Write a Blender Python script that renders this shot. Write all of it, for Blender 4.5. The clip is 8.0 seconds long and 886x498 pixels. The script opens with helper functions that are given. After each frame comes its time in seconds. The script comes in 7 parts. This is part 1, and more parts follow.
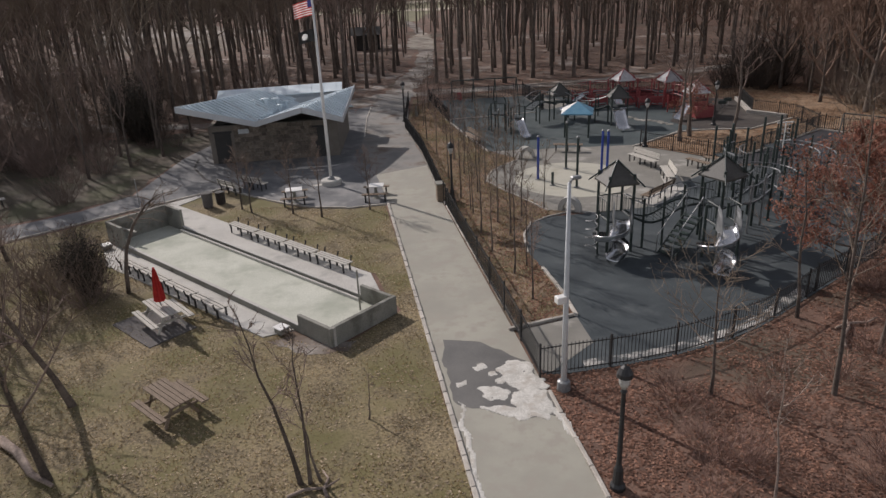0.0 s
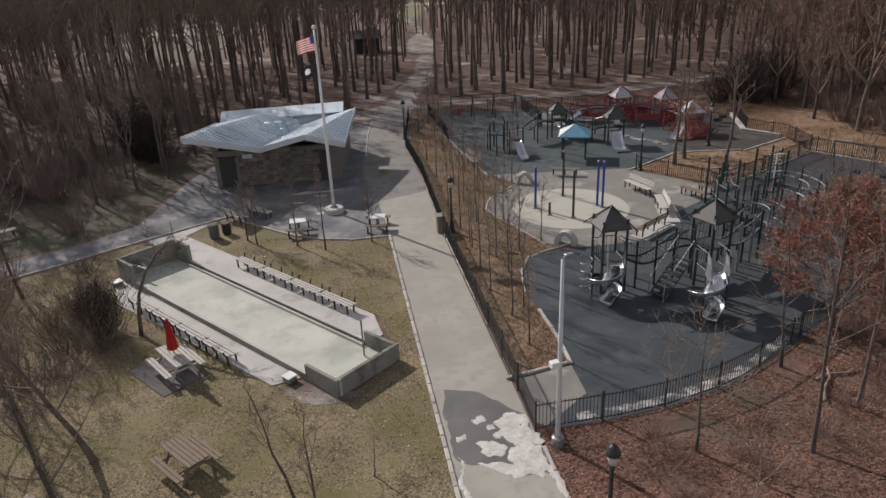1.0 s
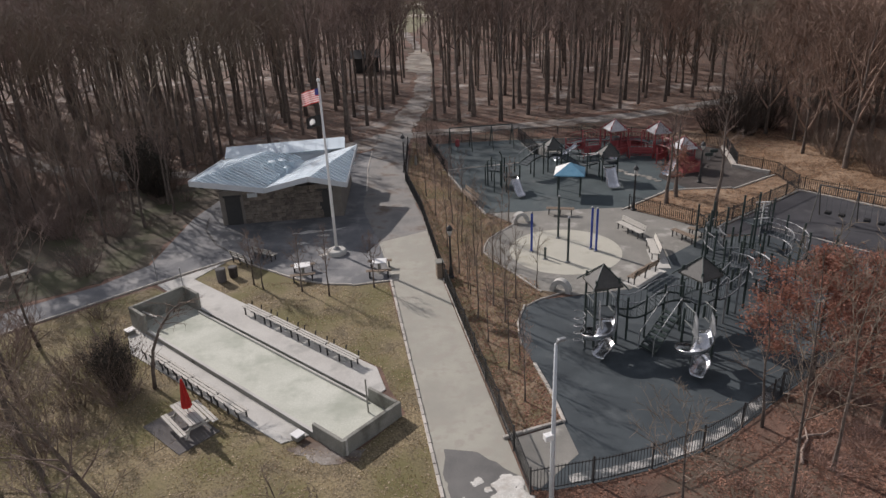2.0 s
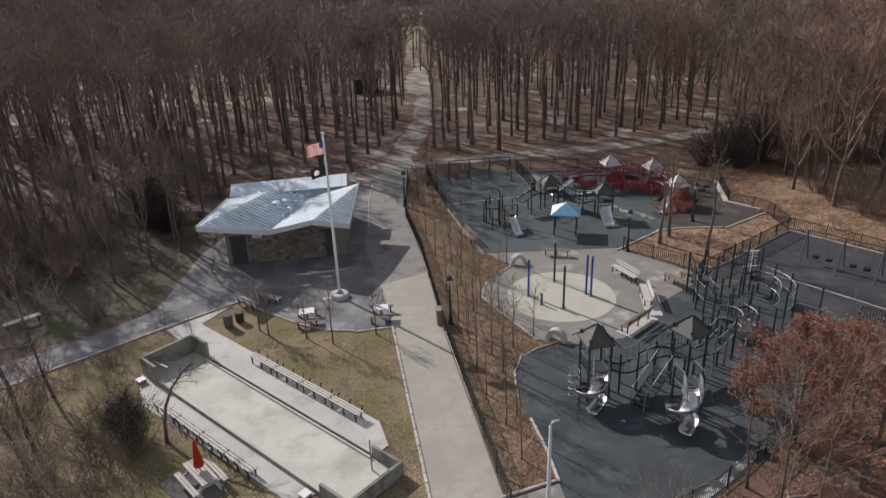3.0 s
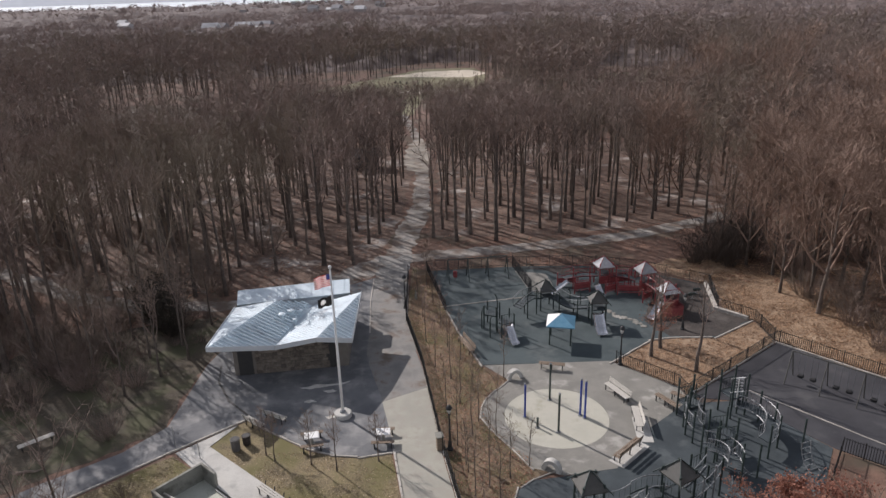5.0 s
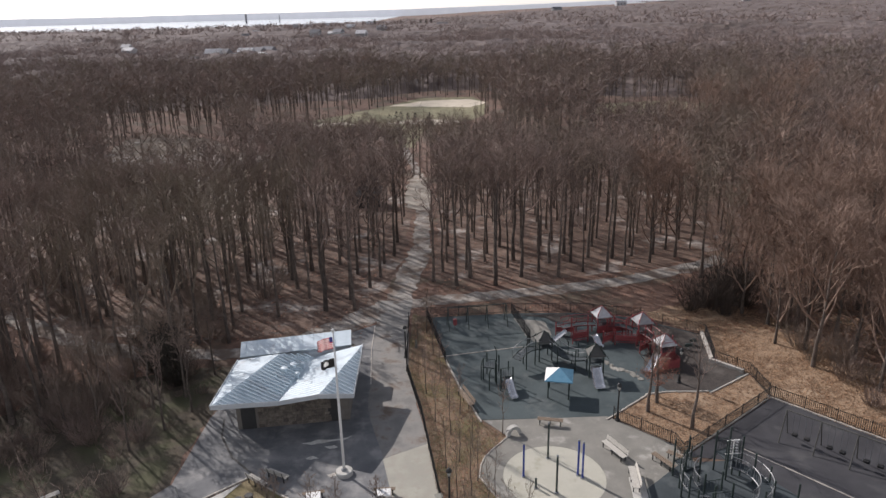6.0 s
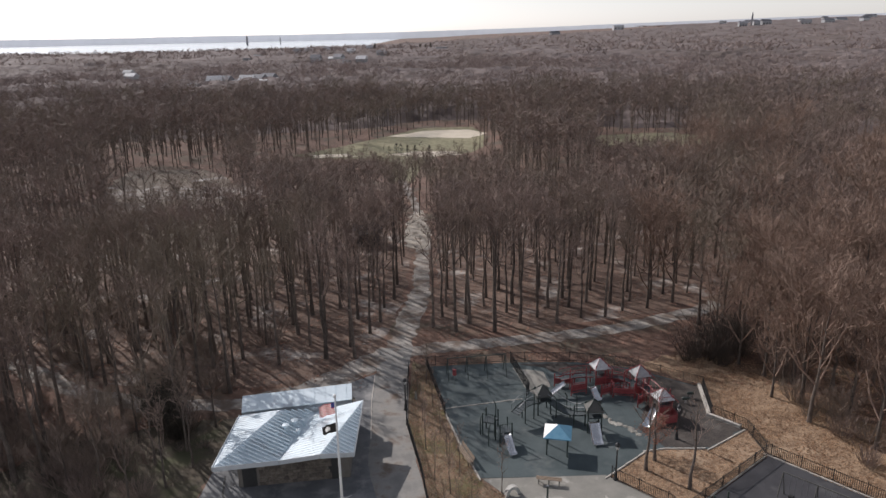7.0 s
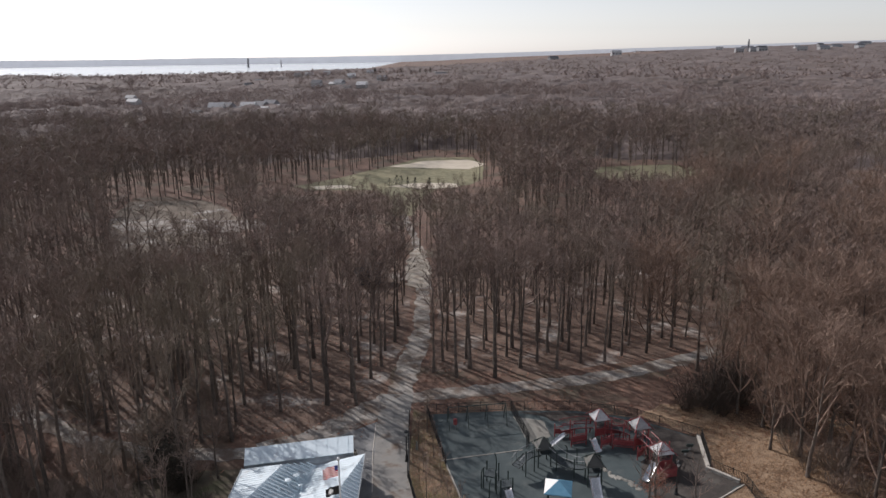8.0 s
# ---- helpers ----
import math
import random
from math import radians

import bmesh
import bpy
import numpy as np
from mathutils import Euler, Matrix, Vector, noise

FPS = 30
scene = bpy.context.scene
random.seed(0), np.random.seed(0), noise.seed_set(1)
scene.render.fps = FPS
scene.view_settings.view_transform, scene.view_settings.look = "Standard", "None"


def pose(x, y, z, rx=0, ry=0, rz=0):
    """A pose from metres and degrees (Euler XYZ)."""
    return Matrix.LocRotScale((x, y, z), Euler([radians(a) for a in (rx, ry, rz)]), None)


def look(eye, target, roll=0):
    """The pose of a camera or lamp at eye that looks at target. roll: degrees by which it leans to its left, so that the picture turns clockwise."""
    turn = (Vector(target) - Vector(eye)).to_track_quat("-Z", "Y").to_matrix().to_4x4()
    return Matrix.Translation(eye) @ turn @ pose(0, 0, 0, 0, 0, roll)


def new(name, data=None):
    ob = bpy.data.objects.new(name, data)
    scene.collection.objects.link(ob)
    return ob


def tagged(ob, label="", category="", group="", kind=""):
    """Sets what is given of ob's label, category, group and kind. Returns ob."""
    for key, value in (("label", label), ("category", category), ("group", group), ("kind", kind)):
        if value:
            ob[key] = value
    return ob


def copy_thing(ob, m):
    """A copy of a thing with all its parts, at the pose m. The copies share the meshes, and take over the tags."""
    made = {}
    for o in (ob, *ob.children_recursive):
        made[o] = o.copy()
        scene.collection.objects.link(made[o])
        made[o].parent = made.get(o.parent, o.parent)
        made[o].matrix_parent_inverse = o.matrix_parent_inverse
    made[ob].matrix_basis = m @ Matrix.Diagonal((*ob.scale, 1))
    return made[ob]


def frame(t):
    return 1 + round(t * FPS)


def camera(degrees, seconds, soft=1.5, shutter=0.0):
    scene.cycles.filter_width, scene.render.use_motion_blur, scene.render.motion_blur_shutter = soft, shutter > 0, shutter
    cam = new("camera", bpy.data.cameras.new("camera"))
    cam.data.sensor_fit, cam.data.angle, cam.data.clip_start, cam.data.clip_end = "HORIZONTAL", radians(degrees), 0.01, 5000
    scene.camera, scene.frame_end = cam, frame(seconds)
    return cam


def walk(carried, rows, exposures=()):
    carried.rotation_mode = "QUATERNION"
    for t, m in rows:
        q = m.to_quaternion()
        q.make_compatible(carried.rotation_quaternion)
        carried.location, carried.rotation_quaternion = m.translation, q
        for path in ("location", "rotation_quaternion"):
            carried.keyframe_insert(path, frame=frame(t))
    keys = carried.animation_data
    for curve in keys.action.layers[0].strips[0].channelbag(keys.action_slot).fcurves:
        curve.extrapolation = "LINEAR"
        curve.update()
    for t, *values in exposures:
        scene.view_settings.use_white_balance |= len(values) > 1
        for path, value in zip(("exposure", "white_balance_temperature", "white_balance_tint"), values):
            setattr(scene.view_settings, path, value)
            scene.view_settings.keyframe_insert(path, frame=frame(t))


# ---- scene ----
cam = camera(64.7, 8.0)
PATH = [
    (0, (0.614, -0.328, 12.505), (0.572, 1.52, 11.741), -2.6),
    (0.5, (0.668, -0.297, 13.95), (0.625, 1.533, 13.145), -2.7),
    (1, (0.7, -0.408, 15.31), (0.658, 1.424, 14.508), -2.7),
    (1.5, (0.692, -0.593, 16.789), (0.654, 1.239, 15.987), -2.6),
    (3, (0.652, -0.891, 21.609), (0.626, 0.941, 20.808), -2.2),
    (3.5, (0.702, -0.908, 23.235), (0.678, 0.934, 22.455), -2.2),
    (4, (0.688, -0.839, 24.815), (0.669, 1.013, 24.061), -2.0),
    (4.5, (0.608, -0.697, 26.332), (0.594, 1.166, 25.605), -1.8),
    (6, (0.568, -0.737, 31.047), (0.559, 1.154, 30.397), -1.4),
    (6.5, (0.421, -0.707, 32.714), (0.417, 1.194, 32.091), -1.1),
    (7, (0.468, -0.585, 34.308), (0.465, 1.324, 33.713), -1.1),
    (7.5, (0.304, -0.644, 35.851), (0.303, 1.275, 35.285), -0.8),
    (8, (0.159, -0.604, 37.4), (0.162, 1.323, 36.863), -0.7),
]
EXPOSURES = [(0.0, -0.29, 6500, 17), (1.5, -0.12, 6450, 17), (3.0, -0.06, 6350, 17), (4.5, 0.02, 6300, 17), (6.2, 0.1, 6320, 16), (8.0, -0.12, 6270, 15)]
walk(cam, [(t, look(eye, target, roll)) for t, eye, target, roll in PATH], EXPOSURES)

# ---- world and sun ----
SUN_EL, SUN_AZ = 34.0, -44.6      # degrees; azimuth clockwise from +y
world = bpy.data.worlds.new("world")
scene.world = world
world.use_nodes = True
wn = world.node_tree
sky = wn.nodes.new("ShaderNodeTexSky")
sky.sky_type = "NISHITA"
sky.sun_disc = False
sky.sun_elevation, sky.sun_rotation = radians(SUN_EL), radians(SUN_AZ)
sky.dust_density, sky.air_density, sky.ozone_density = 0.45, 1.0, 1.0
haze = wn.nodes.new("ShaderNodeHueSaturation")      # thin high haze: a whiter sky
haze.inputs["Saturation"].default_value = 0.3
wn.links.new(sky.outputs[0], haze.inputs["Color"])
wn.links.new(haze.outputs[0], wn.nodes["Background"].inputs[0])
wn.nodes["Background"].inputs[1].default_value = 0.122
sun_data = bpy.data.lights.new("sun", "SUN")
sun_data.energy, sun_data.angle, sun_data.color = 4.2, radians(0.6), (1.0, 0.94, 0.86)
sun = new("sun", sun_data)
to_sun = Vector((math.sin(radians(SUN_AZ)) * math.cos(radians(SUN_EL)),
                 math.cos(radians(SUN_AZ)) * math.cos(radians(SUN_EL)), math.sin(radians(SUN_EL))))
sun.matrix_world = Matrix.Translation((0, 0, 80)) @ to_sun.to_track_quat("Z", "Y").to_matrix().to_4x4()


# ---- materials ----
def mat(name, c1, c2, scale=2.0, fine=30.0, rough=0.85, metal=0.0, bump=0.15, spread=0.5, c3=None, c3_scale=0.25,
        c3_at=0.55, vary=0.0, island=0.0, low=0.35, high=0.65, stretch=None, soft=0.08):
    """Two colours mixed by a coarse and a fine noise, with an optional third in large patches."""
    m = bpy.data.materials.new(name)
    m.use_nodes = True
    nt = m.node_tree
    n, l = nt.nodes, nt.links
    b = n["Principled BSDF"]
    co = n.new("ShaderNodeNewGeometry").outputs["Position"] if stretch is None else n.new("ShaderNodeTexCoord").outputs["Object"]
    if stretch:
        mp = n.new("ShaderNodeMapping")
        mp.inputs["Scale"].default_value = stretch
        l.new(co, mp.inputs[0])
        co = mp.outputs[0]

    def tex(s, d=5.0):
        t = n.new("ShaderNodeTexNoise")
        t.inputs["Scale"].default_value, t.inputs["Detail"].default_value = s, d
        t.inputs["Roughness"].default_value = 0.62
        l.new(co, t.inputs["Vector"])
        return t.outputs["Fac"]

    def math_node(op, a, v):
        q = n.new("ShaderNodeMath")
        q.operation = op
        l.new(a, q.inputs[0])
        if hasattr(v, "links"):
            l.new(v, q.inputs[1])
        else:
            q.inputs[1].default_value = v
        return q.outputs[0]

    def ramp(a, lo, hi):
        r = n.new("ShaderNodeMapRange")
        r.inputs["From Min"].default_value, r.inputs["From Max"].default_value = lo, hi
        r.interpolation_type = "SMOOTHSTEP"
        l.new(a, r.inputs["Value"])
        return r.outputs["Result"]

    def mix(f, a, c):
        x = n.new("ShaderNodeMix")
        x.data_type = "RGBA"
        l.new(f, x.inputs["Factor"])
        for s, v in ((x.inputs["A"], a), (x.inputs["B"], c)):
            if hasattr(v, "links"):
                l.new(v, s)
            else:
                s.default_value = (*v, 1)
        return x.outputs["Result"]

    coarse, grain = tex(scale), tex(fine, 3.0)
    f = math_node("ADD", math_node("MULTIPLY", coarse, 1 - spread), math_node("MULTIPLY", grain, spread))
    col = mix(ramp(f, low, high), c1, c2)
    if c3:
        col = mix(ramp(tex(c3_scale, 6.0), c3_at - soft, c3_at + soft), col, c3)
    if vary or island:
        src = n.new("ShaderNodeObjectInfo").outputs["Random"] if vary else n.new("ShaderNodeNewGeometry").outputs["Random Per Island"]
        k = vary or island
        hsv = n.new("ShaderNodeHueSaturation")
        l.new(math_node("ADD", math_node("MULTIPLY", src, 2 * k), 1 - k), hsv.inputs["Value"])
        l.new(col, hsv.inputs["Color"])
        col = hsv.outputs["Color"]
    l.new(col, b.inputs["Base Color"])
    rr = n.new("ShaderNodeMapRange")
    rr.inputs["To Min"].default_value, rr.inputs["To Max"].default_value = max(0.02, rough - 0.1), min(1, rough + 0.08)
    l.new(coarse, rr.inputs["Value"])
    l.new(rr.outputs["Result"], b.inputs["Roughness"])
    b.inputs["Metallic"].default_value = metal
    if bump:
        bp = n.new("ShaderNodeBump")
        bp.inputs["Strength"].default_value, bp.inputs["Distance"].default_value = bump, 0.05
        l.new(f, bp.inputs["Height"])
        l.new(bp.outputs[0], b.inputs["Normal"])
    return m


M = dict(
    ground=mat("leaf_litter", (0.075, 0.043, 0.032), (0.235, 0.14, 0.1), 0.8, 16, 0.95, bump=0.35, spread=0.5, c3=(0.11, 0.085, 0.06), c3_scale=0.12),
    lawn=mat("winter_grass", (0.075, 0.06, 0.032), (0.36, 0.285, 0.17), 0.7, 11, 0.95, bump=0.6, spread=0.55, c3=(0.14, 0.125, 0.05), c3_scale=0.35, c3_at=0.52, soft=0.12),
    orange_leaves=mat("dry_leaves", (0.14, 0.088, 0.054), (0.38, 0.265, 0.17), 1.0, 8, 0.95, bump=0.5, spread=0.6, c3=(0.38, 0.28, 0.19), c3_scale=0.25, c3_at=0.6),
    green_field=mat("field_grass", (0.12, 0.118, 0.062), (0.25, 0.225, 0.135), 0.06, 0.6, 0.95, bump=0.1),
    # pale patches paint in sunlit dapples along with thin snow
    woodland=mat("woodland_floor", (0.07, 0.044, 0.034), (0.22, 0.148, 0.11), 0.8, 6, 0.95, bump=0.5, spread=0.5, c3=(0.44, 0.4, 0.36), c3_scale=0.16, c3_at=0.625, soft=0.09),
    # mossy soil, its colour darkened to stand for the trees' shade
    shaded_moss=mat("mossy_ground_shade_tint", (0.04, 0.034, 0.024), (0.12, 0.095, 0.066), 0.6, 8, 0.95, bump=0.4, spread=0.5, c3=(0.075, 0.075, 0.038), c3_scale=0.25, c3_at=0.55),
    meadow=mat("snowy_meadow", (0.07, 0.054, 0.04), (0.2, 0.16, 0.12), 0.12, 1.5, 0.95, bump=0.2, c3=(0.36, 0.34, 0.31), c3_scale=0.09, c3_at=0.63, soft=0.07),
    grit=mat("sandy_grit", (0.3, 0.265, 0.22), (0.43, 0.39, 0.33), 0.5, 8, 0.95, bump=0.2, c3=(0.2, 0.155, 0.12), c3_scale=0.4, c3_at=0.58, soft=0.1),
    verge=mat("leafy_grass", (0.085, 0.06, 0.038), (0.31, 0.225, 0.148), 0.8, 10, 0.95, bump=0.5, spread=0.5, c3=(0.125, 0.11, 0.048), c3_scale=0.3, c3_at=0.55, soft=0.1),
    sand=mat("sand", (0.48, 0.42, 0.33), (0.6, 0.54, 0.44), 0.2, 3, 0.95, bump=0.1),
    path=mat("worn_asphalt", (0.3, 0.29, 0.248), (0.39, 0.378, 0.32), 0.35, 60, 0.9, bump=0.1, spread=0.35, c3=(0.33, 0.31, 0.265), c3_scale=1.5),
    lane=mat("dirty_asphalt", (0.17, 0.166, 0.157), (0.29, 0.28, 0.26), 0.5, 30, 0.9, bump=0.15, spread=0.35, c3=(0.15, 0.115, 0.09), c3_scale=0.5, c3_at=0.6, soft=0.1),
    pad=mat("dark_paving", (0.08, 0.074, 0.072), (0.14, 0.13, 0.126), 1.0, 20, 0.9, bump=0.1),
    plaza=mat("plaza_asphalt", (0.105, 0.11, 0.117), (0.195, 0.198, 0.2), 0.4, 50, 0.9, bump=0.1, spread=0.35, c3=(0.29, 0.286, 0.276), c3_scale=0.45, c3_at=0.58, soft=0.12),
    trail=mat("dirt_trail", (0.2, 0.185, 0.168), (0.42, 0.39, 0.35), 0.7, 6, 0.95, bump=0.3, c3=(0.14, 0.105, 0.082), c3_scale=0.4, c3_at=0.51, soft=0.12),
    rubber=mat("rubber_surface", (0.028, 0.038, 0.044), (0.058, 0.073, 0.08), 0.5, 50, 0.8, bump=0.1, spread=0.4, c3=(0.08, 0.095, 0.1), c3_scale=0.4, c3_at=0.6),
    rubber_teal=mat("teal_rubber", (0.036, 0.052, 0.056), (0.07, 0.092, 0.096), 0.4, 50, 0.8, bump=0.1, spread=0.4, c3=(0.1, 0.115, 0.115), c3_scale=0.3, c3_at=0.6),
    asphalt=mat("dark_asphalt", (0.03, 0.03, 0.035), (0.058, 0.058, 0.064), 0.4, 60, 0.85, bump=0.1, spread=0.4, c3=(0.078, 0.078, 0.08), c3_scale=0.3, c3_at=0.62),
    ring=mat("ring_concrete", (0.18, 0.175, 0.155), (0.26, 0.25, 0.222), 0.6, 40, 0.9, bump=0.08, c3=(0.38, 0.365, 0.33), c3_scale=0.5, c3_at=0.62),
    disc=mat("spray_pad_concrete", (0.4, 0.39, 0.325), (0.5, 0.485, 0.41), 0.5, 40, 0.9, bump=0.05, c3=(0.36, 0.345, 0.275), c3_scale=0.5, c3_at=0.6),
    slab=mat("slab_concrete", (0.42, 0.41, 0.38), (0.55, 0.54, 0.5), 0.5, 30, 0.9, bump=0.1, c3=(0.36, 0.355, 0.33), c3_scale=0.6, c3_at=0.6),
    apron=mat("worn_edging", (0.34, 0.33, 0.31), (0.5, 0.49, 0.46), 0.8, 20, 0.9, bump=0.1, c3=(0.07, 0.08, 0.085), c3_scale=1.1, c3_at=0.5, soft=0.06),
    court=mat("court_clay", (0.46, 0.475, 0.405), (0.6, 0.61, 0.535), 0.3, 14, 0.95, bump=0.12, c3=(0.36, 0.38, 0.315), c3_scale=0.4, c3_at=0.57, soft=0.12),
    wall=mat("cast_concrete", (0.2, 0.2, 0.175), (0.29, 0.285, 0.25), 1.2, 20, 0.9, bump=0.15, c3=(0.13, 0.125, 0.105), c3_scale=0.8, c3_at=0.6),
    kerb=mat("kerb_stone", (0.36, 0.33, 0.29), (0.52, 0.49, 0.44), 2, 30, 0.9, vary=0.18),
    wet=mat("wet_asphalt", (0.11, 0.107, 0.1), (0.17, 0.165, 0.152), 0.8, 40, 0.45, bump=0.05),
    snow=mat("melting_snow", (0.45, 0.44, 0.4), (0.68, 0.665, 0.62), 2.5, 18, 0.8, bump=0.6, c3=(0.45, 0.42, 0.37), c3_scale=1.6, c3_at=0.58),
    roof=mat("painted_roof_metal", (0.52, 0.61, 0.66), (0.63, 0.72, 0.77), 0.6, 8, 0.58, metal=0.05, bump=0.02, c3=(0.46, 0.5, 0.53), c3_scale=0.7, c3_at=0.62),
    fascia=mat("fascia_paint", (0.5, 0.53, 0.55), (0.58, 0.61, 0.63), 0.8, 10, 0.5, bump=0.02),
    stone=mat("field_stone", (0.1, 0.082, 0.066), (0.23, 0.195, 0.16), 2.5, 14, 0.9, vary=0.35, bump=0.4),
    mortar=mat("mortar", (0.16, 0.14, 0.12), (0.22, 0.2, 0.17), 2, 20, 0.95),
    dark=mat("dark_recess", (0.03, 0.03, 0.03), (0.05, 0.048, 0.045), 2, 20, 0.7),
    black=mat("black_paint", (0.016, 0.017, 0.018), (0.032, 0.033, 0.034), 3, 30, 0.5, bump=0.03),
    green=mat("dark_green_paint", (0.02, 0.035, 0.032), (0.045, 0.062, 0.056), 2, 20, 0.5, bump=0.03),
    roof_dark=mat("dark_roof_panel", (0.055, 0.054, 0.048), (0.1, 0.097, 0.088), 1.5, 20, 0.6, bump=0.05),
    grey=mat("grey_steel", (0.2, 0.21, 0.215), (0.32, 0.33, 0.335), 2, 20, 0.5, metal=0.4, bump=0.02),
    steel=mat("polished_steel", (0.6, 0.61, 0.62), (0.74, 0.75, 0.76), 2, 25, 0.24, metal=0.9, bump=0.02),
    white=mat("white_paint", (0.68, 0.68, 0.66), (0.8, 0.8, 0.78), 2, 20, 0.5, bump=0.02),
    blue=mat("blue_paint", (0.02, 0.05, 0.26), (0.04, 0.08, 0.36), 2, 20, 0.45, bump=0.02),
    red=mat("red_plastic", (0.22, 0.035, 0.04), (0.34, 0.085, 0.085), 2, 20, 0.5, bump=0.02),
    red_cloth=mat("red_canvas", (0.42, 0.035, 0.03), (0.55, 0.06, 0.05), 6, 60, 0.9, bump=0.2),
    canopy_blue=mat("blue_canopy", (0.1, 0.27, 0.4), (0.16, 0.35, 0.48), 1.5, 20, 0.6, bump=0.05),
    flag_blue=mat("navy_cloth", (0.03, 0.04, 0.14), (0.05, 0.06, 0.18), 6, 60, 0.9),
    wood=mat("weathered_wood", (0.13, 0.095, 0.068), (0.3, 0.235, 0.175), 3, 26, 0.9, bump=0.3, stretch=(1, 12, 12)),
    wood_pale=mat("bleached_wood", (0.38, 0.36, 0.32), (0.55, 0.53, 0.48), 3, 26, 0.85, bump=0.2, stretch=(1, 12, 12)),
    bark=mat("grey_bark", (0.068, 0.053, 0.044), (0.175, 0.142, 0.118), 2, 14, 0.95, bump=0.5, vary=0.3),
    dark_bark=mat("dark_brushwood", (0.03, 0.024, 0.02), (0.085, 0.064, 0.052), 2, 14, 0.95, bump=0.3),
    twig=mat("bare_twigs", (0.098, 0.07, 0.058), (0.32, 0.238, 0.2), 0.22, 6, 0.95, bump=0.0, spread=0.3, c3=(0.2, 0.16, 0.12), c3_scale=0.04),
    wide_twig=mat("broad_crown_twigs", (0.14, 0.092, 0.069), (0.35, 0.245, 0.188), 0.4, 8, 0.95, bump=0.0, spread=0.3),
    # far twigs lightened and greyed: distance haze painted into the colour
    hazed_twig=mat("haze_paled_twigs", (0.17, 0.132, 0.12), (0.38, 0.3, 0.268), 0.05, 0.6, 0.95, bump=0.0, spread=0.3, c3=(0.27, 0.21, 0.185), c3_scale=0.012),
    bark_pale=mat("pale_bark", (0.17, 0.13, 0.105), (0.35, 0.28, 0.235), 2, 14, 0.95, bump=0.4),
    # far canopy colour also lifted towards grey to paint in haze
    woods=mat("haze_paled_woods", (0.095, 0.074, 0.069), (0.19, 0.15, 0.138), 0.03, 0.35, 1.0, bump=0.4, spread=0.45, c3=(0.105, 0.078, 0.066), c3_scale=0.012),
    evergreen=mat("dark_evergreen", (0.022, 0.021, 0.015), (0.06, 0.052, 0.037), 2, 12, 1.0),
    red_leaf=mat("russet_leaves", (0.19, 0.078, 0.054), (0.4, 0.2, 0.142), 1.2, 6, 0.85, island=0.3),
    fallen=mat("fallen_leaves", (0.16, 0.08, 0.054), (0.43, 0.25, 0.178), 1.0, 6, 0.9, island=0.5),
    mulch=mat("bark_mulch", (0.028, 0.024, 0.022), (0.075, 0.063, 0.055), 0.6, 8, 0.95, bump=0.4, c3=(0.1, 0.09, 0.08), c3_scale=0.3, c3_at=0.62),
    red_twig=mat("russet_brush", (0.15, 0.09, 0.072), (0.33, 0.215, 0.175), 0.5, 6, 0.95, bump=0.0),
    tan_leaf=mat("tan_dry_leaves", (0.22, 0.125, 0.075), (0.48, 0.33, 0.21), 1.0, 6, 0.9, island=0.45),
    pale_leaf=mat("pale_dry_leaves", (0.24, 0.18, 0.115), (0.6, 0.5, 0.37), 1.0, 6, 0.9, island=0.4),
    blade=mat("dry_grass", (0.22, 0.168, 0.085), (0.42, 0.33, 0.2), 0.7, 6, 0.9, island=0.3),
    # pale blue-grey of the hills has the distance haze mixed in
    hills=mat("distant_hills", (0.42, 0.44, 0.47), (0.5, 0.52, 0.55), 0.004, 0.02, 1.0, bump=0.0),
    # pale base colour stands in for the sky reflected in the water
    water=mat("sky_paled_water", (0.45, 0.48, 0.5), (0.55, 0.58, 0.6), 0.01, 0.1, 0.25, bump=0.02),
    house=mat("pale_siding", (0.34, 0.34, 0.35), (0.5, 0.5, 0.5), 0.3, 3, 0.8, vary=0.35),
    shingle=mat("grey_shingle", (0.14, 0.14, 0.15), (0.24, 0.24, 0.25), 0.4, 3, 0.9, vary=0.3),
    glass=mat("lamp_glass", (0.42, 0.42, 0.4), (0.52, 0.52, 0.5), 2, 20, 0.2, bump=0.0),
    tyre=mat("black_rubber", (0.012, 0.012, 0.013), (0.03, 0.03, 0.03), 3, 30, 0.7),
)


def let_light_through(m, k):
    """Thin cloth or leaves: part of the light passes through."""
    nt = m.node_tree
    b = nt.nodes["Principled BSDF"]
    t, x = nt.nodes.new("ShaderNodeBsdfTranslucent"), nt.nodes.new("ShaderNodeMixShader")
    nt.links.new(b.inputs["Base Color"].links[0].from_socket, t.inputs["Color"])
    x.inputs[0].default_value = k
    nt.links.new(b.outputs[0], x.inputs[1])
    nt.links.new(t.outputs[0], x.inputs[2])
    nt.links.new(x.outputs[0], nt.nodes["Material Output"].inputs["Surface"])


M["white_cloth"] = mat("white_cloth", (0.7, 0.7, 0.68), (0.8, 0.8, 0.78), 3, 40, 0.9)
for key in ("white_cloth", "red_cloth", "flag_blue", "red_leaf", "blade", "pale_leaf", "tan_leaf", "fallen"):
    let_light_through(M[key], 0.45)
glow = M["hills"].node_tree.nodes["Principled BSDF"]      # far hills are no lamp: emission stands in for bright haze
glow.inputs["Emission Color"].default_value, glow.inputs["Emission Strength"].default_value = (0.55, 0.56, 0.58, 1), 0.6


# ---- building helpers ----
from mathutils.geometry import tessellate_polygon


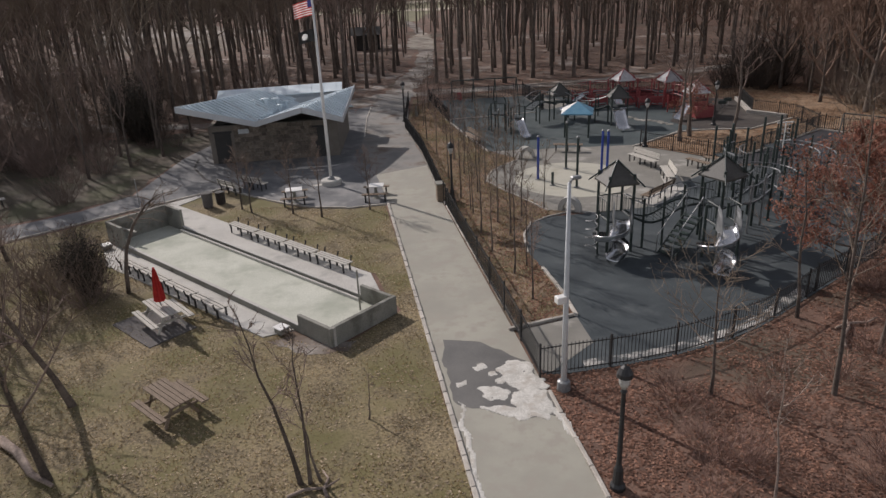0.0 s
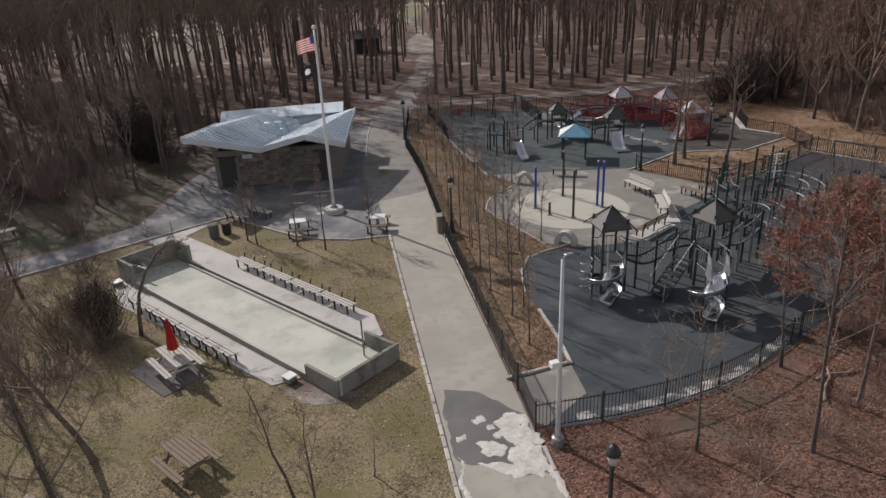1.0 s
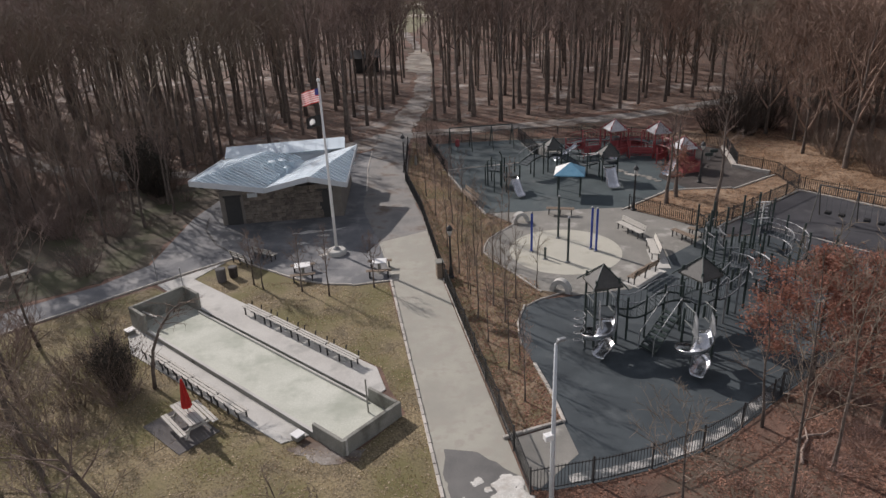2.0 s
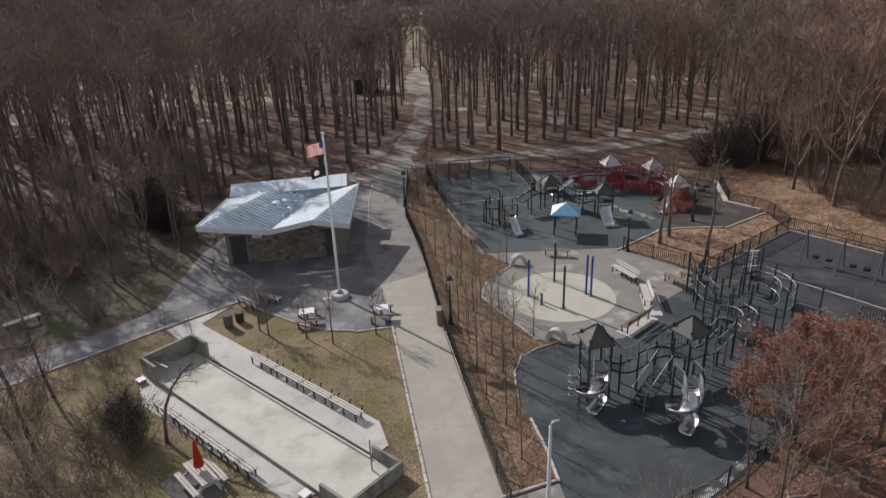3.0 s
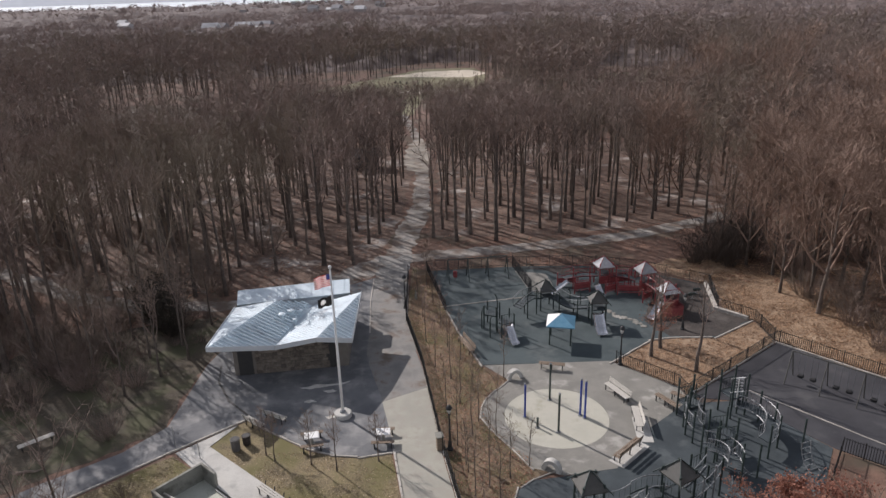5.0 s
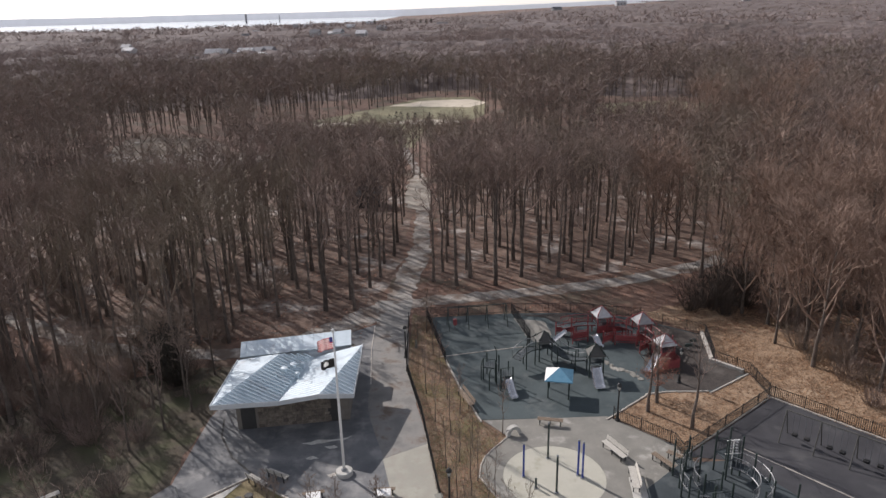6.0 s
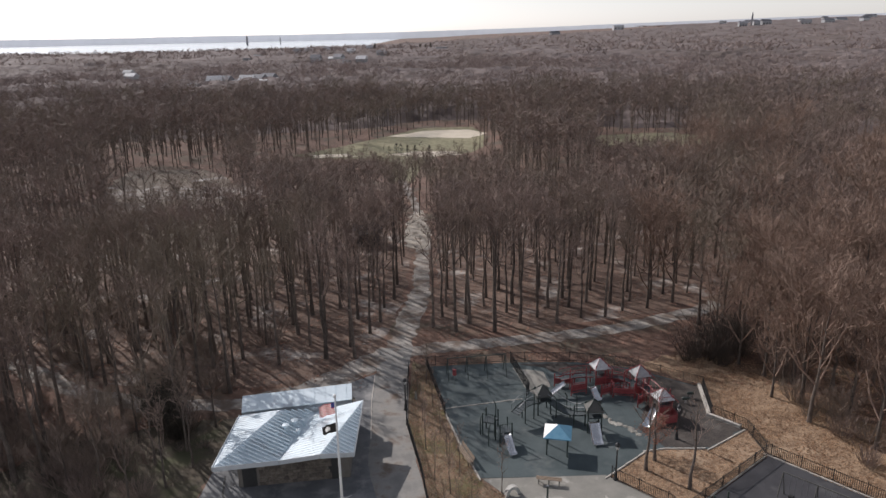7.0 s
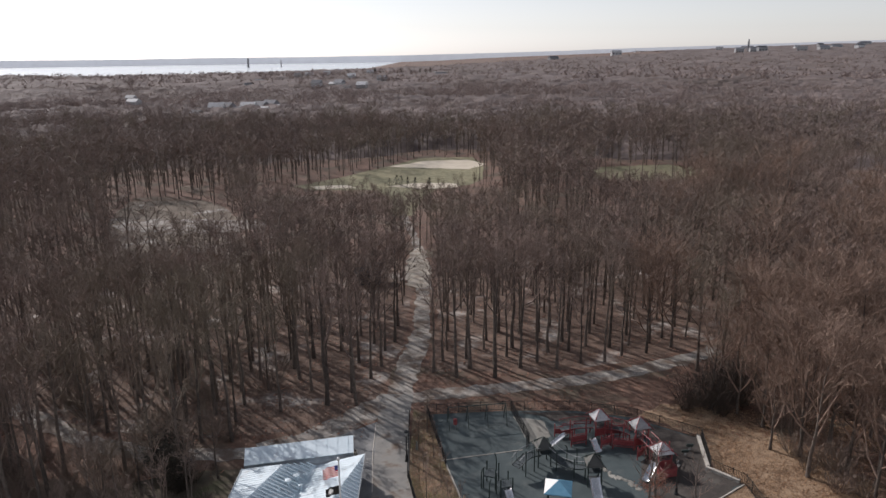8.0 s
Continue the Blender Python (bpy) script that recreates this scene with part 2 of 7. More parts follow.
def mesh_of(bm, name, materials, smooth=False):
    me = bpy.data.meshes.new(name)
    bmesh.ops.recalc_face_normals(bm, faces=bm.faces[:])
    bm.to_mesh(me)
    bm.free()
    for m in materials if isinstance(materials, (list, tuple)) else [materials]:
        me.materials.append(m)
    if smooth:
        me.polygons.foreach_set("use_smooth", [True] * len(me.polygons))
    return me


def part(name, bm, material, parent, label="", smooth=False):
    ob = new(name, bm if isinstance(bm, bpy.types.Mesh) else mesh_of(bm, name, material, smooth))
    ob.parent = parent
    if label:
        tagged(ob, label)
    return ob


def empty(name, m, label, category, group="", kind=""):
    ob = new(name)
    ob.empty_display_size = 0.2
    ob.matrix_world = m
    return tagged(ob, label, category, group, kind)


def solid(name, bm, material, label, category, kind="", smooth=False, group=""):
    return tagged(new(name, mesh_of(bm, name, material, smooth)), label, category, group, kind)


def box(bm, c, s, rz=0.0, rx=0.0, ry=0.0, bevel=0.0):
    m = pose(*c, rx, ry, rz) @ Matrix.Diagonal((*s, 1))
    r = bmesh.ops.create_cube(bm, size=1.0, matrix=m)
    if bevel:
        edges = list({e for v in r["verts"] for e in v.link_edges})
        bmesh.ops.bevel(bm, geom=edges, offset=bevel, segments=1, affect="EDGES")
    return bm


def tube(bm, pts, radii, sides=8, caps=True):
    """A tapered tube along a line of points."""
    pts = [Vector(p) for p in pts]
    if not hasattr(radii, "__len__"):
        radii = [radii] * len(pts)
    rings = []
    up = None
    for i, p in enumerate(pts):
        d = (pts[min(i + 1, len(pts) - 1)] - pts[max(i - 1, 0)]).normalized()
        if up is None:
            up = d.orthogonal().normalized()
        up = (up - d * up.dot(d)).normalized()
        side = d.cross(up)
        rings.append([bm.verts.new(p + (up * math.cos(a) + side * math.sin(a)) * radii[i])
                      for a in [2 * math.pi * k / sides for k in range(sides)]])
    for a, b in zip(rings, rings[1:]):
        for k in range(sides):
            bm.faces.new((a[k], a[(k + 1) % sides], b[(k + 1) % sides], b[k]))
    if caps:
        bm.faces.new(rings[0][::-1])
        bm.faces.new(rings[-1])
    return bm


def lathe(bm, profile, sides=12, at=(0, 0, 0)):
    return tube(bm, [(at[0], at[1], at[2] + z + 1e-5 * i) for i, (r, z) in enumerate(profile)], [max(r, 0.001) for r, z in profile], sides)


def arc(c, r, a0, a1, n, z=0.0):
    return [(c[0] + r * math.cos(radians(a0 + (a1 - a0) * i / (n - 1))), c[1] + r * math.sin(radians(a0 + (a1 - a0) * i / (n - 1))), z) for i in range(n)]


def refine(poly, step=0.5, wob=0.0, seed=0.0):
    out = []
    for (x0, y0), (x1, y1) in zip(poly, poly[1:] + poly[:1]):
        n = max(1, int(math.hypot(x1 - x0, y1 - y0) / step))
        for i in range(n):
            x, y = x0 + (x1 - x0) * i / n, y0 + (y1 - y0) * i / n
            if wob:
                v = noise.noise_vector((x * 0.9 + seed, y * 0.9, seed)) * wob * 0.8 + noise.noise_vector((x * 3.1, y * 3.1, seed)) * wob * 0.7
                x, y = x + v.x, y + v.y
            out.append((x, y))
    return out


def sheet(bm, poly, z0, z1):
    """A slab of any outline from z0 to z1."""
    top = [bm.verts.new((x, y, z1)) for x, y in poly]
    bot = [bm.verts.new((x, y, z0)) for x, y in poly]
    for tri in tessellate_polygon([[Vector((x, y, 0)) for x, y in poly]]):
        bm.faces.new([top[k] for k in tri])
    for i in range(len(poly)):
        j = (i + 1) % len(poly)
        bm.faces.new((top[j], top[i], bot[i], bot[j]))
    return bm


def area(name, poly, z, material, label, category, wob=0.0, step=0.6):
    bm = sheet(bmesh.new(), refine(poly, step, wob, len(poly)), -0.05, z)
    return solid(name, bm, material, label, category, "structure")


def ribbon(line, w):
    """The outline of a way of width w along a line."""
    left, right = [], []
    for i, p in enumerate(line):
        d = (Vector(line[min(i + 1, len(line) - 1)]) - Vector(line[max(i - 1, 0)])).normalized()
        n = Vector((-d.y, d.x)) * w / 2
        left.append(tuple(Vector(p) + n))
        right.append(tuple(Vector(p) - n))
    return left + right[::-1]


def along(line, step):
    """Points at even steps along a line, with the heading there."""
    out, rest = [], 0.0
    for (x0, y0), (x1, y1) in zip(line, line[1:]):
        d = math.hypot(x1 - x0, y1 - y0)
        s = rest
        while s < d:
            out.append((x0 + (x1 - x0) * s / d, y0 + (y1 - y0) * s / d, math.degrees(math.atan2(y1 - y0, x1 - x0))))
            s += step
        rest = s - d
    return out


def inside(x, y, poly):
    r = False
    for (x0, y0), (x1, y1) in zip(poly, poly[1:] + poly[:1]):
        if (y0 > y) != (y1 > y) and x < (x1 - x0) * (y - y0) / (y1 - y0) + x0:
            r = not r
    return r


def near_line(x, y, line):
    best = 1e9
    for (x0, y0), (x1, y1) in zip(line, line[1:]):
        dx, dy = x1 - x0, y1 - y0
        k = min(1, max(0, ((x - x0) * dx + (y - y0) * dy) / (dx * dx + dy * dy)))
        best = min(best, math.hypot(x - x0 - k * dx, y - y0 - k * dy))
    return best


# ---- plan ----
def left_edge(y):
    return 0.9 - 0.173 * (y - 13.6)


def right_edge(y):
    return 4.05 - 0.18 * (y - 13.4)


U, V = Vector((0.759, -0.651)), Vector((0.651, 0.759))     # along and across the ball court
COURT = Vector((-16.7, 32.25))
COURT_L, COURT_W, COURT_TURN = 16.85, 3.0, -40.6


def cu(u, v):
    p = COURT + U * u + V * v
    return (p.x, p.y)


PLAZA = [(-3.15, 36.9), (-5.1, 36.4), (-6.9, 36.6), (-8.8, 37.4), (-11.4, 39.2), (-13.7, 40.8), (-18.0, 37.2), (-23.2, 32.4), (-40, 17), (-42, 19.5), (-24.6, 34.6),
         (-21, 37.4), (-19.0, 40.2), (-18.9, 48.6), (-18.2, 52), (-17, 58), (-10, 63.5), (-6.6, 66), (-5.5, 60), (-5.0, 48), (-2.6, 38.4)]
LAWN_MID = [(-3.3, 36.6), (-5.1, 36.2), (-6.9, 36.4), (-8.8, 37.1), (-11.3, 38.9), (-13.7, 40.7), (-15.4, 38.6), cu(-2.6, 5.0), cu(-1.0, 5.0), cu(13.6, 5.2), cu(15.2, 4.2), cu(16.9, 3.4), cu(17.2, -0.4),
            (left_edge(19) - 0.15, 19.4), (left_edge(28) - 0.15, 28)]
LAWN_WEST = [(left_edge(-30) - 0.15, -30), (left_edge(22) - 0.15, 22), cu(17.2, 3.2), cu(17, -0.2), cu(14.8, -0.7), cu(2, -0.9), cu(-0.2, 0.2), cu(-0.4, 3.2), (-17.5, 36.9), (-23.2, 32.1), (-40, 16.7), (-50, -5), (-30, -30)]
STRIP = [(2.65, 22.0), (4.9, 22.9), (4.6, 25.4), (3.75, 29.3), (3.8, 31.3), (4.3, 32.9), (5.3, 33.8), (6.6, 34.6), (4.2, 37.2), (2.7, 41.0), (3.3, 43.4), (4.9, 45.1), (2.8, 47.5),
         (1.4, 52.5), (0.3, 57.1), (-0.6, 62), (-1.6, 67.3), (-3.2, 68.5), (-3.2, 55.8), (-1.55, 47.8), (0.05, 36.6)]
RUBBER = [(4.95, 22.9), (4.65, 25.4), (3.8, 29.3), (3.9, 31.3), (4.4, 32.9), (5.4, 33.7), (7.4, 34.0), (10.6, 34.6), (13.0, 38.0), (16.6, 41.4), (21.0, 41.6), (24.5, 36.0), (21.5, 31.5),
          (18.5, 27.4), (14.4, 24.1), (12.9, 22.9), (11.4, 21.7), (9.9, 20.8), (7.9, 19.95), (6.0, 19.4), (4.0, 19.0), (3.25, 19.0), (2.75, 21.8)]
RING = [(7.3, 34.05), (5.3, 34.9), (4.3, 37.0), (3.1, 39.1), (2.6, 40.4), (2.75, 41.6), (3.1, 42.6), (3.7, 43.5), (4.4, 44.3), (5.0, 45.1), (3.2, 47.4), (13.1, 47.6), (17.2, 43.6), (17.4, 41.8), (13.0, 38.0), (10.6, 34.6)]
MIDPLAY = [(-1.5, 67.2), (0.4, 57.1), (1.5, 52.5), (2.9, 47.5), (13.2, 47.5), (17.2, 50.8), (19.0, 51.1), (22.8, 51.0), (26.9, 53.9), (24.6, 56.2), (25.7, 61.7), (20, 66), (14.4, 67.6), (7.4, 67.8)]
SWING_YARD = [(27.1, 49.8), (17.6, 42.2), (21.0, 41.5), (24.6, 36.0), (27.5, 33.5), (39, 35.5), (35.5, 40.5)]
LEAF_LAWN = [(13.4, 47.5), (17.3, 50.7), (19.0, 51.0), (22.8, 50.9), (26.9, 53.7), (27.1, 50.0), (17.5, 42.4), (17.2, 43.7)]

# ground: one sheet out to the hills, sinking a little towards the river
xs = [-5000, -3000, -1800, -1000, -500, -200, -90, -40, -20, 0, 20, 40, 90, 200, 500, 1000, 1800, 3000, 5000]
ys = [-900, -300, -60, 0, 20, 40, 60, 80, 120, 200, 330, 500, 800, 1200, 1600, 2100, 2600, 3400, 4200, 4990]


def land(x, y):
    """Height of the land."""
    k = min(1, max(0, (y - 900) / 900)) * min(1, max(0, (250 - x) / 700))
    up = min(1, max(0, (y - 500) / 2500)) * min(1.3, max(0, x / 2200))
    return -14.0 * k + 62.0 * up


bm = bmesh.new()
grid = [[bm.verts.new((x, y, land(x, y))) for x in xs] for y in ys]
for j in range(len(ys) - 1):
    for i in range(len(xs) - 1):
        bm.faces.new((grid[j][i], grid[j][i + 1], grid[j + 1][i + 1], grid[j + 1][i]))
solid("ground", bm, M["ground"], "brown leaf-covered ground under the winter woods", "ground", "structure")
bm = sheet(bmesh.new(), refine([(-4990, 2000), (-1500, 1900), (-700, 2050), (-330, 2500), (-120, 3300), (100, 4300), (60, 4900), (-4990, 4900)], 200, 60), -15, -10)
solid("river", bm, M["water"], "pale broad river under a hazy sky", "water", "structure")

area("lawn_west", LAWN_WEST, 0.010, M["lawn"], "patchy winter lawn with bare spots and leaves", "lawn", 0.1)
area("lawn_north", [(-19.2, 40), (-19.1, 48.4), (-18.4, 52), (-17.5, 57.5), (-24, 57), (-34, 53), (-44, 40), (-44, 21), (-24.9, 34.9), (-21.3, 37.8)], 0.009, M["shaded_moss"], "mossy ground between the road and the woods, coloured darker for tree shade", "lawn", 0.4)
area("lawn_middle", LAWN_MID, 0.012, M["lawn"], "yellowed winter lawn beside the ball court", "lawn", 0.03)
area("planting_strip", STRIP, 0.014, M["verge"], "dry grass strip planted with saplings beside the path", "lawn", 0.05)
area("leafy_bed", LEAF_LAWN, 0.012, M["orange_leaves"], "fenced bed covered in dry orange leaves", "lawn", 0.03)
area("leafy_verge", [(27.3, 50.0), (27.1, 54.0), (25.0, 56.4), (26.0, 62), (21, 66.4), (24, 69), (30, 68), (34, 61), (40, 52), (48, 44), (44, 40), (36, 41)], 0.008, M["orange_leaves"],
     "verge strewn with dry orange leaves beside the woods", "lawn", 0.6)
area("rubber_play_surface", RUBBER, 0.02, M["rubber"], "dark blue-grey rubber play surface, stained", "play surface")
area("spray_ring", RING, 0.024, M["ring"], "tan concrete paving round the spray pad", "pavement")
area("teal_play_surface", MIDPLAY, 0.02, M["rubber_teal"], "dark teal rubber surface under the play equipment", "play surface")
area("mulch_yard", [(19.0, 51.3), (22.8, 51.2), (26.8, 53.95), (24.5, 56.2), (25.6, 61.6), (21, 65), (19.6, 59), (17.6, 54.4)], 0.024, M["mulch"], "dark mulch surface in the far play yard", "play surface", 0.25)
area("mulch_yard", [(8.2, 67.4), (12.4, 67.5), (17.5, 66.4), (20.4, 65.2), (19.6, 63.4), (15.4, 65.2), (11.4, 65.4), (10.9, 66.4)], 0.025, M["mulch"], "dark mulch along the far play yard's fence", "play surface", 0.2)
area("swing_yard", SWING_YARD, 0.016, M["asphalt"], "dark asphalt yard under the swings", "pavement")
area("plaza", PLAZA, 0.026, M["plaza"], "grey asphalt plaza round the comfort station", "pavement")
area("path", [(left_edge(-40), -40), (right_edge(-40), -40), (right_edge(36.4), 36.4), (-1.2, 44.4), (-4.4, 42.6), (left_edge(37), 37)], 0.032, M["path"], "pale worn asphalt path through the park", "path")
area("north_path", [(-1.2, 44.4), (-1.7, 47.8), (-2.25, 50.5), (-3.3, 55.8), (-3.6, 66), (-3.3, 72), (-6.9, 72), (-6.9, 64), (-6.15, 49.4), (-4.4, 42.6)], 0.031, M["lane"], "dirty grey asphalt path towards the woods", "path", 0.12)
area("spray_pad", [p[:2] for p in arc((7.75, 40.2), 3.55, 0, 352.5, 48)], 0.03, M["disc"], "round pale concrete spray pad", "pavement")
area("fence_apron", ribbon([(4.6, 19.5), (6.2, 19.85), (8.0, 20.4), (9.8, 21.15), (11.3, 22.1), (12.7, 23.2), (14.2, 24.5)], 0.42), 0.028, M["apron"], "pale worn concrete edging inside the curved fence", "pavement", 0.12, 0.3)
area("play_entry", [(2.65, 21.9), (4.95, 22.75), (5.2, 20.9), (3.5, 19.1), (3.15, 19.3)], 0.03, M["ring"], "concrete entry pad inside the playground gate", "pavement")
area("pale_pad", [(7.5, 66.6), (8.3, 62.4), (9.0, 60.9), (10.9, 62.4), (10.6, 65.6)], 0.026, M["ring"], "grey concrete pad inside the play yard", "pavement", 0.1)

MAIN_TRAIL = [(-5.1, 70), (-4.2, 78), (-2.9, 90), (-3.0, 112), (-4.0, 126)]
EAST_TRAIL = [(-4.5, 70.5), (-1.5, 71.6), (6, 73.0), (14.3, 74.4), (23, 77), (31.5, 80.8), (36, 83.5)]
WEST_TRAIL = [(-5.5, 71), (-9, 67.0), (-13.5, 62.5), (-18, 60.2), (-27, 59.5), (-36, 62.5), (-48, 70), (-75, 84)]
FAR_TRAIL = [(103, 165), (106, 173), (113, 182), (119, 190), (117, 198), (125, 206), (150, 215)]
for name, line, w, z in (("woodland_trail", MAIN_TRAIL[:3], 2.9, 0.024), ("woodland_trail", MAIN_TRAIL[2:], 2.3, 0.024), ("cross_trail", EAST_TRAIL, 2.6, 0.02), ("back_trail", WEST_TRAIL[:4], 3.5, 0.018), ("back_trail", WEST_TRAIL[3:], 2.3, 0.017), ("far_trail", FAR_TRAIL, 3.5, 0.02), ("field_trail", [(-4.0, 126), (-5.5, 142), (-9, 165)], 1.6, 0.022)):
    area(name, ribbon(line, w), z, M["trail"], "pale dirt trail through the bare woods", "trail", 0.6, 0.7)

FIELD = [(-44, 204), (-36, 214), (-20, 238), (-8, 262), (12, 262), (15, 240), (13, 214), (9, 204), (-1, 198), (-5.5, 182), (-6.5, 164), (-12, 164), (-13, 182), (-18, 197), (-34, 198)]
WEST_FIELD = [(-76, 158), (-62, 163), (-46, 161), (-36, 157), (-40, 151), (-56, 149), (-72, 151)]
EAST_FIELD = [(44, 214), (54, 234), (78, 238), (88, 228), (84, 214), (64, 208)]
MEADOW = [(-36, 112), (-36, 128), (-44, 150), (-52, 170), (-64, 186), (-84, 186), (-80, 164), (-70, 140), (-58, 118)]
area("golf_green", FIELD, 0.02, M["green_field"], "open green field beyond the woods", "field", 1.0, 3)
for q in ([(-18, 240), (-6, 253), (10, 255), (16, 244), (10, 233), (-2, 236)], [(-16, 203), (-8, 208), (4, 207), (6, 201), (-6, 198)], [(-38, 205), (-28, 206), (-24, 201), (-36, 200)]):
    area("sand_patch", q, 0.04, M["sand"], "pale sandy patch on the far field", "sand", 1.2, 2)
area("meadow", MEADOW, 0.016, M["meadow"], "pale winter meadow with thin snow behind the trees", "field", 2.0, 3)
area("sandy_clearing", [(-5.9, 111), (-2.3, 109), (-1.7, 118), (-2.6, 127), (-3.9, 136), (-6.2, 131), (-6.6, 120)], 0.03, M["grit"], "pale sandy clearing on the woodland trail", "sand", 0.8, 0.8)
area("west_field", WEST_FIELD, 0.024, M["trail"], "pale open field glimpsed behind the trees", "field", 2.0, 3)
area("east_field", EAST_FIELD, 0.02, M["green_field"], "green field glimpsed behind the trees", "field", 2.0, 3)

# wet stain and melting snow on the path
bm = sheet(bmesh.new(), refine([(-0.02, 21.4), (1.3, 21.1), (2.75, 19.9), (3.3, 17.6), (3.35, 16.7), (1.9, 16.8), (0.5, 17.5), (0.28, 18.4), (0.0, 20)], 0.25, 0.25, 3), 0.0, 0.036)
solid("wet_patch", bm, M["wet"], "dark wet stain on the asphalt path", "puddle", "structure")
random.seed(4)
SNOW = [[(1.7, 19.4), (2.2, 19.9), (2.8, 19.7), (3.15, 18.6), (2.7, 18.3), (2.1, 18.6)], [(1.1, 18.2), (1.6, 18.4), (2.1, 18.15), (2.0, 17.7), (1.4, 17.75)], [(2.2, 18.0), (2.8, 18.2), (3.2, 18.0), (3.4, 17.0), (3.0, 16.6), (2.3, 17.0), (2.0, 17.4)],
        [(0.85, 19.6), (1.25, 19.75), (1.4, 19.4), (1.0, 19.25)], [(3.15, 17.4), (3.55, 17.0), (3.85, 15.6), (3.6, 15.9)], [(0.45, 17.6), (0.55, 17.4), (0.95, 14.6), (1.05, 13.0), (0.9, 13.2), (0.72, 15.2)],
        [(1.2, 17.35), (1.9, 17.3), (2.6, 16.75), (2.2, 16.5), (1.6, 16.95)], [(2.0, 18.75), (2.6, 18.5), (3.2, 18.7), (3.3, 18.2), (2.6, 18.1), (2.1, 18.3)], [(1.6, 18.75), (1.95, 18.85), (2.1, 18.6), (1.7, 18.5)], [(0.3, 18.7), (0.65, 18.8), (0.75, 18.5), (0.4, 18.4)], [(1.5, 19.1), (1.75, 19.2), (1.8, 18.95), (1.55, 18.9)]]
bm = bmesh.new()
cell, made = 0.05, {}


def snow_height(x, y):
    """Height of the slush at a point, or nothing where it has melted."""
    v = noise.noise_vector((x * 1.3, y * 1.3, 2.0)) * 0.2 + noise.noise_vector((x * 4.5, y * 4.5, 5.0)) * 0.09
    if not any(inside(x + v.x, y + v.y, q) for q in SNOW) or noise.noise((x * 3.0, y * 3.0, 8.0)) < -0.55:
        return 0
    return 0.046 + 0.012 * noise.noise((x * 6, y * 6, 1.0))


def snow_vert(i, j):
    if (i, j) not in made:
        x, y = 0.1 + cell * i, 12.8 + cell * j
        z = snow_height(x, y)
        made[i, j] = (bm.verts.new((x, y, z or 0.034)), z)
    return made[i, j]


for i in range(80):
    for j in range(145):
        q = [snow_vert(i, j), snow_vert(i + 1, j), snow_vert(i + 1, j + 1), snow_vert(i, j + 1)]
        if sum(1 for v in q if v[1]) >= 2:
            bm.faces.new([v[0] for v in q])
bmesh.ops.delete(bm, geom=[v for v in bm.verts if not v.link_faces], context="VERTS")
solid("snow_patch", bm, M["snow"], "dirty melting snow lying in patches on the path", "snow", "structure", smooth=True)

area("woodland_floor", [(-8, 66), (-5.8, 80), (-4.9, 92), (-5, 122), (-20, 132), (-60, 136), (-78, 110), (-60, 76), (-40, 66), (-26, 63), (-15, 64)], 0.006, M["woodland"], "leaf-strewn woodland floor with pale patches for snow and sun dapples", "ground", 0.6, 1.5)
area("woodland_floor", [(-1.6, 78), (-0.6, 92), (-0.8, 122), (20, 130), (50, 124), (44, 92), (28, 81), (12, 77)], 0.006, M["woodland"], "leaf-strewn woodland floor with pale patches for snow and sun dapples", "ground", 0.6, 1.5)

# bare grit worn round the near end of the court
for q, z in (([cu(14.6, -1.3), cu(16.6, -1.0), cu(17.5, 0.0), cu(17.2, 0.8), cu(16.9, 0.1), cu(15.4, -0.2)], 0.02),):
    area("grit_patch", q, z, M["trail"], "worn gravelly ground at the court's corner", "ground", 0.22, 0.25)


for q in ([(-10.8, 44.8), (-9.6, 45.2), (-8.2, 45.2), (-7.0, 45.7), (-7.6, 45.2), (-9.0, 44.8), (-10.0, 44.5)], [(-10.2, 42.9), (-9.6, 43.1), (-9.2, 42.9), (-9.8, 42.7)], [(-8.9, 44.3), (-8.2, 44.5), (-7.9, 44.3), (-8.5, 44.1)], [(-8.2, 40.9), (-7.7, 41.2), (-7.4, 40.9), (-7.9, 40.6)]):
    area("ice_patch", q, 0.034, M["snow"], "thin pale ice left on the plaza", "ice", 0.16, 0.15)
# narrow dark strip curving across the plaza
area("drain_channel", ribbon([(-17.7, 48.4), (-17.2, 46.0), (-15.6, 43.2), (-13.4, 41.0)], 0.16), 0.032, M["dark"], "thin dark strip across the plaza", "drain", 0.02)


# ---- kerbs: single stones ----
def kerb(name, line, step, w, h, label):
    k = empty(name, Matrix(), label, "kerb", "", "structure")
    me = mesh_of(box(bmesh.new(), (0, 0, 0), (step - 0.02, w, h + 0.1), bevel=0.015), "kerb_stone", M["kerb"])
    for x, y, a in along(line, step):
        s = part("kerb_stone", me, None, k)
        s.matrix_basis = pose(x, y, h / 2 - 0.05 + random.uniform(-0.012, 0.012), random.uniform(-1.5, 1.5), 0, a + random.uniform(-1, 1))
    return k


kerb("path_kerb", [(left_edge(8) - 0.07, 8), (left_edge(37) - 0.07, 37)], 0.62, 0.14, 0.10, "row of pale kerb stones edging the path")
kerb("path_kerb", [(right_edge(8) + 0.07, 8), (right_edge(18) + 0.07, 18)], 1.2, 0.12, 0.07, "row of low kerb stones edging the path")
kerb("path_kerb", [(2.6, 22.4), (0.04, 36.3)], 1.2, 0.1, 0.1, "row of pale kerb stones under the fence")
kerb("plaza_kerb", [(-0.05, 36.8), (-1.6, 47.8), (-3.2, 55.6), (-3.45, 64)], 1.2, 0.1, 0.1, "row of pale kerb stones under the fence")
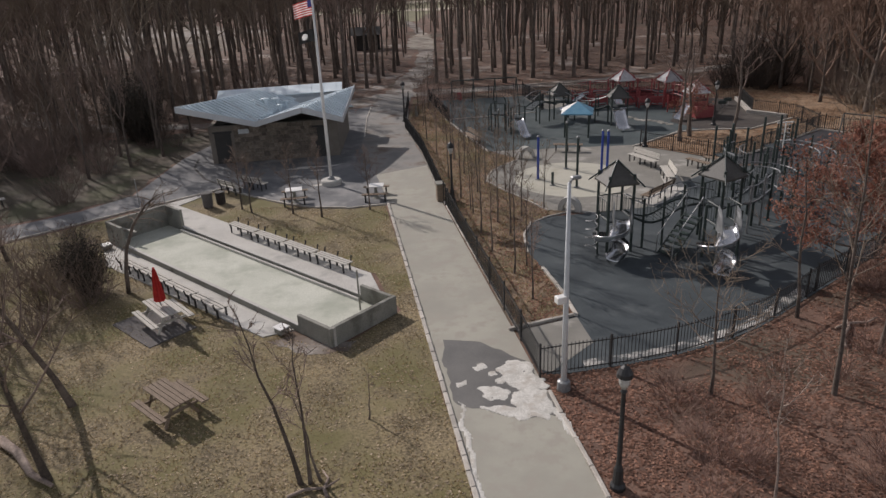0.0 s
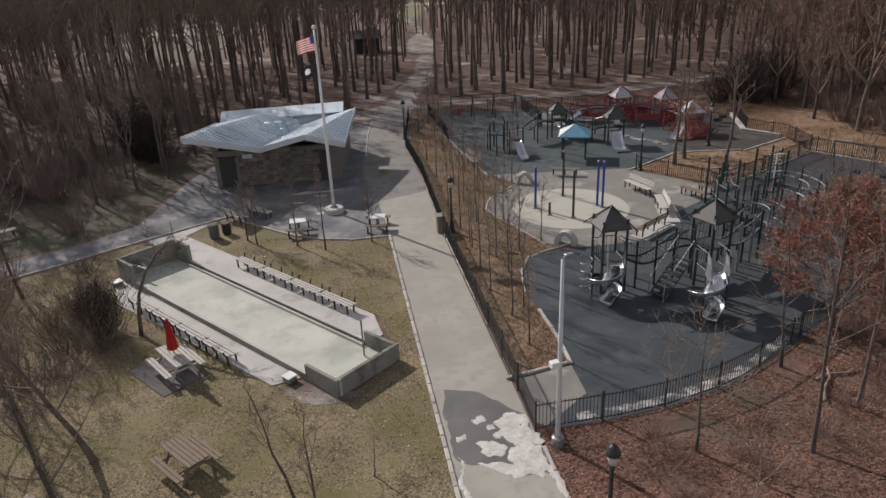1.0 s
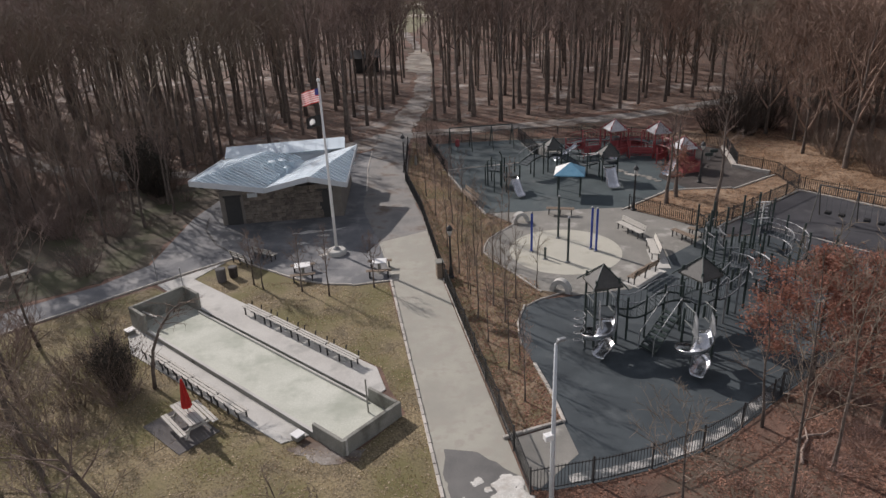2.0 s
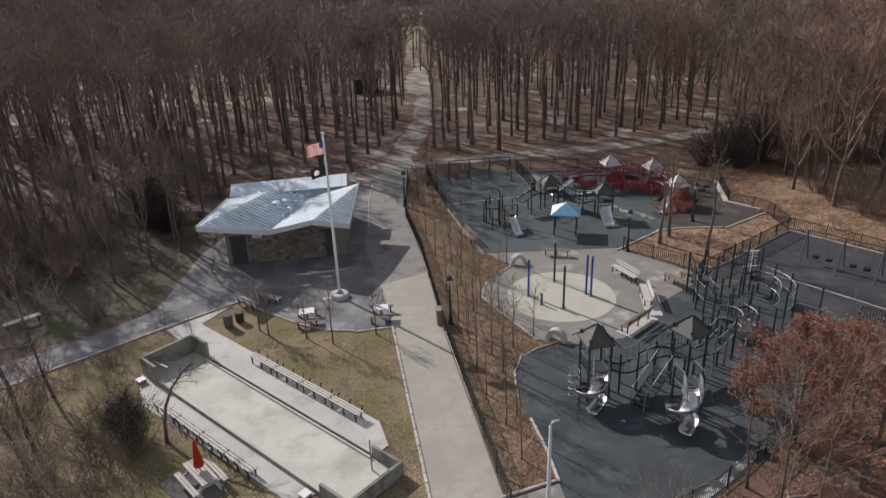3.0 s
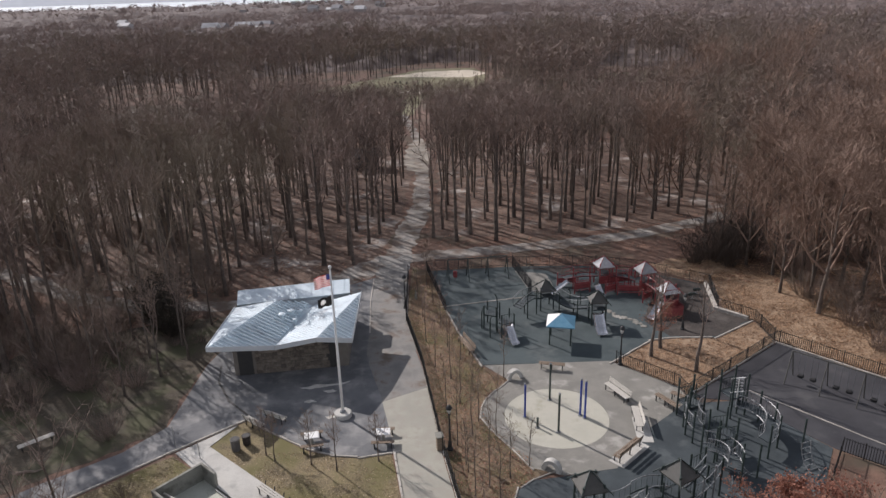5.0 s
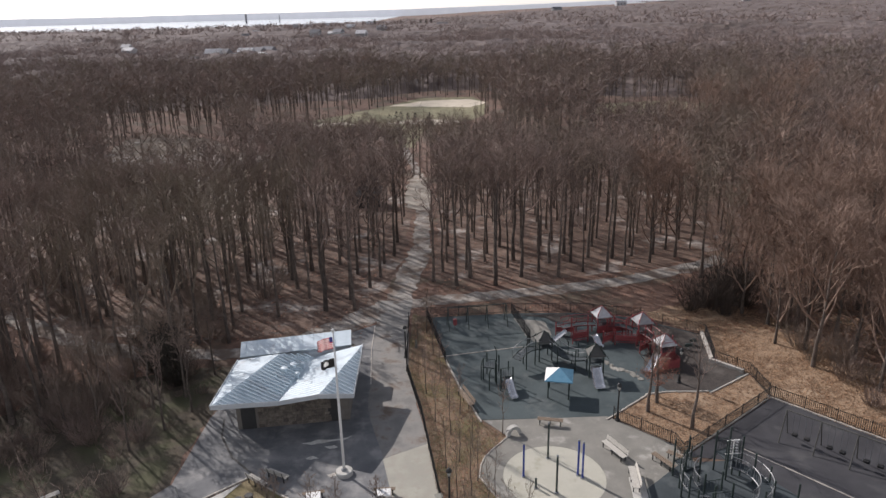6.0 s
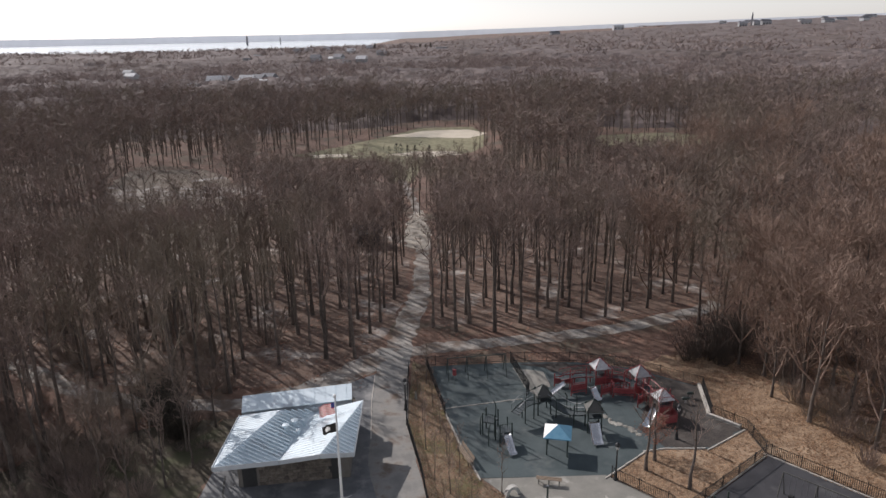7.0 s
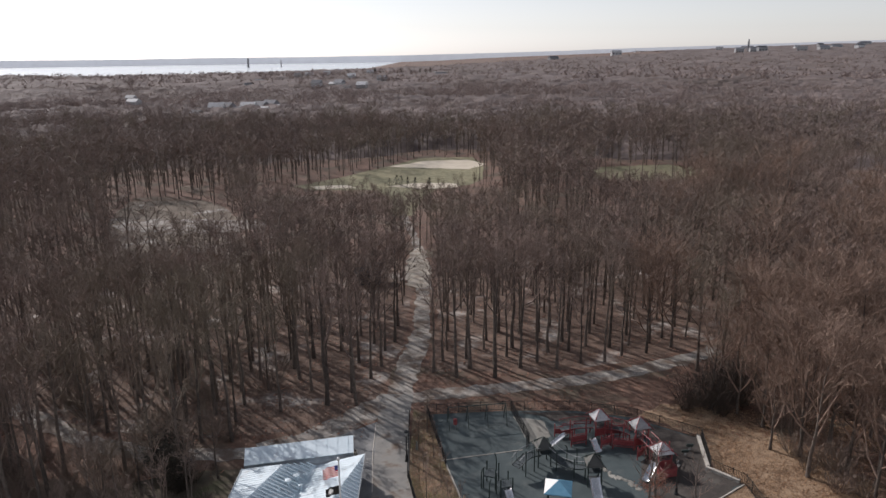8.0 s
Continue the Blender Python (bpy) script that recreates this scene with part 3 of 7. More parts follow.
kerb("path_kerb", [(-6.35, 54.0), (-6.85, 60.0), (-7.0, 65.5)], 1.2, 0.1, 0.07, "row of low kerb stones edging the path")
kerb("lawn_kerb", [(-3.25, 36.7), (-5.1, 36.3), (-6.9, 36.5), (-8.8, 37.25), (-11.4, 39.05), (-13.5, 40.6)], 0.9, 0.12, 0.09, "curved row of kerb stones edging the lawn")
kerb("strip_kerb", [(2.75, 22.1), (4.95, 22.95), (4.7, 25.0), (4.3, 27)], 0.9, 0.14, 0.12, "kerb stones edging the planting strip")
kerb("strip_kerb", [(3.8, 29.3), (3.85, 31.3), (4.35, 32.9), (5.4, 33.75), (6.9, 34.5)], 0.6, 0.1, 0.07, "kerb stones edging the rubber surface")
kerb("ring_kerb", [(5.4, 34.8), (4.25, 37.0), (3.05, 39.1), (2.55, 40.4), (2.7, 41.6), (3.05, 42.6), (3.65, 43.5), (4.35, 44.3), (4.95, 45.1)], 0.45, 0.1, 0.08, "curved kerb round the spray pad")
kerb("bed_kerb", [(13.3, 47.4), (17.3, 50.8), (19.0, 51.1), (22.8, 51.0), (26.9, 53.8)], 0.9, 0.14, 0.1, "kerb stones edging the leafy bed")
kerb("bed_kerb", [(17.3, 42.2), (27.1, 49.9), (35.6, 40.6)], 0.9, 0.12, 0.1, "kerb stones edging the swing yard")
kerb("play_kerb", [(25.6, 61.6), (24.6, 56.2), (26.9, 53.9)], 0.8, 0.3, 0.3, "low pale wall at the play yard's edge")
kerb("play_kerb", [(-1.5, 67.1), (0.4, 57.1), (1.5, 52.5), (2.9, 47.6)], 1.0, 0.14, 0.12, "kerb stones edging the teal play surface")
kerb("yard_line", [(0.3, 58.4), (8.0, 60.0)], 0.9, 0.12, 0.06, "pale low edging across the play surface")
kerb("yard_line", [(22.3, 42.6), (25.2, 39.3), (27.1, 37.1), (29.0, 35.0)], 1.0, 0.1, 0.05, "pale low edging across the asphalt yard")
kerb("road_kerb", [(-13.8, 40.7), (-18.0, 37.1), (-23.2, 32.3), (-40, 16.9)], 1.0, 0.14, 0.09, "row of pale kerb stones along the park road")

# ---- ball court ----
rot = COURT_TURN
bm = sheet(bmesh.new(), [cu(0.2, -0.6), cu(2.6, -1.6), cu(14.3, -1.2), cu(14.8, -0.08), cu(-0.2, -0.08)], -0.05, 0.05)
solid("court_walk", bm, M["slab"], "pale concrete walk beside the ball court", "pavement", "structure")
bm = sheet(bmesh.new(), [cu(-0.2, 3.1), cu(15.0, 3.1), cu(15.0, 4.1), cu(13.4, 5.1), cu(-2.6, 5.1), (-14.1, 40.2), (-17.4, 37.2), cu(-0.3, 3.1)], -0.05, 0.045)
solid("court_walk", bm, M["slab"], "pale concrete walk with benches beside the ball court", "pavement", "structure")
court = empty("ball_court", pose(COURT.x, COURT.y, 0, 0, 0, rot), "long pale clay ball court with low concrete walls", "ball court")
part("court_floor", box(bmesh.new(), (COURT_L / 2, COURT_W / 2, 0.0), (COURT_L, COURT_W, 0.14)), M["court"], court, "pale dusty clay playing surface")
part("end_wall", box(bmesh.new(), (0.0, COURT_W / 2, 0.58), (0.18, COURT_W + 0.3, 1.25), bevel=0.02), M["wall"], court)
part("end_wall", box(bmesh.new(), (COURT_L, COURT_W / 2, 0.35), (0.18, COURT_W + 0.3, 0.8), bevel=0.02), M["wall"], court)
for v, h in ((-0.06, 1.25), (COURT_W + 0.06, 1.25)):
    part("wing_wall", box(bmesh.new(), (0.75, v, h / 2 - 0.05), (1.5, 0.16, h - 0.02), bevel=0.02), M["wall"], court)
    part("wing_wall", box(bmesh.new(), (COURT_L - 0.95, v, 0.35), (1.7, 0.16, 0.78), bevel=0.02), M["wall"], court)
    part("side_curb", box(bmesh.new(), (COURT_L / 2 - 0.1, v, 0.1), (COURT_L - 3.3, 0.14, 0.36), bevel=0.015), M["wall"], court)
part("side_curb", box(bmesh.new(), (COURT_L / 2 - 0.1, COURT_W - 0.12, 0.09), (COURT_L - 3.3, 0.1, 0.22), bevel=0.01), M["slab"], court)
for v in (-0.06, COURT_W + 0.06):
    part("coping", box(bmesh.new(), (COURT_L / 2 - 0.1, v, 0.295), (COURT_L - 3.3, 0.15, 0.03), bevel=0.008), M["slab"], court, "pale worn edge of the low wall")
part("plank", box(bmesh.new(), (0.75, 0.55, 0.72), (1.3, 0.12, 0.06), 8, bevel=0.01), M["wood_pale"], court, "pale plank leaning in the court's far corner")
part("end_joint", box(bmesh.new(), (COURT_L + 0.1, 0.02, 0.36), (0.04, 0.1, 0.78)), M["slab"], court)
part("post", tube(bmesh.new(), [(COURT_L - 1.2, 2.4, 0.05), (COURT_L - 1.2, 2.4, 1.75)], 0.035, 8), M["wall"], court, "thin grey post at the court's end")
for u, v in ((14.6, -0.55), (0.6, -0.6)):
    x, y = cu(u, v)
    b = empty("utility_box", pose(x, y, 0.05, 0, 0, rot), "small pale concrete utility box beside the court", "utility box")
    part("body", box(bmesh.new(), (0, 0, 0.1), (0.42, 0.4, 0.22), bevel=0.02), M["wall"], b)
    part("lid", box(bmesh.new(), (0, 0, 0.23), (0.48, 0.46, 0.05), bevel=0.015), M["white"], b)


# ---- trees ----
def limb_lines(rng, height, r0, start, limbs, reach, subs, twigs, lean=0.03, rise=50.0, fine=0.012, stout=0.5):
    """The lines of a bare tree: (points, radii, sides, is_trunk)."""
    lines = []
    pts, rad = [], []
    bend = Vector((rng.uniform(-1, 1), rng.uniform(-1, 1), 0)) * lean * height
    n = 7
    for i in range(n):
        k = i / (n - 1)
        wob = Vector((rng.uniform(-1, 1), rng.uniform(-1, 1), 0)) * 0.012 * height * (0 if i == 0 else 1)
        pts.append(bend * k * k + wob + Vector((0, 0, height * k)))
        rad.append(r0 * (1.25 if i == 0 else 1.0) * (1 - 0.86 * k))
    lines.append((pts, rad, 6, True))

    def on(pl, rl, k):
        f = k * (len(pl) - 1)
        i = min(int(f), len(pl) - 2)
        return pl[i].lerp(pl[i + 1], f - i), rl[i] + (rl[i + 1] - rl[i]) * (f - i)

    def grow(p, d, ln, r, m, curl):
        out = [p.copy()]
        for i in range(m):
            d = (d + Vector((rng.uniform(-1, 1), rng.uniform(-1, 1), rng.uniform(-0.5, 1) + curl)) * 0.16).normalized()
            p = p + d * ln / m
            out.append(p)
        return out, [r * (1 - 0.8 * i / m) for i in range(m + 1)], d

    for i in range(limbs):
        k = start + (0.97 - start) * (i + rng.random()) / limbs
        p, r = on(pts, rad, k)
        a = i * 2.4 + rng.uniform(-0.5, 0.5)
        el = radians(rise + rng.uniform(-14, 14) + 18 * (k - 0.6))
        d = Vector((math.cos(a) * math.cos(el), math.sin(a) * math.cos(el), math.sin(el)))
        ln = reach * (1.15 - 0.75 * (k - start) / (1 - start)) * rng.uniform(0.7, 1.15)
        lp, lr, dd = grow(p, d, ln, r * stout, 4, 0.25)
        lines.append((lp, lr, 4, False))
        for j in range(subs):
            q, s = on(lp, lr, 0.25 + 0.75 * (j + rng.random()) / subs)
            d2 = (d + Vector((rng.uniform(-1, 1), rng.uniform(-1, 1), rng.uniform(-0.3, 0.9))) * 1.1).normalized()
            sp, sr, _ = grow(q, d2, ln * rng.uniform(0.32, 0.55), max(s * 0.6, fine * 1.6), 2, 0.2)
            lines.append((sp, sr, 3, False))
            for _ in range(twigs):
                w, s2 = on(sp, sr, rng.uniform(0.2, 1.0))
                d3 = (d2 + Vector((rng.uniform(-1, 1), rng.uniform(-1, 1), rng.uniform(-0.5, 0.9))) * 1.3).normalized()
                e = w + d3 * ln * rng.uniform(0.14, 0.28)
                lines.append(([w, e], [max(s2 * 0.5, fine), fine * 0.5], 2, False))
    return lines


def lines_mesh(lines, name, material):
    """One mesh from tapered lines, quickly."""
    vs, fs = [], []
    for pts, rad, sides, _ in lines:
        base = len(vs)
        d = (pts[-1] - pts[0]).normalized()
        a = d.orthogonal().normalized()
        b = d.cross(a)
        if sides == 2:
            a, b = a * math.cos(base) + b * math.sin(base), b
            for p, r in zip(pts, rad):
                vs.extend((p + a * r, p - a * r))
            fs.extend((base + 2 * i, base + 2 * i + 1, base + 2 * i + 3, base + 2 * i + 2) for i in range(len(pts) - 1))
            continue
        for p, r in zip(pts, rad):
            for k in range(sides):
                t = 2 * math.pi * k / sides
                vs.append(p + (a * math.cos(t) + b * math.sin(t)) * r)
        for i in range(len(pts) - 1):
            for k in range(sides):
                k2 = (k + 1) % sides
                fs.append((base + i * sides + k, base + i * sides + k2, base + (i + 1) * sides + k2, base + (i + 1) * sides + k))
    me = bpy.data.meshes.new(name)
    me.from_pydata(vs, [], fs)
    me.materials.append(material)
    me.polygons.foreach_set("use_smooth", [True] * len(fs))
    return me


def tree_meshes(seed, bark="bark", twig="twig", **kw):
    lines = limb_lines(random.Random(seed), **kw)
    return (lines_mesh([q for q in lines if q[3]], "trunk", M[bark]), lines_mesh([q for q in lines if not q[3]], "crown", M[twig]))


def plant(meshes, x, y, s, a, label, name="tree", group="", tilt=(0, 0), z=-0.05):
    t = empty(name, pose(x, y, z, tilt[0], tilt[1], a) @ Matrix.Diagonal((s, s, s, 1)), label, "tree", group)
    part("trunk", meshes[0], None, t)
    part("crown", meshes[1], None, t)
    return t


def vase_lines(rng, height, r0, fork, stems, spread, subs, twigs, fine=0.012):
    """A bare woodland tree: a clean bole that forks into rising stems with a rounded, twiggy crown."""
    lean = Vector((rng.uniform(-1, 1), rng.uniform(-1, 1), 0)) * 0.03 * height
    n = 6
    pts = [lean * (i / (n - 1)) ** 2 + Vector((rng.uniform(-1, 1), rng.uniform(-1, 1), 0)) * (0.008 * height if i else 0) + Vector((0, 0, height * 0.8 * i / (n - 1))) for i in range(n)]
    rad = [r0 * (1.3 if i == 0 else 1.0) * (1 - 0.72 * i / (n - 1)) for i in range(n)]
    lines = [(pts, rad, 6, True)]

    def on(pl, k):
        f = k * (len(pl) - 1)
        i = min(int(f), len(pl) - 2)
        return pl[i].lerp(pl[i + 1], f - i)

    def jolt(w):
        return Vector((rng.uniform(-1, 1), rng.uniform(-1, 1), rng.uniform(-1, 1))) * w

    for i in range(stems):
        k = (fork + (0.97 - fork) * (i + rng.random()) / stems) / 0.8
        k = min(k, 0.98)
        p = on(pts, k)
        a = i * 2.4 + rng.uniform(-0.6, 0.6)
        rho = math.sqrt(rng.uniform(0.12, 1.0)) * (1.0 if k < 0.8 else 0.6)
        tip = Vector((math.cos(a) * rho * spread, math.sin(a) * rho * spread, height * (1.0 - 0.22 * rho * rho) * rng.uniform(0.92, 1.03))) + lean
        tip.z = max(tip.z, p.z + 0.16 * height)
        out = Vector((tip.x - p.x, tip.y - p.y, 0))
        sp = [p]
        for q in (0.25, 0.5, 0.75, 1.0):
            sp.append(p + out * q ** 0.75 + Vector((0, 0, (tip.z - p.z) * q ** 1.12)) + jolt(0.014 * height * (q < 1)))
        r = r0 * (1.05 - 0.8 * k) * 0.75
        lines.append((sp, [r * (1 - 0.2 * q) for q in range(5)], 4, False))
        for j in range(subs):
            w = on(sp, 0.22 + 0.78 * (j + rng.random()) / subs)
            b = rng.uniform(0, 6.283)
            d = (Vector((math.cos(b), math.sin(b), rng.uniform(0.5, 1.7))) + out.normalized() * 0.5).normalized()
            ln = spread * rng.uniform(0.28, 0.62)
            e = w + d * ln
            mid = w.lerp(e, 0.5) + jolt(0.06 * ln)
            lines.append(([w, mid, e], [max(r * 0.42, fine * 1.8), max(r * 0.28, fine * 1.3), fine], 3, False))
            for _ in range(twigs):
                u = (w if rng.random() < 0.4 else mid).lerp(e, rng.uniform(0.1, 1.0))
                v = u + (d + Vector((rng.uniform(-1, 1), rng.uniform(-1, 1), rng.uniform(-0.5, 1.0))) * 1.1).normalized() * ln * rng.uniform(0.3, 0.62)
                lines.append(([u, v], [fine, fine * 0.45], 2, False))
    return lines


def vase_meshes(seed, bark="bark", twig="twig", **kw):
    lines = vase_lines(random.Random(seed), **kw)
    return (lines_mesh([q for q in lines if q[3]], "trunk", M[bark]), lines_mesh([q for q in lines if not q[3]], "crown", M[twig]))


FOREST = [vase_meshes(i, height=13.0 + 0.8 * (i % 5), r0=0.16 + 0.015 * (i % 4), fork=0.36 + 0.05 * (i % 3), stems=9, spread=2.5 + 0.25 * (i % 3), subs=7, twigs=10, fine=0.017) for i in range(8)]
WIDE = [vase_meshes(40 + i, twig="wide_twig", height=11.5 + 1.3 * i, r0=0.17, fork=0.2, stems=14, spread=3.8 + 0.3 * i, subs=8, twigs=9, fine=0.016) for i in range(3)]


def forest_free(x, y):
    """Where the woods stand."""
    if near_line(x, y, MAIN_TRAIL) < 3.0 or near_line(x, y, EAST_TRAIL) < 2.4 or near_line(x, y, WEST_TRAIL) < 2.0 or near_line(x, y, FAR_TRAIL) < 5:
        return False
    for q in (FIELD, WEST_FIELD, EAST_FIELD, MEADOW):
        if inside(x, y, q):
            return False
    if math.hypot(x + 12.5, y - 113) < 5:
        return False
    if y < 76:
        if x < 0:
            return (x < -20.5 - 0.15 * max(0, 50 - y) and y > 44 - 0.2 * (x + 24)) or (x < -9 and y > 66 + max(0, x + 20) * 0.35)
        return x > 33 + 0.25 * max(0, 62 - y) * (y < 62) - 0.4 * max(0, y - 66) and y > 30
    return True


random.seed(11)
spots = []
cells = {}


def far_enough(x, y, d):
    i, j = int(x // 4), int(y // 4)
    for a in (-1, 0, 1):
        for b in (-1, 0, 1):
            for px, py in cells.get((i + a, j + b), ()):
                if (px - x) ** 2 + (py - y) ** 2 < d * d:
                    return False
    return True


for count, y0, y1, gap in ((14000, 36, 80, 2.9), (9000, 76, 106, 2.7), (14000, 100, 138, 3.1), (16000, 138, 220, 3.5), (18000, 220, 330, 3.8)):
    for _ in range(count):
        y = random.uniform(y0, y1)
        x = random.uniform(-1, 1) * (0.72 * y + 14)
        if forest_free(x, y) and far_enough(x, y, gap * (1.28 if x > 0.36 * y else 0.92 if x < -18 and y < 66 else 1.0)):
            spots.append((x, y))
            cells.setdefault((int(x // 4), int(y // 4)), []).append((x, y))
spots.sort(key=lambda p: math.hypot(p[0], p[1]))
near, rest = spots[:222], spots[222:]

for x, y in near:
    wide = x > 26 and y < 90 and random.random() < 0.85
    plant(random.choice(WIDE if wide else FOREST), x, y, (random.uniform(0.45, 0.62) if y < 56 and x > -32 else random.uniform(0.9, 1.1)) if x < -9 and y < 60 else random.uniform(0.85, 1.14), random.uniform(0, 360),
          "broad bare tree at the edge of the woods" if wide else "tall thin bare tree in the winter woods", "tree", "trees of the woods")


def joined(name, templates, places, materials, label, category, stout):
    """Many plain trees in one mesh."""
    vs, fs, base = [], [], 0
    for x, y, z, s, a, k in places:
        v, f = templates[k]
        c, sn = math.cos(a) * s, math.sin(a) * s
        w = np.empty_like(v)
        w[:, 0], w[:, 1], w[:, 2] = v[:, 0] * c - v[:, 1] * sn + x, v[:, 0] * sn + v[:, 1] * c + y, v[:, 2] * s + z
        vs.append(w)
        fs.append(f + base)
        base += len(v)
    vs, fs = np.concatenate(vs), np.concatenate(fs)
    me = bpy.data.meshes.new(name)
    me.vertices.add(len(vs))
    me.vertices.foreach_set("co", vs.astype(np.float32).ravel())
    me.loops.add(fs.size)
    me.loops.foreach_set("vertex_index", fs.astype(np.int32).ravel())
    me.polygons.add(len(fs))
    me.polygons.foreach_set("loop_start", np.arange(0, fs.size, fs.shape[1], dtype=np.int32))
    me.update(calc_edges=True)
    for m in materials:
        me.materials.append(m)
    me.polygons.foreach_set("material_index", np.concatenate([(np.arange(len(templates[q[5]][1])) < stout).astype(np.int32) for q in places]))
    return tagged(new(name, me), label, category, "", "stuff")


def plain_tree(seed, height, spread, twigs, twig_r, fork=0.42, stems=5, solid_stems=True):
    """Bole, forking stems and a rounded crown of twigs, in quads."""
    rng = random.Random(seed)
    vs, fs = [], []

    def taper(p, q, r, r2):
        d = (q - p).normalized()
        a = d.orthogonal().normalized()
        b = d.cross(a)
        i = len(vs)
        for c, w in ((p, r), (q, r2)):
            for k in range(3):
                t = 2.094 * k
                vs.append(c + (a * math.cos(t) + b * math.sin(t)) * w)
        for k in range(3):
            fs.append((i + k, i + (k + 1) % 3, i + 3 + (k + 1) % 3, i + 3 + k))

    top = Vector((rng.uniform(-0.5, 0.5), rng.uniform(-0.5, 0.5), height * 0.8))
    taper(Vector((0, 0, 0)), top * 0.55, 0.18, 0.13)
    taper(top * 0.55, top, 0.13, 0.04)
    arms = [(top * 0.6, top + Vector((0, 0, height * 0.18)))]
    for i in range(stems):
        p = top * ((fork + 0.4 * (i + rng.random()) / stems) / 0.8)
        a, rho = i * 2.4 + rng.uniform(-0.6, 0.6), math.sqrt(rng.uniform(0.25, 1))
        tip = Vector((math.cos(a) * rho * spread, math.sin(a) * rho * spread, height * (1 - 0.22 * rho * rho) * rng.uniform(0.92, 1.03)))
        mid = p.lerp(tip, 0.45) + Vector((math.cos(a), math.sin(a), 0)) * 0.12 * spread
        if solid_stems:
            taper(p, mid, 0.07, 0.05)
            taper(mid, tip, 0.05, 0.015)
        arms += [(p.lerp(mid, 0.5), mid), (mid, tip), (mid, tip)]
    for _ in range(twigs):
        p, q = rng.choice(arms)
        w = p.lerp(q, rng.uniform(0, 1.05))
        b = rng.uniform(0, 6.283)
        e = w + Vector((math.cos(b), math.sin(b), rng.uniform(-0.1, 1.5))).normalized() * rng.uniform(0.3, 0.75) * spread
        side = (e - w).orthogonal().normalized() * twig_r
        side.rotate(Matrix.Rotation(rng.uniform(0, 6.28), 3, (e - w).normalized()))
        i0 = len(vs)
        vs.extend((w + side, w - side, e - side * 0.4, e + side * 0.4))
        fs.append((i0, i0 + 1, i0 + 2, i0 + 3))
    return np.array([tuple(v) for v in vs]), np.array(fs)


def wood_scale(x, y):
    """Size of a tree: tall wood, lower growth before the open fields."""
    k = random.uniform(0.82, 1.12) * (1 + 0.3 * noise.noise((x / 24, y / 24, 3.3)))
    d, side = math.hypot(x, y), x / y
    for lo, hi, far, slope in ((-0.26, 0.09, 210, 0.188), (0.22, 0.38, 215, 0.164)):
        if lo < side < hi and 100 < d < far:
            k = min(k, max(0.36, (38.8 - slope * d) / 14.5) * random.uniform(0.85, 1.0))
    return k


PLAIN = [plain_tree(90 + i, 13 + 0.8 * (i % 5), 2.4 + 0.3 * (i % 3), 155, 0.028, fork=0.36) for i in range(8)] + [plain_tree(100 + i, 13 + 0.8 * (i % 5), 2.7 + 0.3 * (i % 3), 84, 0.064, fork=0.24) for i in range(6)] + [plain_tree(110 + i, 12.5 + i, 4.0 + 0.3 * i, 230, 0.027, fork=0.22, stems=5) for i in range(3)]
joined("woods", PLAIN, [(x, y, -0.05, wood_scale(x, y), random.uniform(0, 6.28), 14 + random.randrange(3) if x > 0.36 * y and y < 210 else random.randrange(8) if y < 150 else 8 + random.randrange(6)) for x, y in rest],
       [M["twig"], M["bark"]], "dense bare winter woods of tall thin trees", "woods", 36)

# far woods: the rounded crowns of one closed wood, out to the river and the hills
rows, cols = 330, 270
CLEARINGS = ((FIELD, -10, 200, 120), (EAST_FIELD, 66, 222, 60))
vs, ok = [], []
for j in range(rows):
    r = 250 * (1.0083 ** j)
    for i in range(cols):
        a = radians(-48 + 96 * i / (cols - 1))
        x, y = r * math.sin(a), r * math.cos(a)
        x += noise.noise((x * 0.3, y * 0.3, 7.1)) * r * 0.002
        p = Vector((x, y, 0))
        crown = 0.75 + 0.8 * noise.noise(p / 8) if r < 700 else 0.7 + 1.1 * noise.noise(p / 24)
        z = 9.0 + 3.4 * crown + 2.6 * noise.noise(p / 60) + 2.5 * noise.noise(p / 260)
        rise = 1.0
        for q, cx, cy, reach in CLEARINGS:
            if math.hypot(x - cx, y - cy) < reach:
                lo, hi = 1.06, 1.75
                if inside(cx + (x - cx) / lo, cy + (y - cy) / lo, q):
                    hi = lo
                elif not inside(cx + (x - cx) / hi, cy + (y - cy) / hi, q):
                    lo = hi
                else:
                    for _ in range(7):
                        k = (lo + hi) / 2
                        lo, hi = (lo, k) if inside(cx + (x - cx) / k, cy + (y - cy) / k, q) else (k, hi)
                rise = min(rise, (hi - 1.06) / 0.69)
        out = rise <= 0 or near_line(x, y, FAR_TRAIL) < 5 or near_line(x, y, MAIN_TRAIL) < 3
        shore = y > 1550 + 0.9 * max(0, x + 500) and x < 900
        z = -0.3 + (z + 0.3) * rise ** 0.6
        if r < 340:
            z -= (340 - r) * 0.06
        if r < 285:
            z = -0.3 + (z + 0.3) * max(0.0, (r - 250) / 35) ** 0.8
        low = 2.6 * min(1, max(0, (820 - r) / 320))      # single crowns stand above this one
        vs.append((x, y, max(-0.3, z - low) + land(x, y)))
        ok.append(not out and not shore and r < 3600)
fs = [(j * cols + i, j * cols + i + 1, (j + 1) * cols + i + 1, (j + 1) * cols + i) for j in range(rows - 1) for i in range(cols - 1)]
fs = [f for f in fs if all(ok[k] for k in f)]
me = bpy.data.meshes.new("far_woods")
me.from_pydata(vs, [], fs)
me.materials.append(M["woods"])
tagged(new("far_woods", me), "endless brown winter woods reaching the horizon", "woods", "", "stuff")

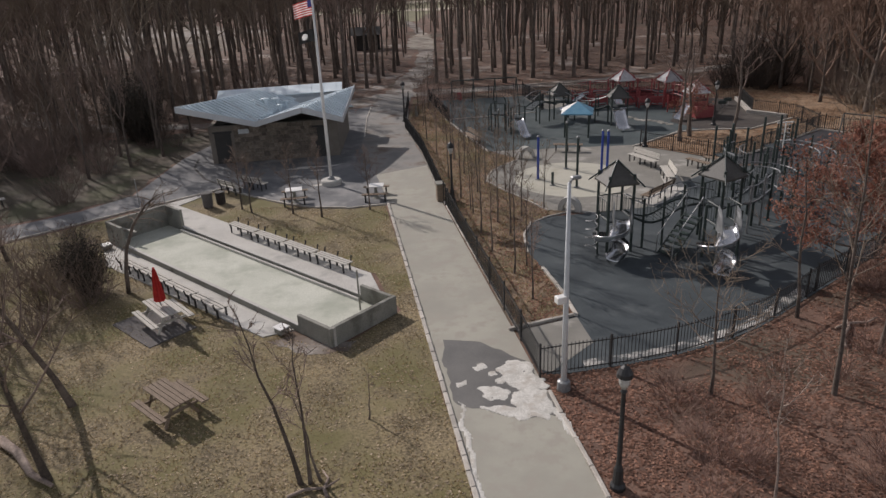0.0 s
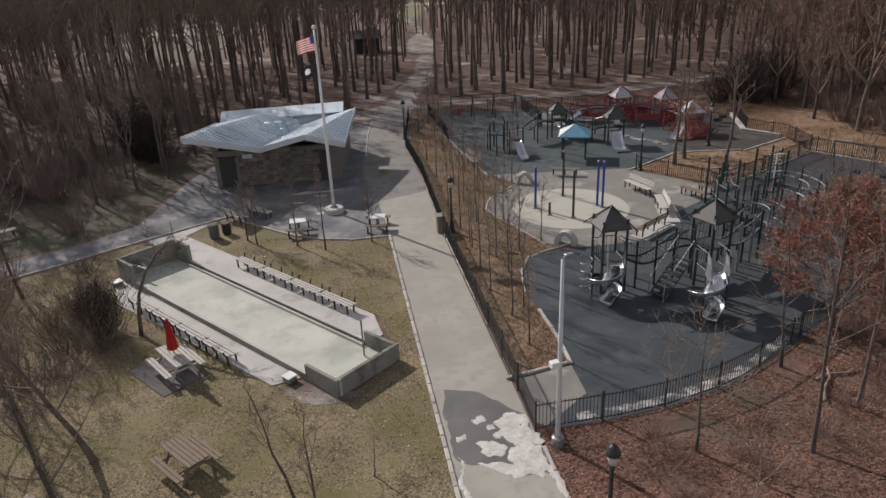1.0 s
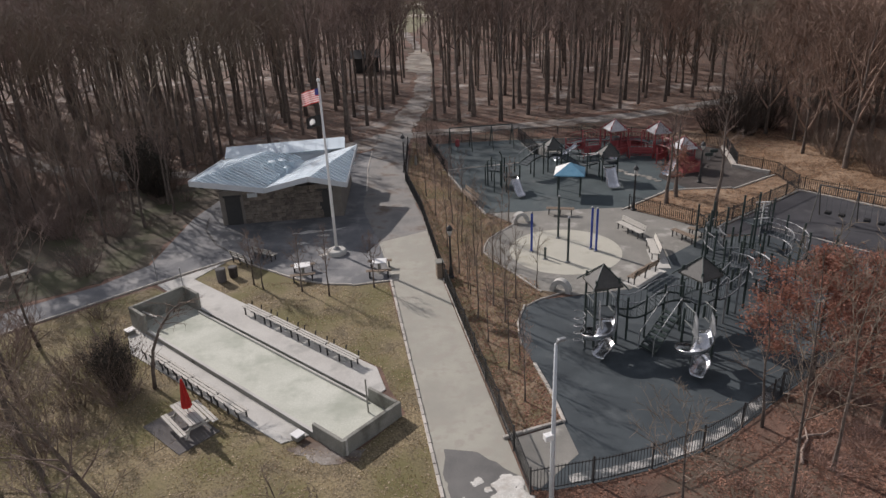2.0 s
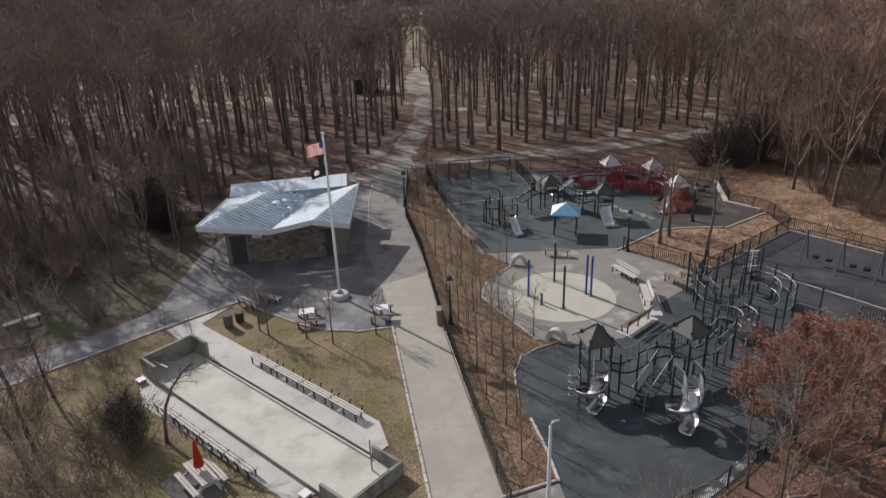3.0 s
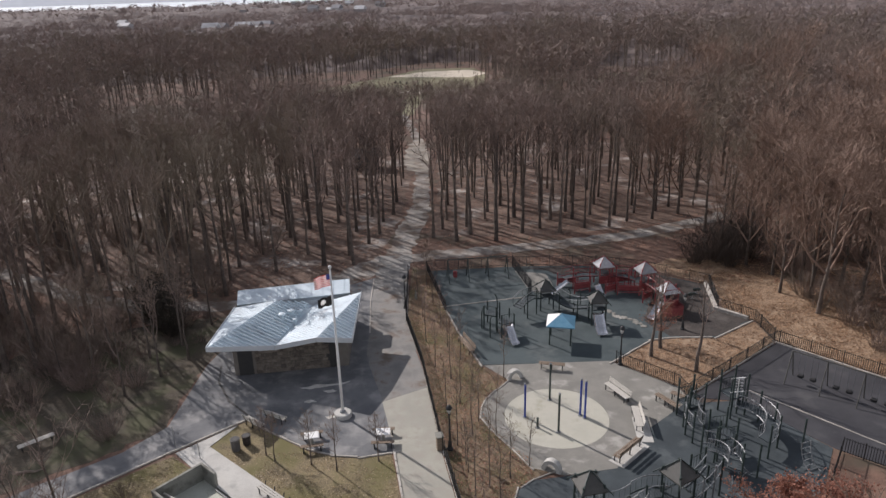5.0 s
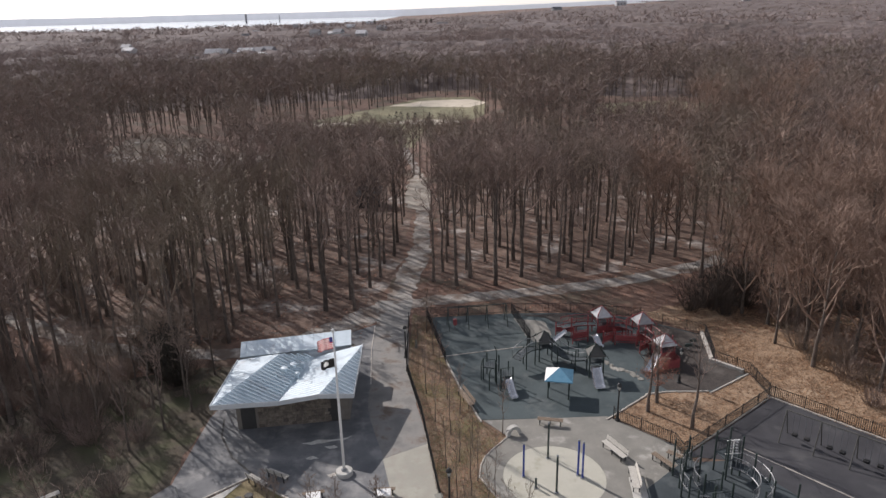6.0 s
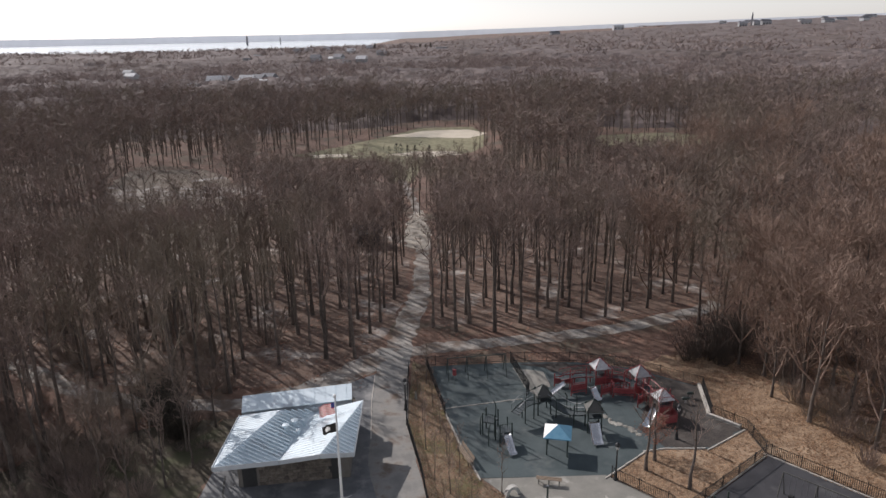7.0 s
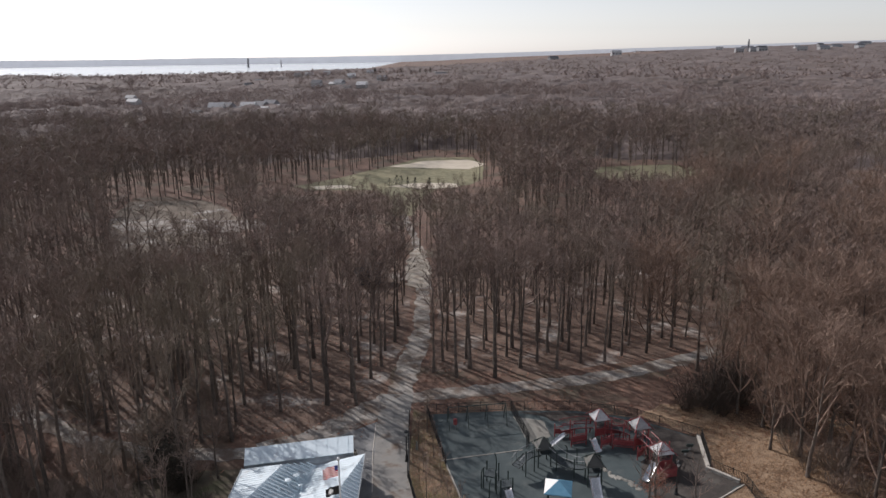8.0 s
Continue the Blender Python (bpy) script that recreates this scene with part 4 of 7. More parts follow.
rng = random.Random(77)
FAR_TREES = [plain_tree(120 + i, 14 + 0.8 * (i % 4), 3.2 + 0.35 * (i % 3), 58, 0.095, fork=0.22, stems=7, solid_stems=False) for i in range(6)]
places = []
while len(places) < 5600:
    r = 255 * (3.05 ** math.sqrt(rng.random()))
    a = radians(rng.uniform(-40, 40))
    x, y = r * math.sin(a), r * math.cos(a)
    j, i = int(math.log(r / 250) / math.log(1.0083)), int((math.degrees(a) + 48) / 96 * (cols - 1))
    if y < 325 and r < 300 and rng.random() < 0.5 or j >= rows - 1 or not ok[j * cols + i] or any(inside(x, y, q) for q in (FIELD, EAST_FIELD, MEADOW)) or near_line(x, y, FAR_TRAIL) < 6:
        continue
    k = 0.92 - 0.25 * max(0, (r - 560) / 220) + 0.28 * noise.noise((x / 40, y / 40, 9.0)) + 0.2 * noise.noise((x / 140, y / 140, 4.0)) + rng.uniform(-0.12, 0.12)
    places.append((x, y, land(x, y) - 0.1, k, rng.uniform(0, 6.28), rng.randrange(6)))
FAR_TREES += [plain_tree(130 + i, 14 + 0.8 * (i % 4), 4.6, 16, 0.33, fork=0.5, stems=6, solid_stems=False) for i in range(4)]
while len(places) < 9700:
    r = 700 * (3.6 ** rng.random())
    a = radians(rng.uniform(-38, 38))
    x, y = r * math.sin(a), r * math.cos(a)
    j, i = int(math.log(r / 250) / math.log(1.0083)), int((math.degrees(a) + 48) / 96 * (cols - 1))
    if j >= rows - 1 or not ok[j * cols + i] or noise.noise((x / 90, y / 90, 2.0)) < rng.uniform(-0.8, 0.1):
        continue
    places.append((x, y, vs[j * cols + i][2] - 11.5, 0.95 + 0.25 * noise.noise((x / 120, y / 120, 4.0)) + rng.uniform(-0.1, 0.15), rng.uniform(0, 6.28), 6 + rng.randrange(4)))
joined("far_trees", FAR_TREES, places, [M["hazed_twig"], M["bark"]], "bare crowns of the far winter woods", "woods", 6)

# distant hills behind river and woods
bm = bmesh.new()
ridge = []
for i in range(161):
    a = radians(-50 + 100 * i / 160)
    x, y = 4850 * math.sin(a), 4850 * math.cos(a)
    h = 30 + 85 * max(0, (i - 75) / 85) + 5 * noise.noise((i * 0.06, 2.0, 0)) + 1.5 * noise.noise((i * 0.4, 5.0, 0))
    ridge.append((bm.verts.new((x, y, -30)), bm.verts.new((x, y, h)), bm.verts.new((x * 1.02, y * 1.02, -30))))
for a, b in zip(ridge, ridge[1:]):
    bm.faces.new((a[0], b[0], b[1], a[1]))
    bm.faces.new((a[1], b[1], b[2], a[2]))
solid("distant_hills", bm, M["hills"], "low hills on the horizon, paled and glowing for haze", "hills", "structure")


# ---- comfort station ----
house = empty("comfort_station", Matrix(), "low stone park building with a folded pale metal roof", "building")
# corners of the folded roof
RW, RVF, RRF, RSE = Vector((-16.42, 42.6, 4.75)), Vector((-12.56, 45.9, 3.0)), Vector((-9.25, 45.2, 3.95)), Vector((-6.92, 47.0, 2.85))
RNE, RVB, RAN, RNW = Vector((-6.8, 53.3, 3.97)), Vector((-11.02, 53.5, 2.8)), Vector((-13.51, 51.4, 4.25)), Vector((-17.11, 51.9, 3.5))


def roof_plate(corners, label="", flat=False):
    """A fold of the roof: a thick plate with standing seams that run east and west."""
    bm = bmesh.new()
    top = [bm.verts.new(c) for c in corners]
    low = [bm.verts.new(c - Vector((0, 0, 0.12))) for c in corners]
    bm.faces.new(top)
    bm.faces.new(low[::-1])
    for i in range(len(corners)):
        j = (i + 1) % len(corners)
        bm.faces.new((top[i], low[i], low[j], top[j]))
    plate = part("roof_plate", bm, M["roof"], house, label)
    nrm = (corners[1] - corners[0]).cross(corners[-1] - corners[0])
    nrm = nrm if nrm.z > 0 else -nrm

    def z_at(x, y):
        return corners[0].z - (nrm.x * (x - corners[0].x) + nrm.y * (y - corners[0].y)) / nrm.z

    y = min(c.y for c in corners) + 0.2
    while y < max(c.y for c in corners) - 0.1:
        hits = []
        for a, b in zip(corners, corners[1:] + corners[:1]):
            if (a.y > y) != (b.y > y):
                hits.append(a.x + (b.x - a.x) * (y - a.y) / (b.y - a.y))
        if len(hits) >= 2 and max(hits) - min(hits) > 0.3:
            p, q = Vector((min(hits) + 0.05, y, 0)), Vector((max(hits) - 0.05, y, 0))
            lift = -0.012 if flat else 0.03
            p.z, q.z = z_at(p.x, y) + lift, z_at(q.x, y) + lift
            d = q - p
            m = Matrix.Translation((p + q) / 2) @ d.to_track_quat("X", "Z").to_matrix().to_4x4() @ Matrix.Diagonal((d.length, *((0.05, 0.07) if flat else (0.13, 0.11)), 1))
            seam = bmesh.new()
            bmesh.ops.create_cube(seam, size=1.0, matrix=m)
            part("seam", seam, M["roof"], plate)
        y += 0.4
    return plate


roof_plate([RW, RNW, RAN], flat=True)
roof_plate([RW, RAN, RVB, RVF])
roof_plate([RVF, RVB, RNE, RRF], flat=True)
roof_plate([RRF, RNE, RSE])
for a, b in ((RW, RVF), (RVF, RRF), (RRF, RSE), (RSE, RNE), (RW, RNW)):
    bm = bmesh.new()
    out = Vector(((b - a).y, -(b - a).x, 0)).normalized() * (0.06 if a is not RW or b is not RNW else -0.06)
    q = [a + out + Vector((0, 0, 0.08)), b + out + Vector((0, 0, 0.08)), b + out - Vector((0, 0, 0.3)), a + out - Vector((0, 0, 0.3))]
    f = [bm.verts.new(v) for v in q] + [bm.verts.new(v - out * 0.8) for v in q]
    for k in ((0, 1, 2, 3), (7, 6, 5, 4), (0, 4, 5, 1), (1, 5, 6, 2), (2, 6, 7, 3), (3, 7, 4, 0)):
        bm.faces.new([f[i] for i in k])
    part("fascia", bm, M["fascia"], house, "pale grey roof edge")
# rear lean-to roof
bm = bmesh.new()
rq = [Vector((-17.6, 54.7, 3.8)), Vector((-8.2, 56.7, 3.8)), Vector((-7.9, 54.3, 3.5)), Vector((-17.1, 52.4, 3.5))]
f = [bm.verts.new(v) for v in rq] + [bm.verts.new(v - Vector((0, 0, 0.3))) for v in rq]
for k in ((0, 1, 2, 3), (7, 6, 5, 4), (0, 4, 5, 1), (1, 5, 6, 2), (2, 6, 7, 3), (3, 7, 4, 0)):
    bm.faces.new([f[i] for i in k])
rear = part("rear_roof", bm, M["roof"], house, "flat pale roof strip over the rear rooms")
for i in range(10):
    p = rq[0].lerp(rq[1], (i + 0.5) / 10)
    q = rq[3].lerp(rq[2], (i + 0.5) / 10)
    d = q - p
    part("seam", bmesh.ops.create_cube(b := bmesh.new(), size=1.0, matrix=Matrix.Translation((p + q) / 2 + Vector((0, 0, 0.02))) @ d.to_track_quat("X", "Z").to_matrix().to_4x4() @ Matrix.Diagonal((d.length, 0.025, 0.03, 1))) and b, M["roof"], rear)
bm = bmesh.new()
f = [bm.verts.new(v) for v in (rq[3] + Vector((0, 0, -0.05)), rq[2] + Vector((0, 0, -0.05)), rq[2] + Vector((0, 0, -1.1)), rq[3] + Vector((0, 0, -1.1)))] + [bm.verts.new(v + Vector((-0.02, 0.12, 0))) for v in (rq[3] + Vector((0, 0, -0.05)), rq[2] + Vector((0, 0, -0.05)), rq[2] + Vector((0, 0, -1.1)), rq[3] + Vector((0, 0, -1.1)))]
for k in ((0, 1, 2, 3), (7, 6, 5, 4), (0, 4, 5, 1), (1, 5, 6, 2), (2, 6, 7, 3), (3, 7, 4, 0)):
    bm.faces.new([f[i] for i in k])
part("rear_upstand", bm, M["fascia"], house, "pale upstand below the rear roof")
part("gutter", sheet(bmesh.new(), [(-17.0, 51.6), (-13.6, 50.8), (-10.7, 52.6), (-7.0, 53.4), (-7.8, 54.4), (-17.0, 52.6)], 2.35, 2.45), M["roof"], house)
# walls
W0, W1, W2, W3 = (-16.0, 47.0), (-7.6, 48.1), (-8.0, 56.0), (-17.0, 54.4)
for a, b in ((W0, W1), (W1, W2), (W2, W3), (W3, W0)):
    d = Vector(b) - Vector(a)
    bm = box(bmesh.new(), ((a[0] + b[0]) / 2, (a[1] + b[1]) / 2, 1.3), (d.length + 0.25, 0.3, 2.65), math.degrees(math.atan2(d.y, d.x)))
    w = part("wall", bm, M["mortar"], house, "rubble stone wall in shade")
    front_wall = w if a is W0 else front_wall
wall_dir = (Vector(W1) - Vector(W0)).normalized()
wall_turn = math.degrees(math.atan2(wall_dir.y, wall_dir.x))
wall_out = Vector((wall_dir.y, -wall_dir.x))


def wall_at(s, off, z):
    p = Vector(W0) + wall_dir * s + wall_out * off
    return (p.x, p.y, z)


for s, w in ((0.75, 1.1), (7.4, 0.95)):
    door = part("door", box(bmesh.new(), wall_at(s, 0.14, 1.08), (w, 0.1, 2.15), wall_turn), M["dark"], house, "dark recessed doorway")
    part("door_frame", box(bmesh.new(), wall_at(s, 0.17, 2.2), (w + 0.2, 0.12, 0.12), wall_turn), M["black"], door)
part("sign", box(bmesh.new(), wall_at(2.2, 0.26, 2.2), (0.7, 0.05, 0.3), wall_turn), M["fascia"], house, "small pale plate on the wall")
# roof vents
def fold_z(x, y):
    """Height of the middle fold of the roof."""
    n = (RAN - RW).cross(RVF - RW)
    return RW.z - (n.x * (x - RW.x) + n.y * (y - RW.y)) / n.z


for x, y, h, r in ((-12.7, 49.6, 0.42, 0.28), (-13.2, 48.6, 0.35, 0.09), (-12.2, 50.6, 0.38, 0.3), (-11.7, 49.6, 0.5, 0.18), (-12.0, 48.4, 0.35, 0.05), (-11.6, 51.2, 0.32, 0.2)):
    part("vent", lathe(bmesh.new(), [(r * 0.6, -0.3), (r * 0.6, h * 0.6), (r, h * 0.62), (r, h * 0.9), (r * 0.4, h)], 10, (x, y, fold_z(x, y))), M["roof"], house, "metal roof vent")

# ---- flagpole ----
pole = empty("flagpole", pose(-7.0, 41.0, 0.02), "tall white flagpole on a round concrete base", "flagpole")
part("base", lathe(bmesh.new(), [(0.62, 0), (0.62, 0.26), (0.56, 0.32), (0.0, 0.33)], 16), M["slab"], pole, "round concrete footing", )
part("collar", lathe(bmesh.new(), [(0.22, 0.32), (0.2, 0.42), (0.12, 0.5)], 12), M["grey"], pole)
part("shaft", lathe(bmesh.new(), [(0.1, 0.3), (0.095, 4), (0.055, 11.05)], 12), M["white"], pole, smooth=True)
part("finial", lathe(bmesh.new(), [(0.03, 11.05), (0.1, 11.12), (0.12, 11.2), (0.08, 11.3), (0.0, 11.34)], 10), M["white"], pole)


def cloth(name, w, h, nx, ny, m, pick, mats, label):
    """A flag that hangs from the pole and ripples."""
    bm = bmesh.new()
    g = [[bm.verts.new((-w * i / nx, 0.10 * math.sin(i * 0.9 + j * 0.1) * i / nx, -h * j / ny - 0.22 * w * (i / nx) ** 1.4)) for i in range(nx + 1)] for j in range(ny + 1)]
    for j in range(ny):
        for i in range(nx):
            f = bm.faces.new((g[j][i], g[j][i + 1], g[j + 1][i + 1], g[j + 1][i]))
            f.material_index = pick(i, j)
    ob = tagged(new(name, mesh_of(bm, name, mats)), label, "flag")
    ob.matrix_world = m
    return ob


cloth("flag", 1.02, 0.82, 14, 13, pose(-7.07, 41.0, 10.75, 0, 0, 10), lambda i, j: 2 if i < 3 and j < 6 else j % 2, [M["red_cloth"], M["white_cloth"], M["flag_blue"]],
      "red and white striped flag with a blue canton on the flagpole")
cloth("flag", 0.9, 0.66, 14, 12, pose(-7.07, 41.0, 9.2, 0, 0, 10), lambda i, j: 1 if (i - 8) ** 2 + (j - 5.5) ** 2 * 0.8 < 9 else 0, [M["black"], M["white_cloth"]],
      "black flag with a white disc on the flagpole")


# ---- lamps ----
def park_lamp(x, y, h=3.6):
    t = empty("street_lamp", pose(x, y, 0.0), "black cast-iron park lamp with a glass lantern", "street lamp", "park lamps")
    part("base", lathe(bmesh.new(), [(0.2, 0), (0.2, 0.12), (0.14, 0.2), (0.12, 0.6), (0.07, 0.75)], 10), M["black"], t)
    part("post", lathe(bmesh.new(), [(0.07, 0.7), (0.055, h - 0.8), (0.09, h - 0.76), (0.05, h - 0.68)], 10), M["black"], t)
    lantern = part("lantern", lathe(bmesh.new(), [(0.07, h - 0.68), (0.13, h - 0.52), (0.155, h - 0.3)], 12), M["glass"], t, "frosted glass lantern", smooth=True)
    part("hood", lathe(bmesh.new(), [(0.2, h - 0.34), (0.19, h - 0.24), (0.11, h - 0.1), (0.03, h - 0.04), (0.02, h)], 12), M["black"], lantern)
    return t


for x, y, h in ((4.42, 13.7, 3.65), (0.42, 36.9, 3.4), (-3.45, 58.3, 3.4), (13.75, 47.0, 3.4), (20.4, 52.6, 3.4)):
    park_lamp(x, y, h)

t = empty("light_pole", pose(3.75, 18.15, 0.0, 0, 0, 20), "tall pale steel light pole beside the playground fence", "light pole")
part("footing", lathe(bmesh.new(), [(0.22, 0), (0.2, 0.3), (0.13, 0.34)], 10), M["grey"], t)
part("shaft", lathe(bmesh.new(), [(0.09, 0.2), (0.08, 3), (0.05, 6.7)], 10), M["fascia"], t, smooth=True)
part("box", box(bmesh.new(), (-0.18, 0, 3.15), (0.3, 0.25, 0.22), bevel=0.02), M["white"], t, "small white equipment box")
part("arm", tube(bmesh.new(), [(0, 0, 6.6), (0.04, 0, 6.75), (0.1, 0, 6.8)], 0.04, 8), M["grey"], t)
part("lamp_head", box(bmesh.new(), (0.2, 0, 6.82), (0.3, 0.16, 0.1), bevel=0.03), M["grey"], t)


# ---- fences ----
def fence(name, line, h=1.15, gap=0.13, single=True, post_gap=2.4, label="black iron picket fence"):
    t = empty(name, Matrix(), label, "fence")
    post_me = mesh_of(box(bmesh.new(), (0, 0, h / 2 + 0.03), (0.06, 0.06, h + 0.1)), "post", M["black"])
    for x, y, a in along(line, post_gap) + [(*line[-1], 0)]:
        part("post", post_me, None, t).matrix_basis = pose(x, y, 0, 0, 0, a)
    for z in (0.14, h - 0.1):
        for a, b in zip(line, line[1:]):
            part("rail", tube(bmesh.new(), [(*a, z), (*b, z)], 0.022, 4), M["black"], t)
    if single:
        me = mesh_of(box(bmesh.new(), (0, 0, h / 2 + 0.02), (0.018, 0.018, h - 0.06)), "picket", M["black"])
        for x, y, a in along(line, gap):
            part("picket", me, None, t).matrix_basis = pose(x, y, 0, 0, 0, a)
    else:
        bm = bmesh.new()
        for x, y, a in along(line, gap):
            r = 0.013
            q = [(x - r, y - r), (x + r, y - r), (x + r, y + r), (x - r, y + r)]
            lo, hi = [bm.verts.new((*p, 0.06)) for p in q], [bm.verts.new((*p, h)) for p in q]
            for i in range(4):
                bm.faces.new((lo[i], lo[(i + 1) % 4], hi[(i + 1) % 4], hi[i]))
        tagged(part("picket_run", bm, M["black"], t), kind="stuff")
    return t


S_FENCE = [(3.1, 18.85), (4.0, 19.05), (6.0, 19.45), (7.9, 20.0), (9.9, 20.85), (11.4, 21.75), (12.9, 22.9), (14.4, 24.2)]
fence("fence", S_FENCE, label="curved black iron picket fence round the playground")
fence("fence", [(3.1, 18.85), (2.6, 22.0), (0.05, 36.2)], label="black iron picket fence along the path")
fence("fence", [(14.4, 24.2), (18.7, 27.4), (21.8, 31.5), (24.8, 35.6), (27.5, 33.3)], gap=0.15, single=False)
fence("fence", [(-0.05, 36.7), (-1.65, 47.8), (-3.25, 55.6), (-3.5, 66)], gap=0.15, single=False, label="black iron picket fence along the plaza")
fence("fence", [(13.5, 47.2), (17.2, 43.6), (17.4, 42.3), (27.2, 50.0), (35.8, 40.6)], h=1.1, gap=0.15, single=False, label="dark iron fence round the leafy bed")
fence("fence", [(27.1, 50.2), (27.0, 53.8), (24.8, 56.3), (25.9, 61.8), (20, 66.2), (14.4, 67.8), (7.4, 68.0), (-1.7, 67.4), (-1.6, 64.5)], gap=0.15, single=False, label="dark iron fence round the far play yard")
fence("fence", [(7.4, 67.8), (8.6, 61.0), (8.2, 60.2)], gap=0.15, single=False, h=1.3, label="dark fence beside the small swing court")
fence("fence", [(-1.6, 67.2), (0.3, 57.2)], gap=0.15, single=False, h=1.1, label="dark fence beside the small swing court")

pier = empty("gate_pier", pose(-0.25, 37.0, 0.03, 0, 0, 10), "squat brown brick pier beside the path", "gate pier")
part("body", box(bmesh.new(), (0, 0, 0.5), (0.4, 0.55, 1.0), bevel=0.02), M["wood"], pier)
part("cap", box(bmesh.new(), (0, 0, 1.02), (0.5, 0.65, 0.08), bevel=0.015), M["wall"], pier)


# ---- seats ----
def make_bench(length, wood, back=True, label="", metal="black", slat=0.13):
    t = empty("bench", Matrix(), label, "bench", "park benches")
    for i in range(3):
        part("seat_slat", box(bmesh.new(), (0, -0.15 + 0.16 * i, 0.45), (length, slat, 0.04), bevel=0.008), M[wood], t)
    if back is True:
        for i in range(2):
            part("back_slat", box(bmesh.new(), (0, 0.28 + 0.04 * i, 0.62 + 0.17 * i), (length, 0.035, slat), rx=-14, bevel=0.008), M[wood], t)
    for x in (-length / 2 + 0.2, 0, length / 2 - 0.2):
        bm = box(bmesh.new(), (x, 0.0, 0.405), (0.06, 0.5, 0.05))
        box(bm, (x, -0.18, 0.2), (0.06, 0.06, 0.4))
        box(bm, (x, 0.2, 0.2), (0.06, 0.06, 0.4))
        if back:
            box(bm, (x, 0.3, 0.64 if back is True else 0.52), (0.05, 0.05, 0.5 if back is True else 0.3), rx=-14)
        part("frame", bm, M[metal], t)
    return t


def put(ob, first, x, y, a, z=0.05):
    """The first of a kind is set down itself, the others are copies."""
    if first:
        ob.matrix_world = pose(x, y, z, 0, 0, a)
        return ob
    return copy_thing(ob, pose(x, y, z, 0, 0, a))


b = make_bench(2.15, "wood_pale", "stubs", "pale slatted seat with short black iron posts beside the ball court")
for i in range(4):
    put(b, i == 0, *cu(4.75 + 2.28 * i, 4.55), rot)
b = make_bench(2.0, "wood_pale", "stubs", "pale slatted seat with short black iron posts beside the ball court")
for i in range(4):
    put(b, i == 0, *cu(4.6 + 2.1 * i, -1.2), rot + 180)
b = make_bench(2.4, "wood_pale", True, "pale solid-looking bench beside the spray pad", "black", 0.155)
put(b, True, 12.45, 42.6, 116 - 180)
put(b, False, 13.05, 39.35, 84 - 180)
b = make_bench(2.7, "wood", True, "dark slatted bench on a concrete pad by the spray pad")
put(b, True, 11.55, 36.0, 44 - 180)
put(b, False, 1.9, 50.2, -70)
b = make_bench(2.2, "wood_pale", False, "pale weathered backless park bench")
put(b, True, -27.0, 38.35, 42)
b = make_bench(2.0, "wood", False, "dark weathered backless bench on the paving")
put(b, True, 8.4, 46.6, -12)
put(b, False, 15.6, 41.2, -60)
put(b, False, 16.9, 41.5, -45)
b = make_bench(1.8, "wood_pale", True, "pale slatted bench on the plaza")
put(b, True, -12.9, 39.95, 142, 0.026)
put(b, False, -11.6, 40.6, 150, 0.026)
# pads under the spray pad benches
for x, y, a, w, d in ((13.2, 38.5, 84, 2.8, 1.0), (11.7, 36.0, 44, 3.0, 1.1)):
    solid("bench_pad", box(bmesh.new(), (x, y, 0.0), (w, d, 0.09), a), M["slab"], "pale concrete pad under a bench", "pavement", "structure")


def make_picnic(wood, length, label):
    t = empty("picnic_table", Matrix(), label, "picnic table", "picnic tables")
    for i in range(5):
        part("top_board", box(bmesh.new(), (0, -0.3 + 0.15 * i, 0.75), (length, 0.135, 0.04), bevel=0.008), M[wood], t)
    for s in (-1, 1):
        for i in range(2):
            part("seat_board", box(bmesh.new(), (0, s * (0.62 + 0.14 * i), 0.45), (length, 0.125, 0.04), bevel=0.008), M[wood], t)
        x = s * (length / 2 - 0.3)
        bm = box(bmesh.new(), (x, 0, 0.7), (0.05, 0.66, 0.08))
        box(bm, (x, 0, 0.4), (0.05, 1.4, 0.08))
        for q in (-1, 1):
            box(bm, (x, q * 0.36, 0.36), (0.05, 0.09, 0.8), rx=q * 28)
        part("trestle", bm, M[wood], t)
    return t


p = make_picnic("wood", 1.75, "weathered brown wooden picnic table")
put(p, True, -8.3, 17.5, rot, 0.01)
p = make_picnic("wood_pale", 2.0, "pale picnic table with a closed red umbrella")
put(p, True, -10.7, 23.3, rot - 6, 0.05)
solid("table_pad", box(bmesh.new(), (-11.1, 23.2, 0.0), (2.9, 1.9, 0.08), rot), M["pad"], "dark paved pad under the picnic table", "pavement", "structure")
um = empty("parasol", pose(-10.72, 23.35, 0.05), "closed red canvas parasol in the picnic table", "parasol")
part("pole", tube(bmesh.new(), [(0, 0, 0), (0, 0, 2.3)], 0.022, 8), M["grey"], um)
bm = bmesh.new()
prof = [(0.03, 2.35), (0.07, 2.1), (0.11, 1.7), (0.15, 1.3), (0.17, 1.0)]
rings = [[bm.verts.new((r * (1 + 0.3 * (k % 2)) * math.cos(k * math.pi / 8), r * (1 + 0.3 * (k % 2)) * math.sin(k * math.pi / 8), z)) for k in range(16)] for r, z in prof]
for a, c in zip(rings, rings[1:]):
    for k in range(16):
        bm.faces.new((a[k], a[(k + 1) % 16], c[(k + 1) % 16], c[k]))
part("canopy", bm, M["red_cloth"], um, "folded red canvas")


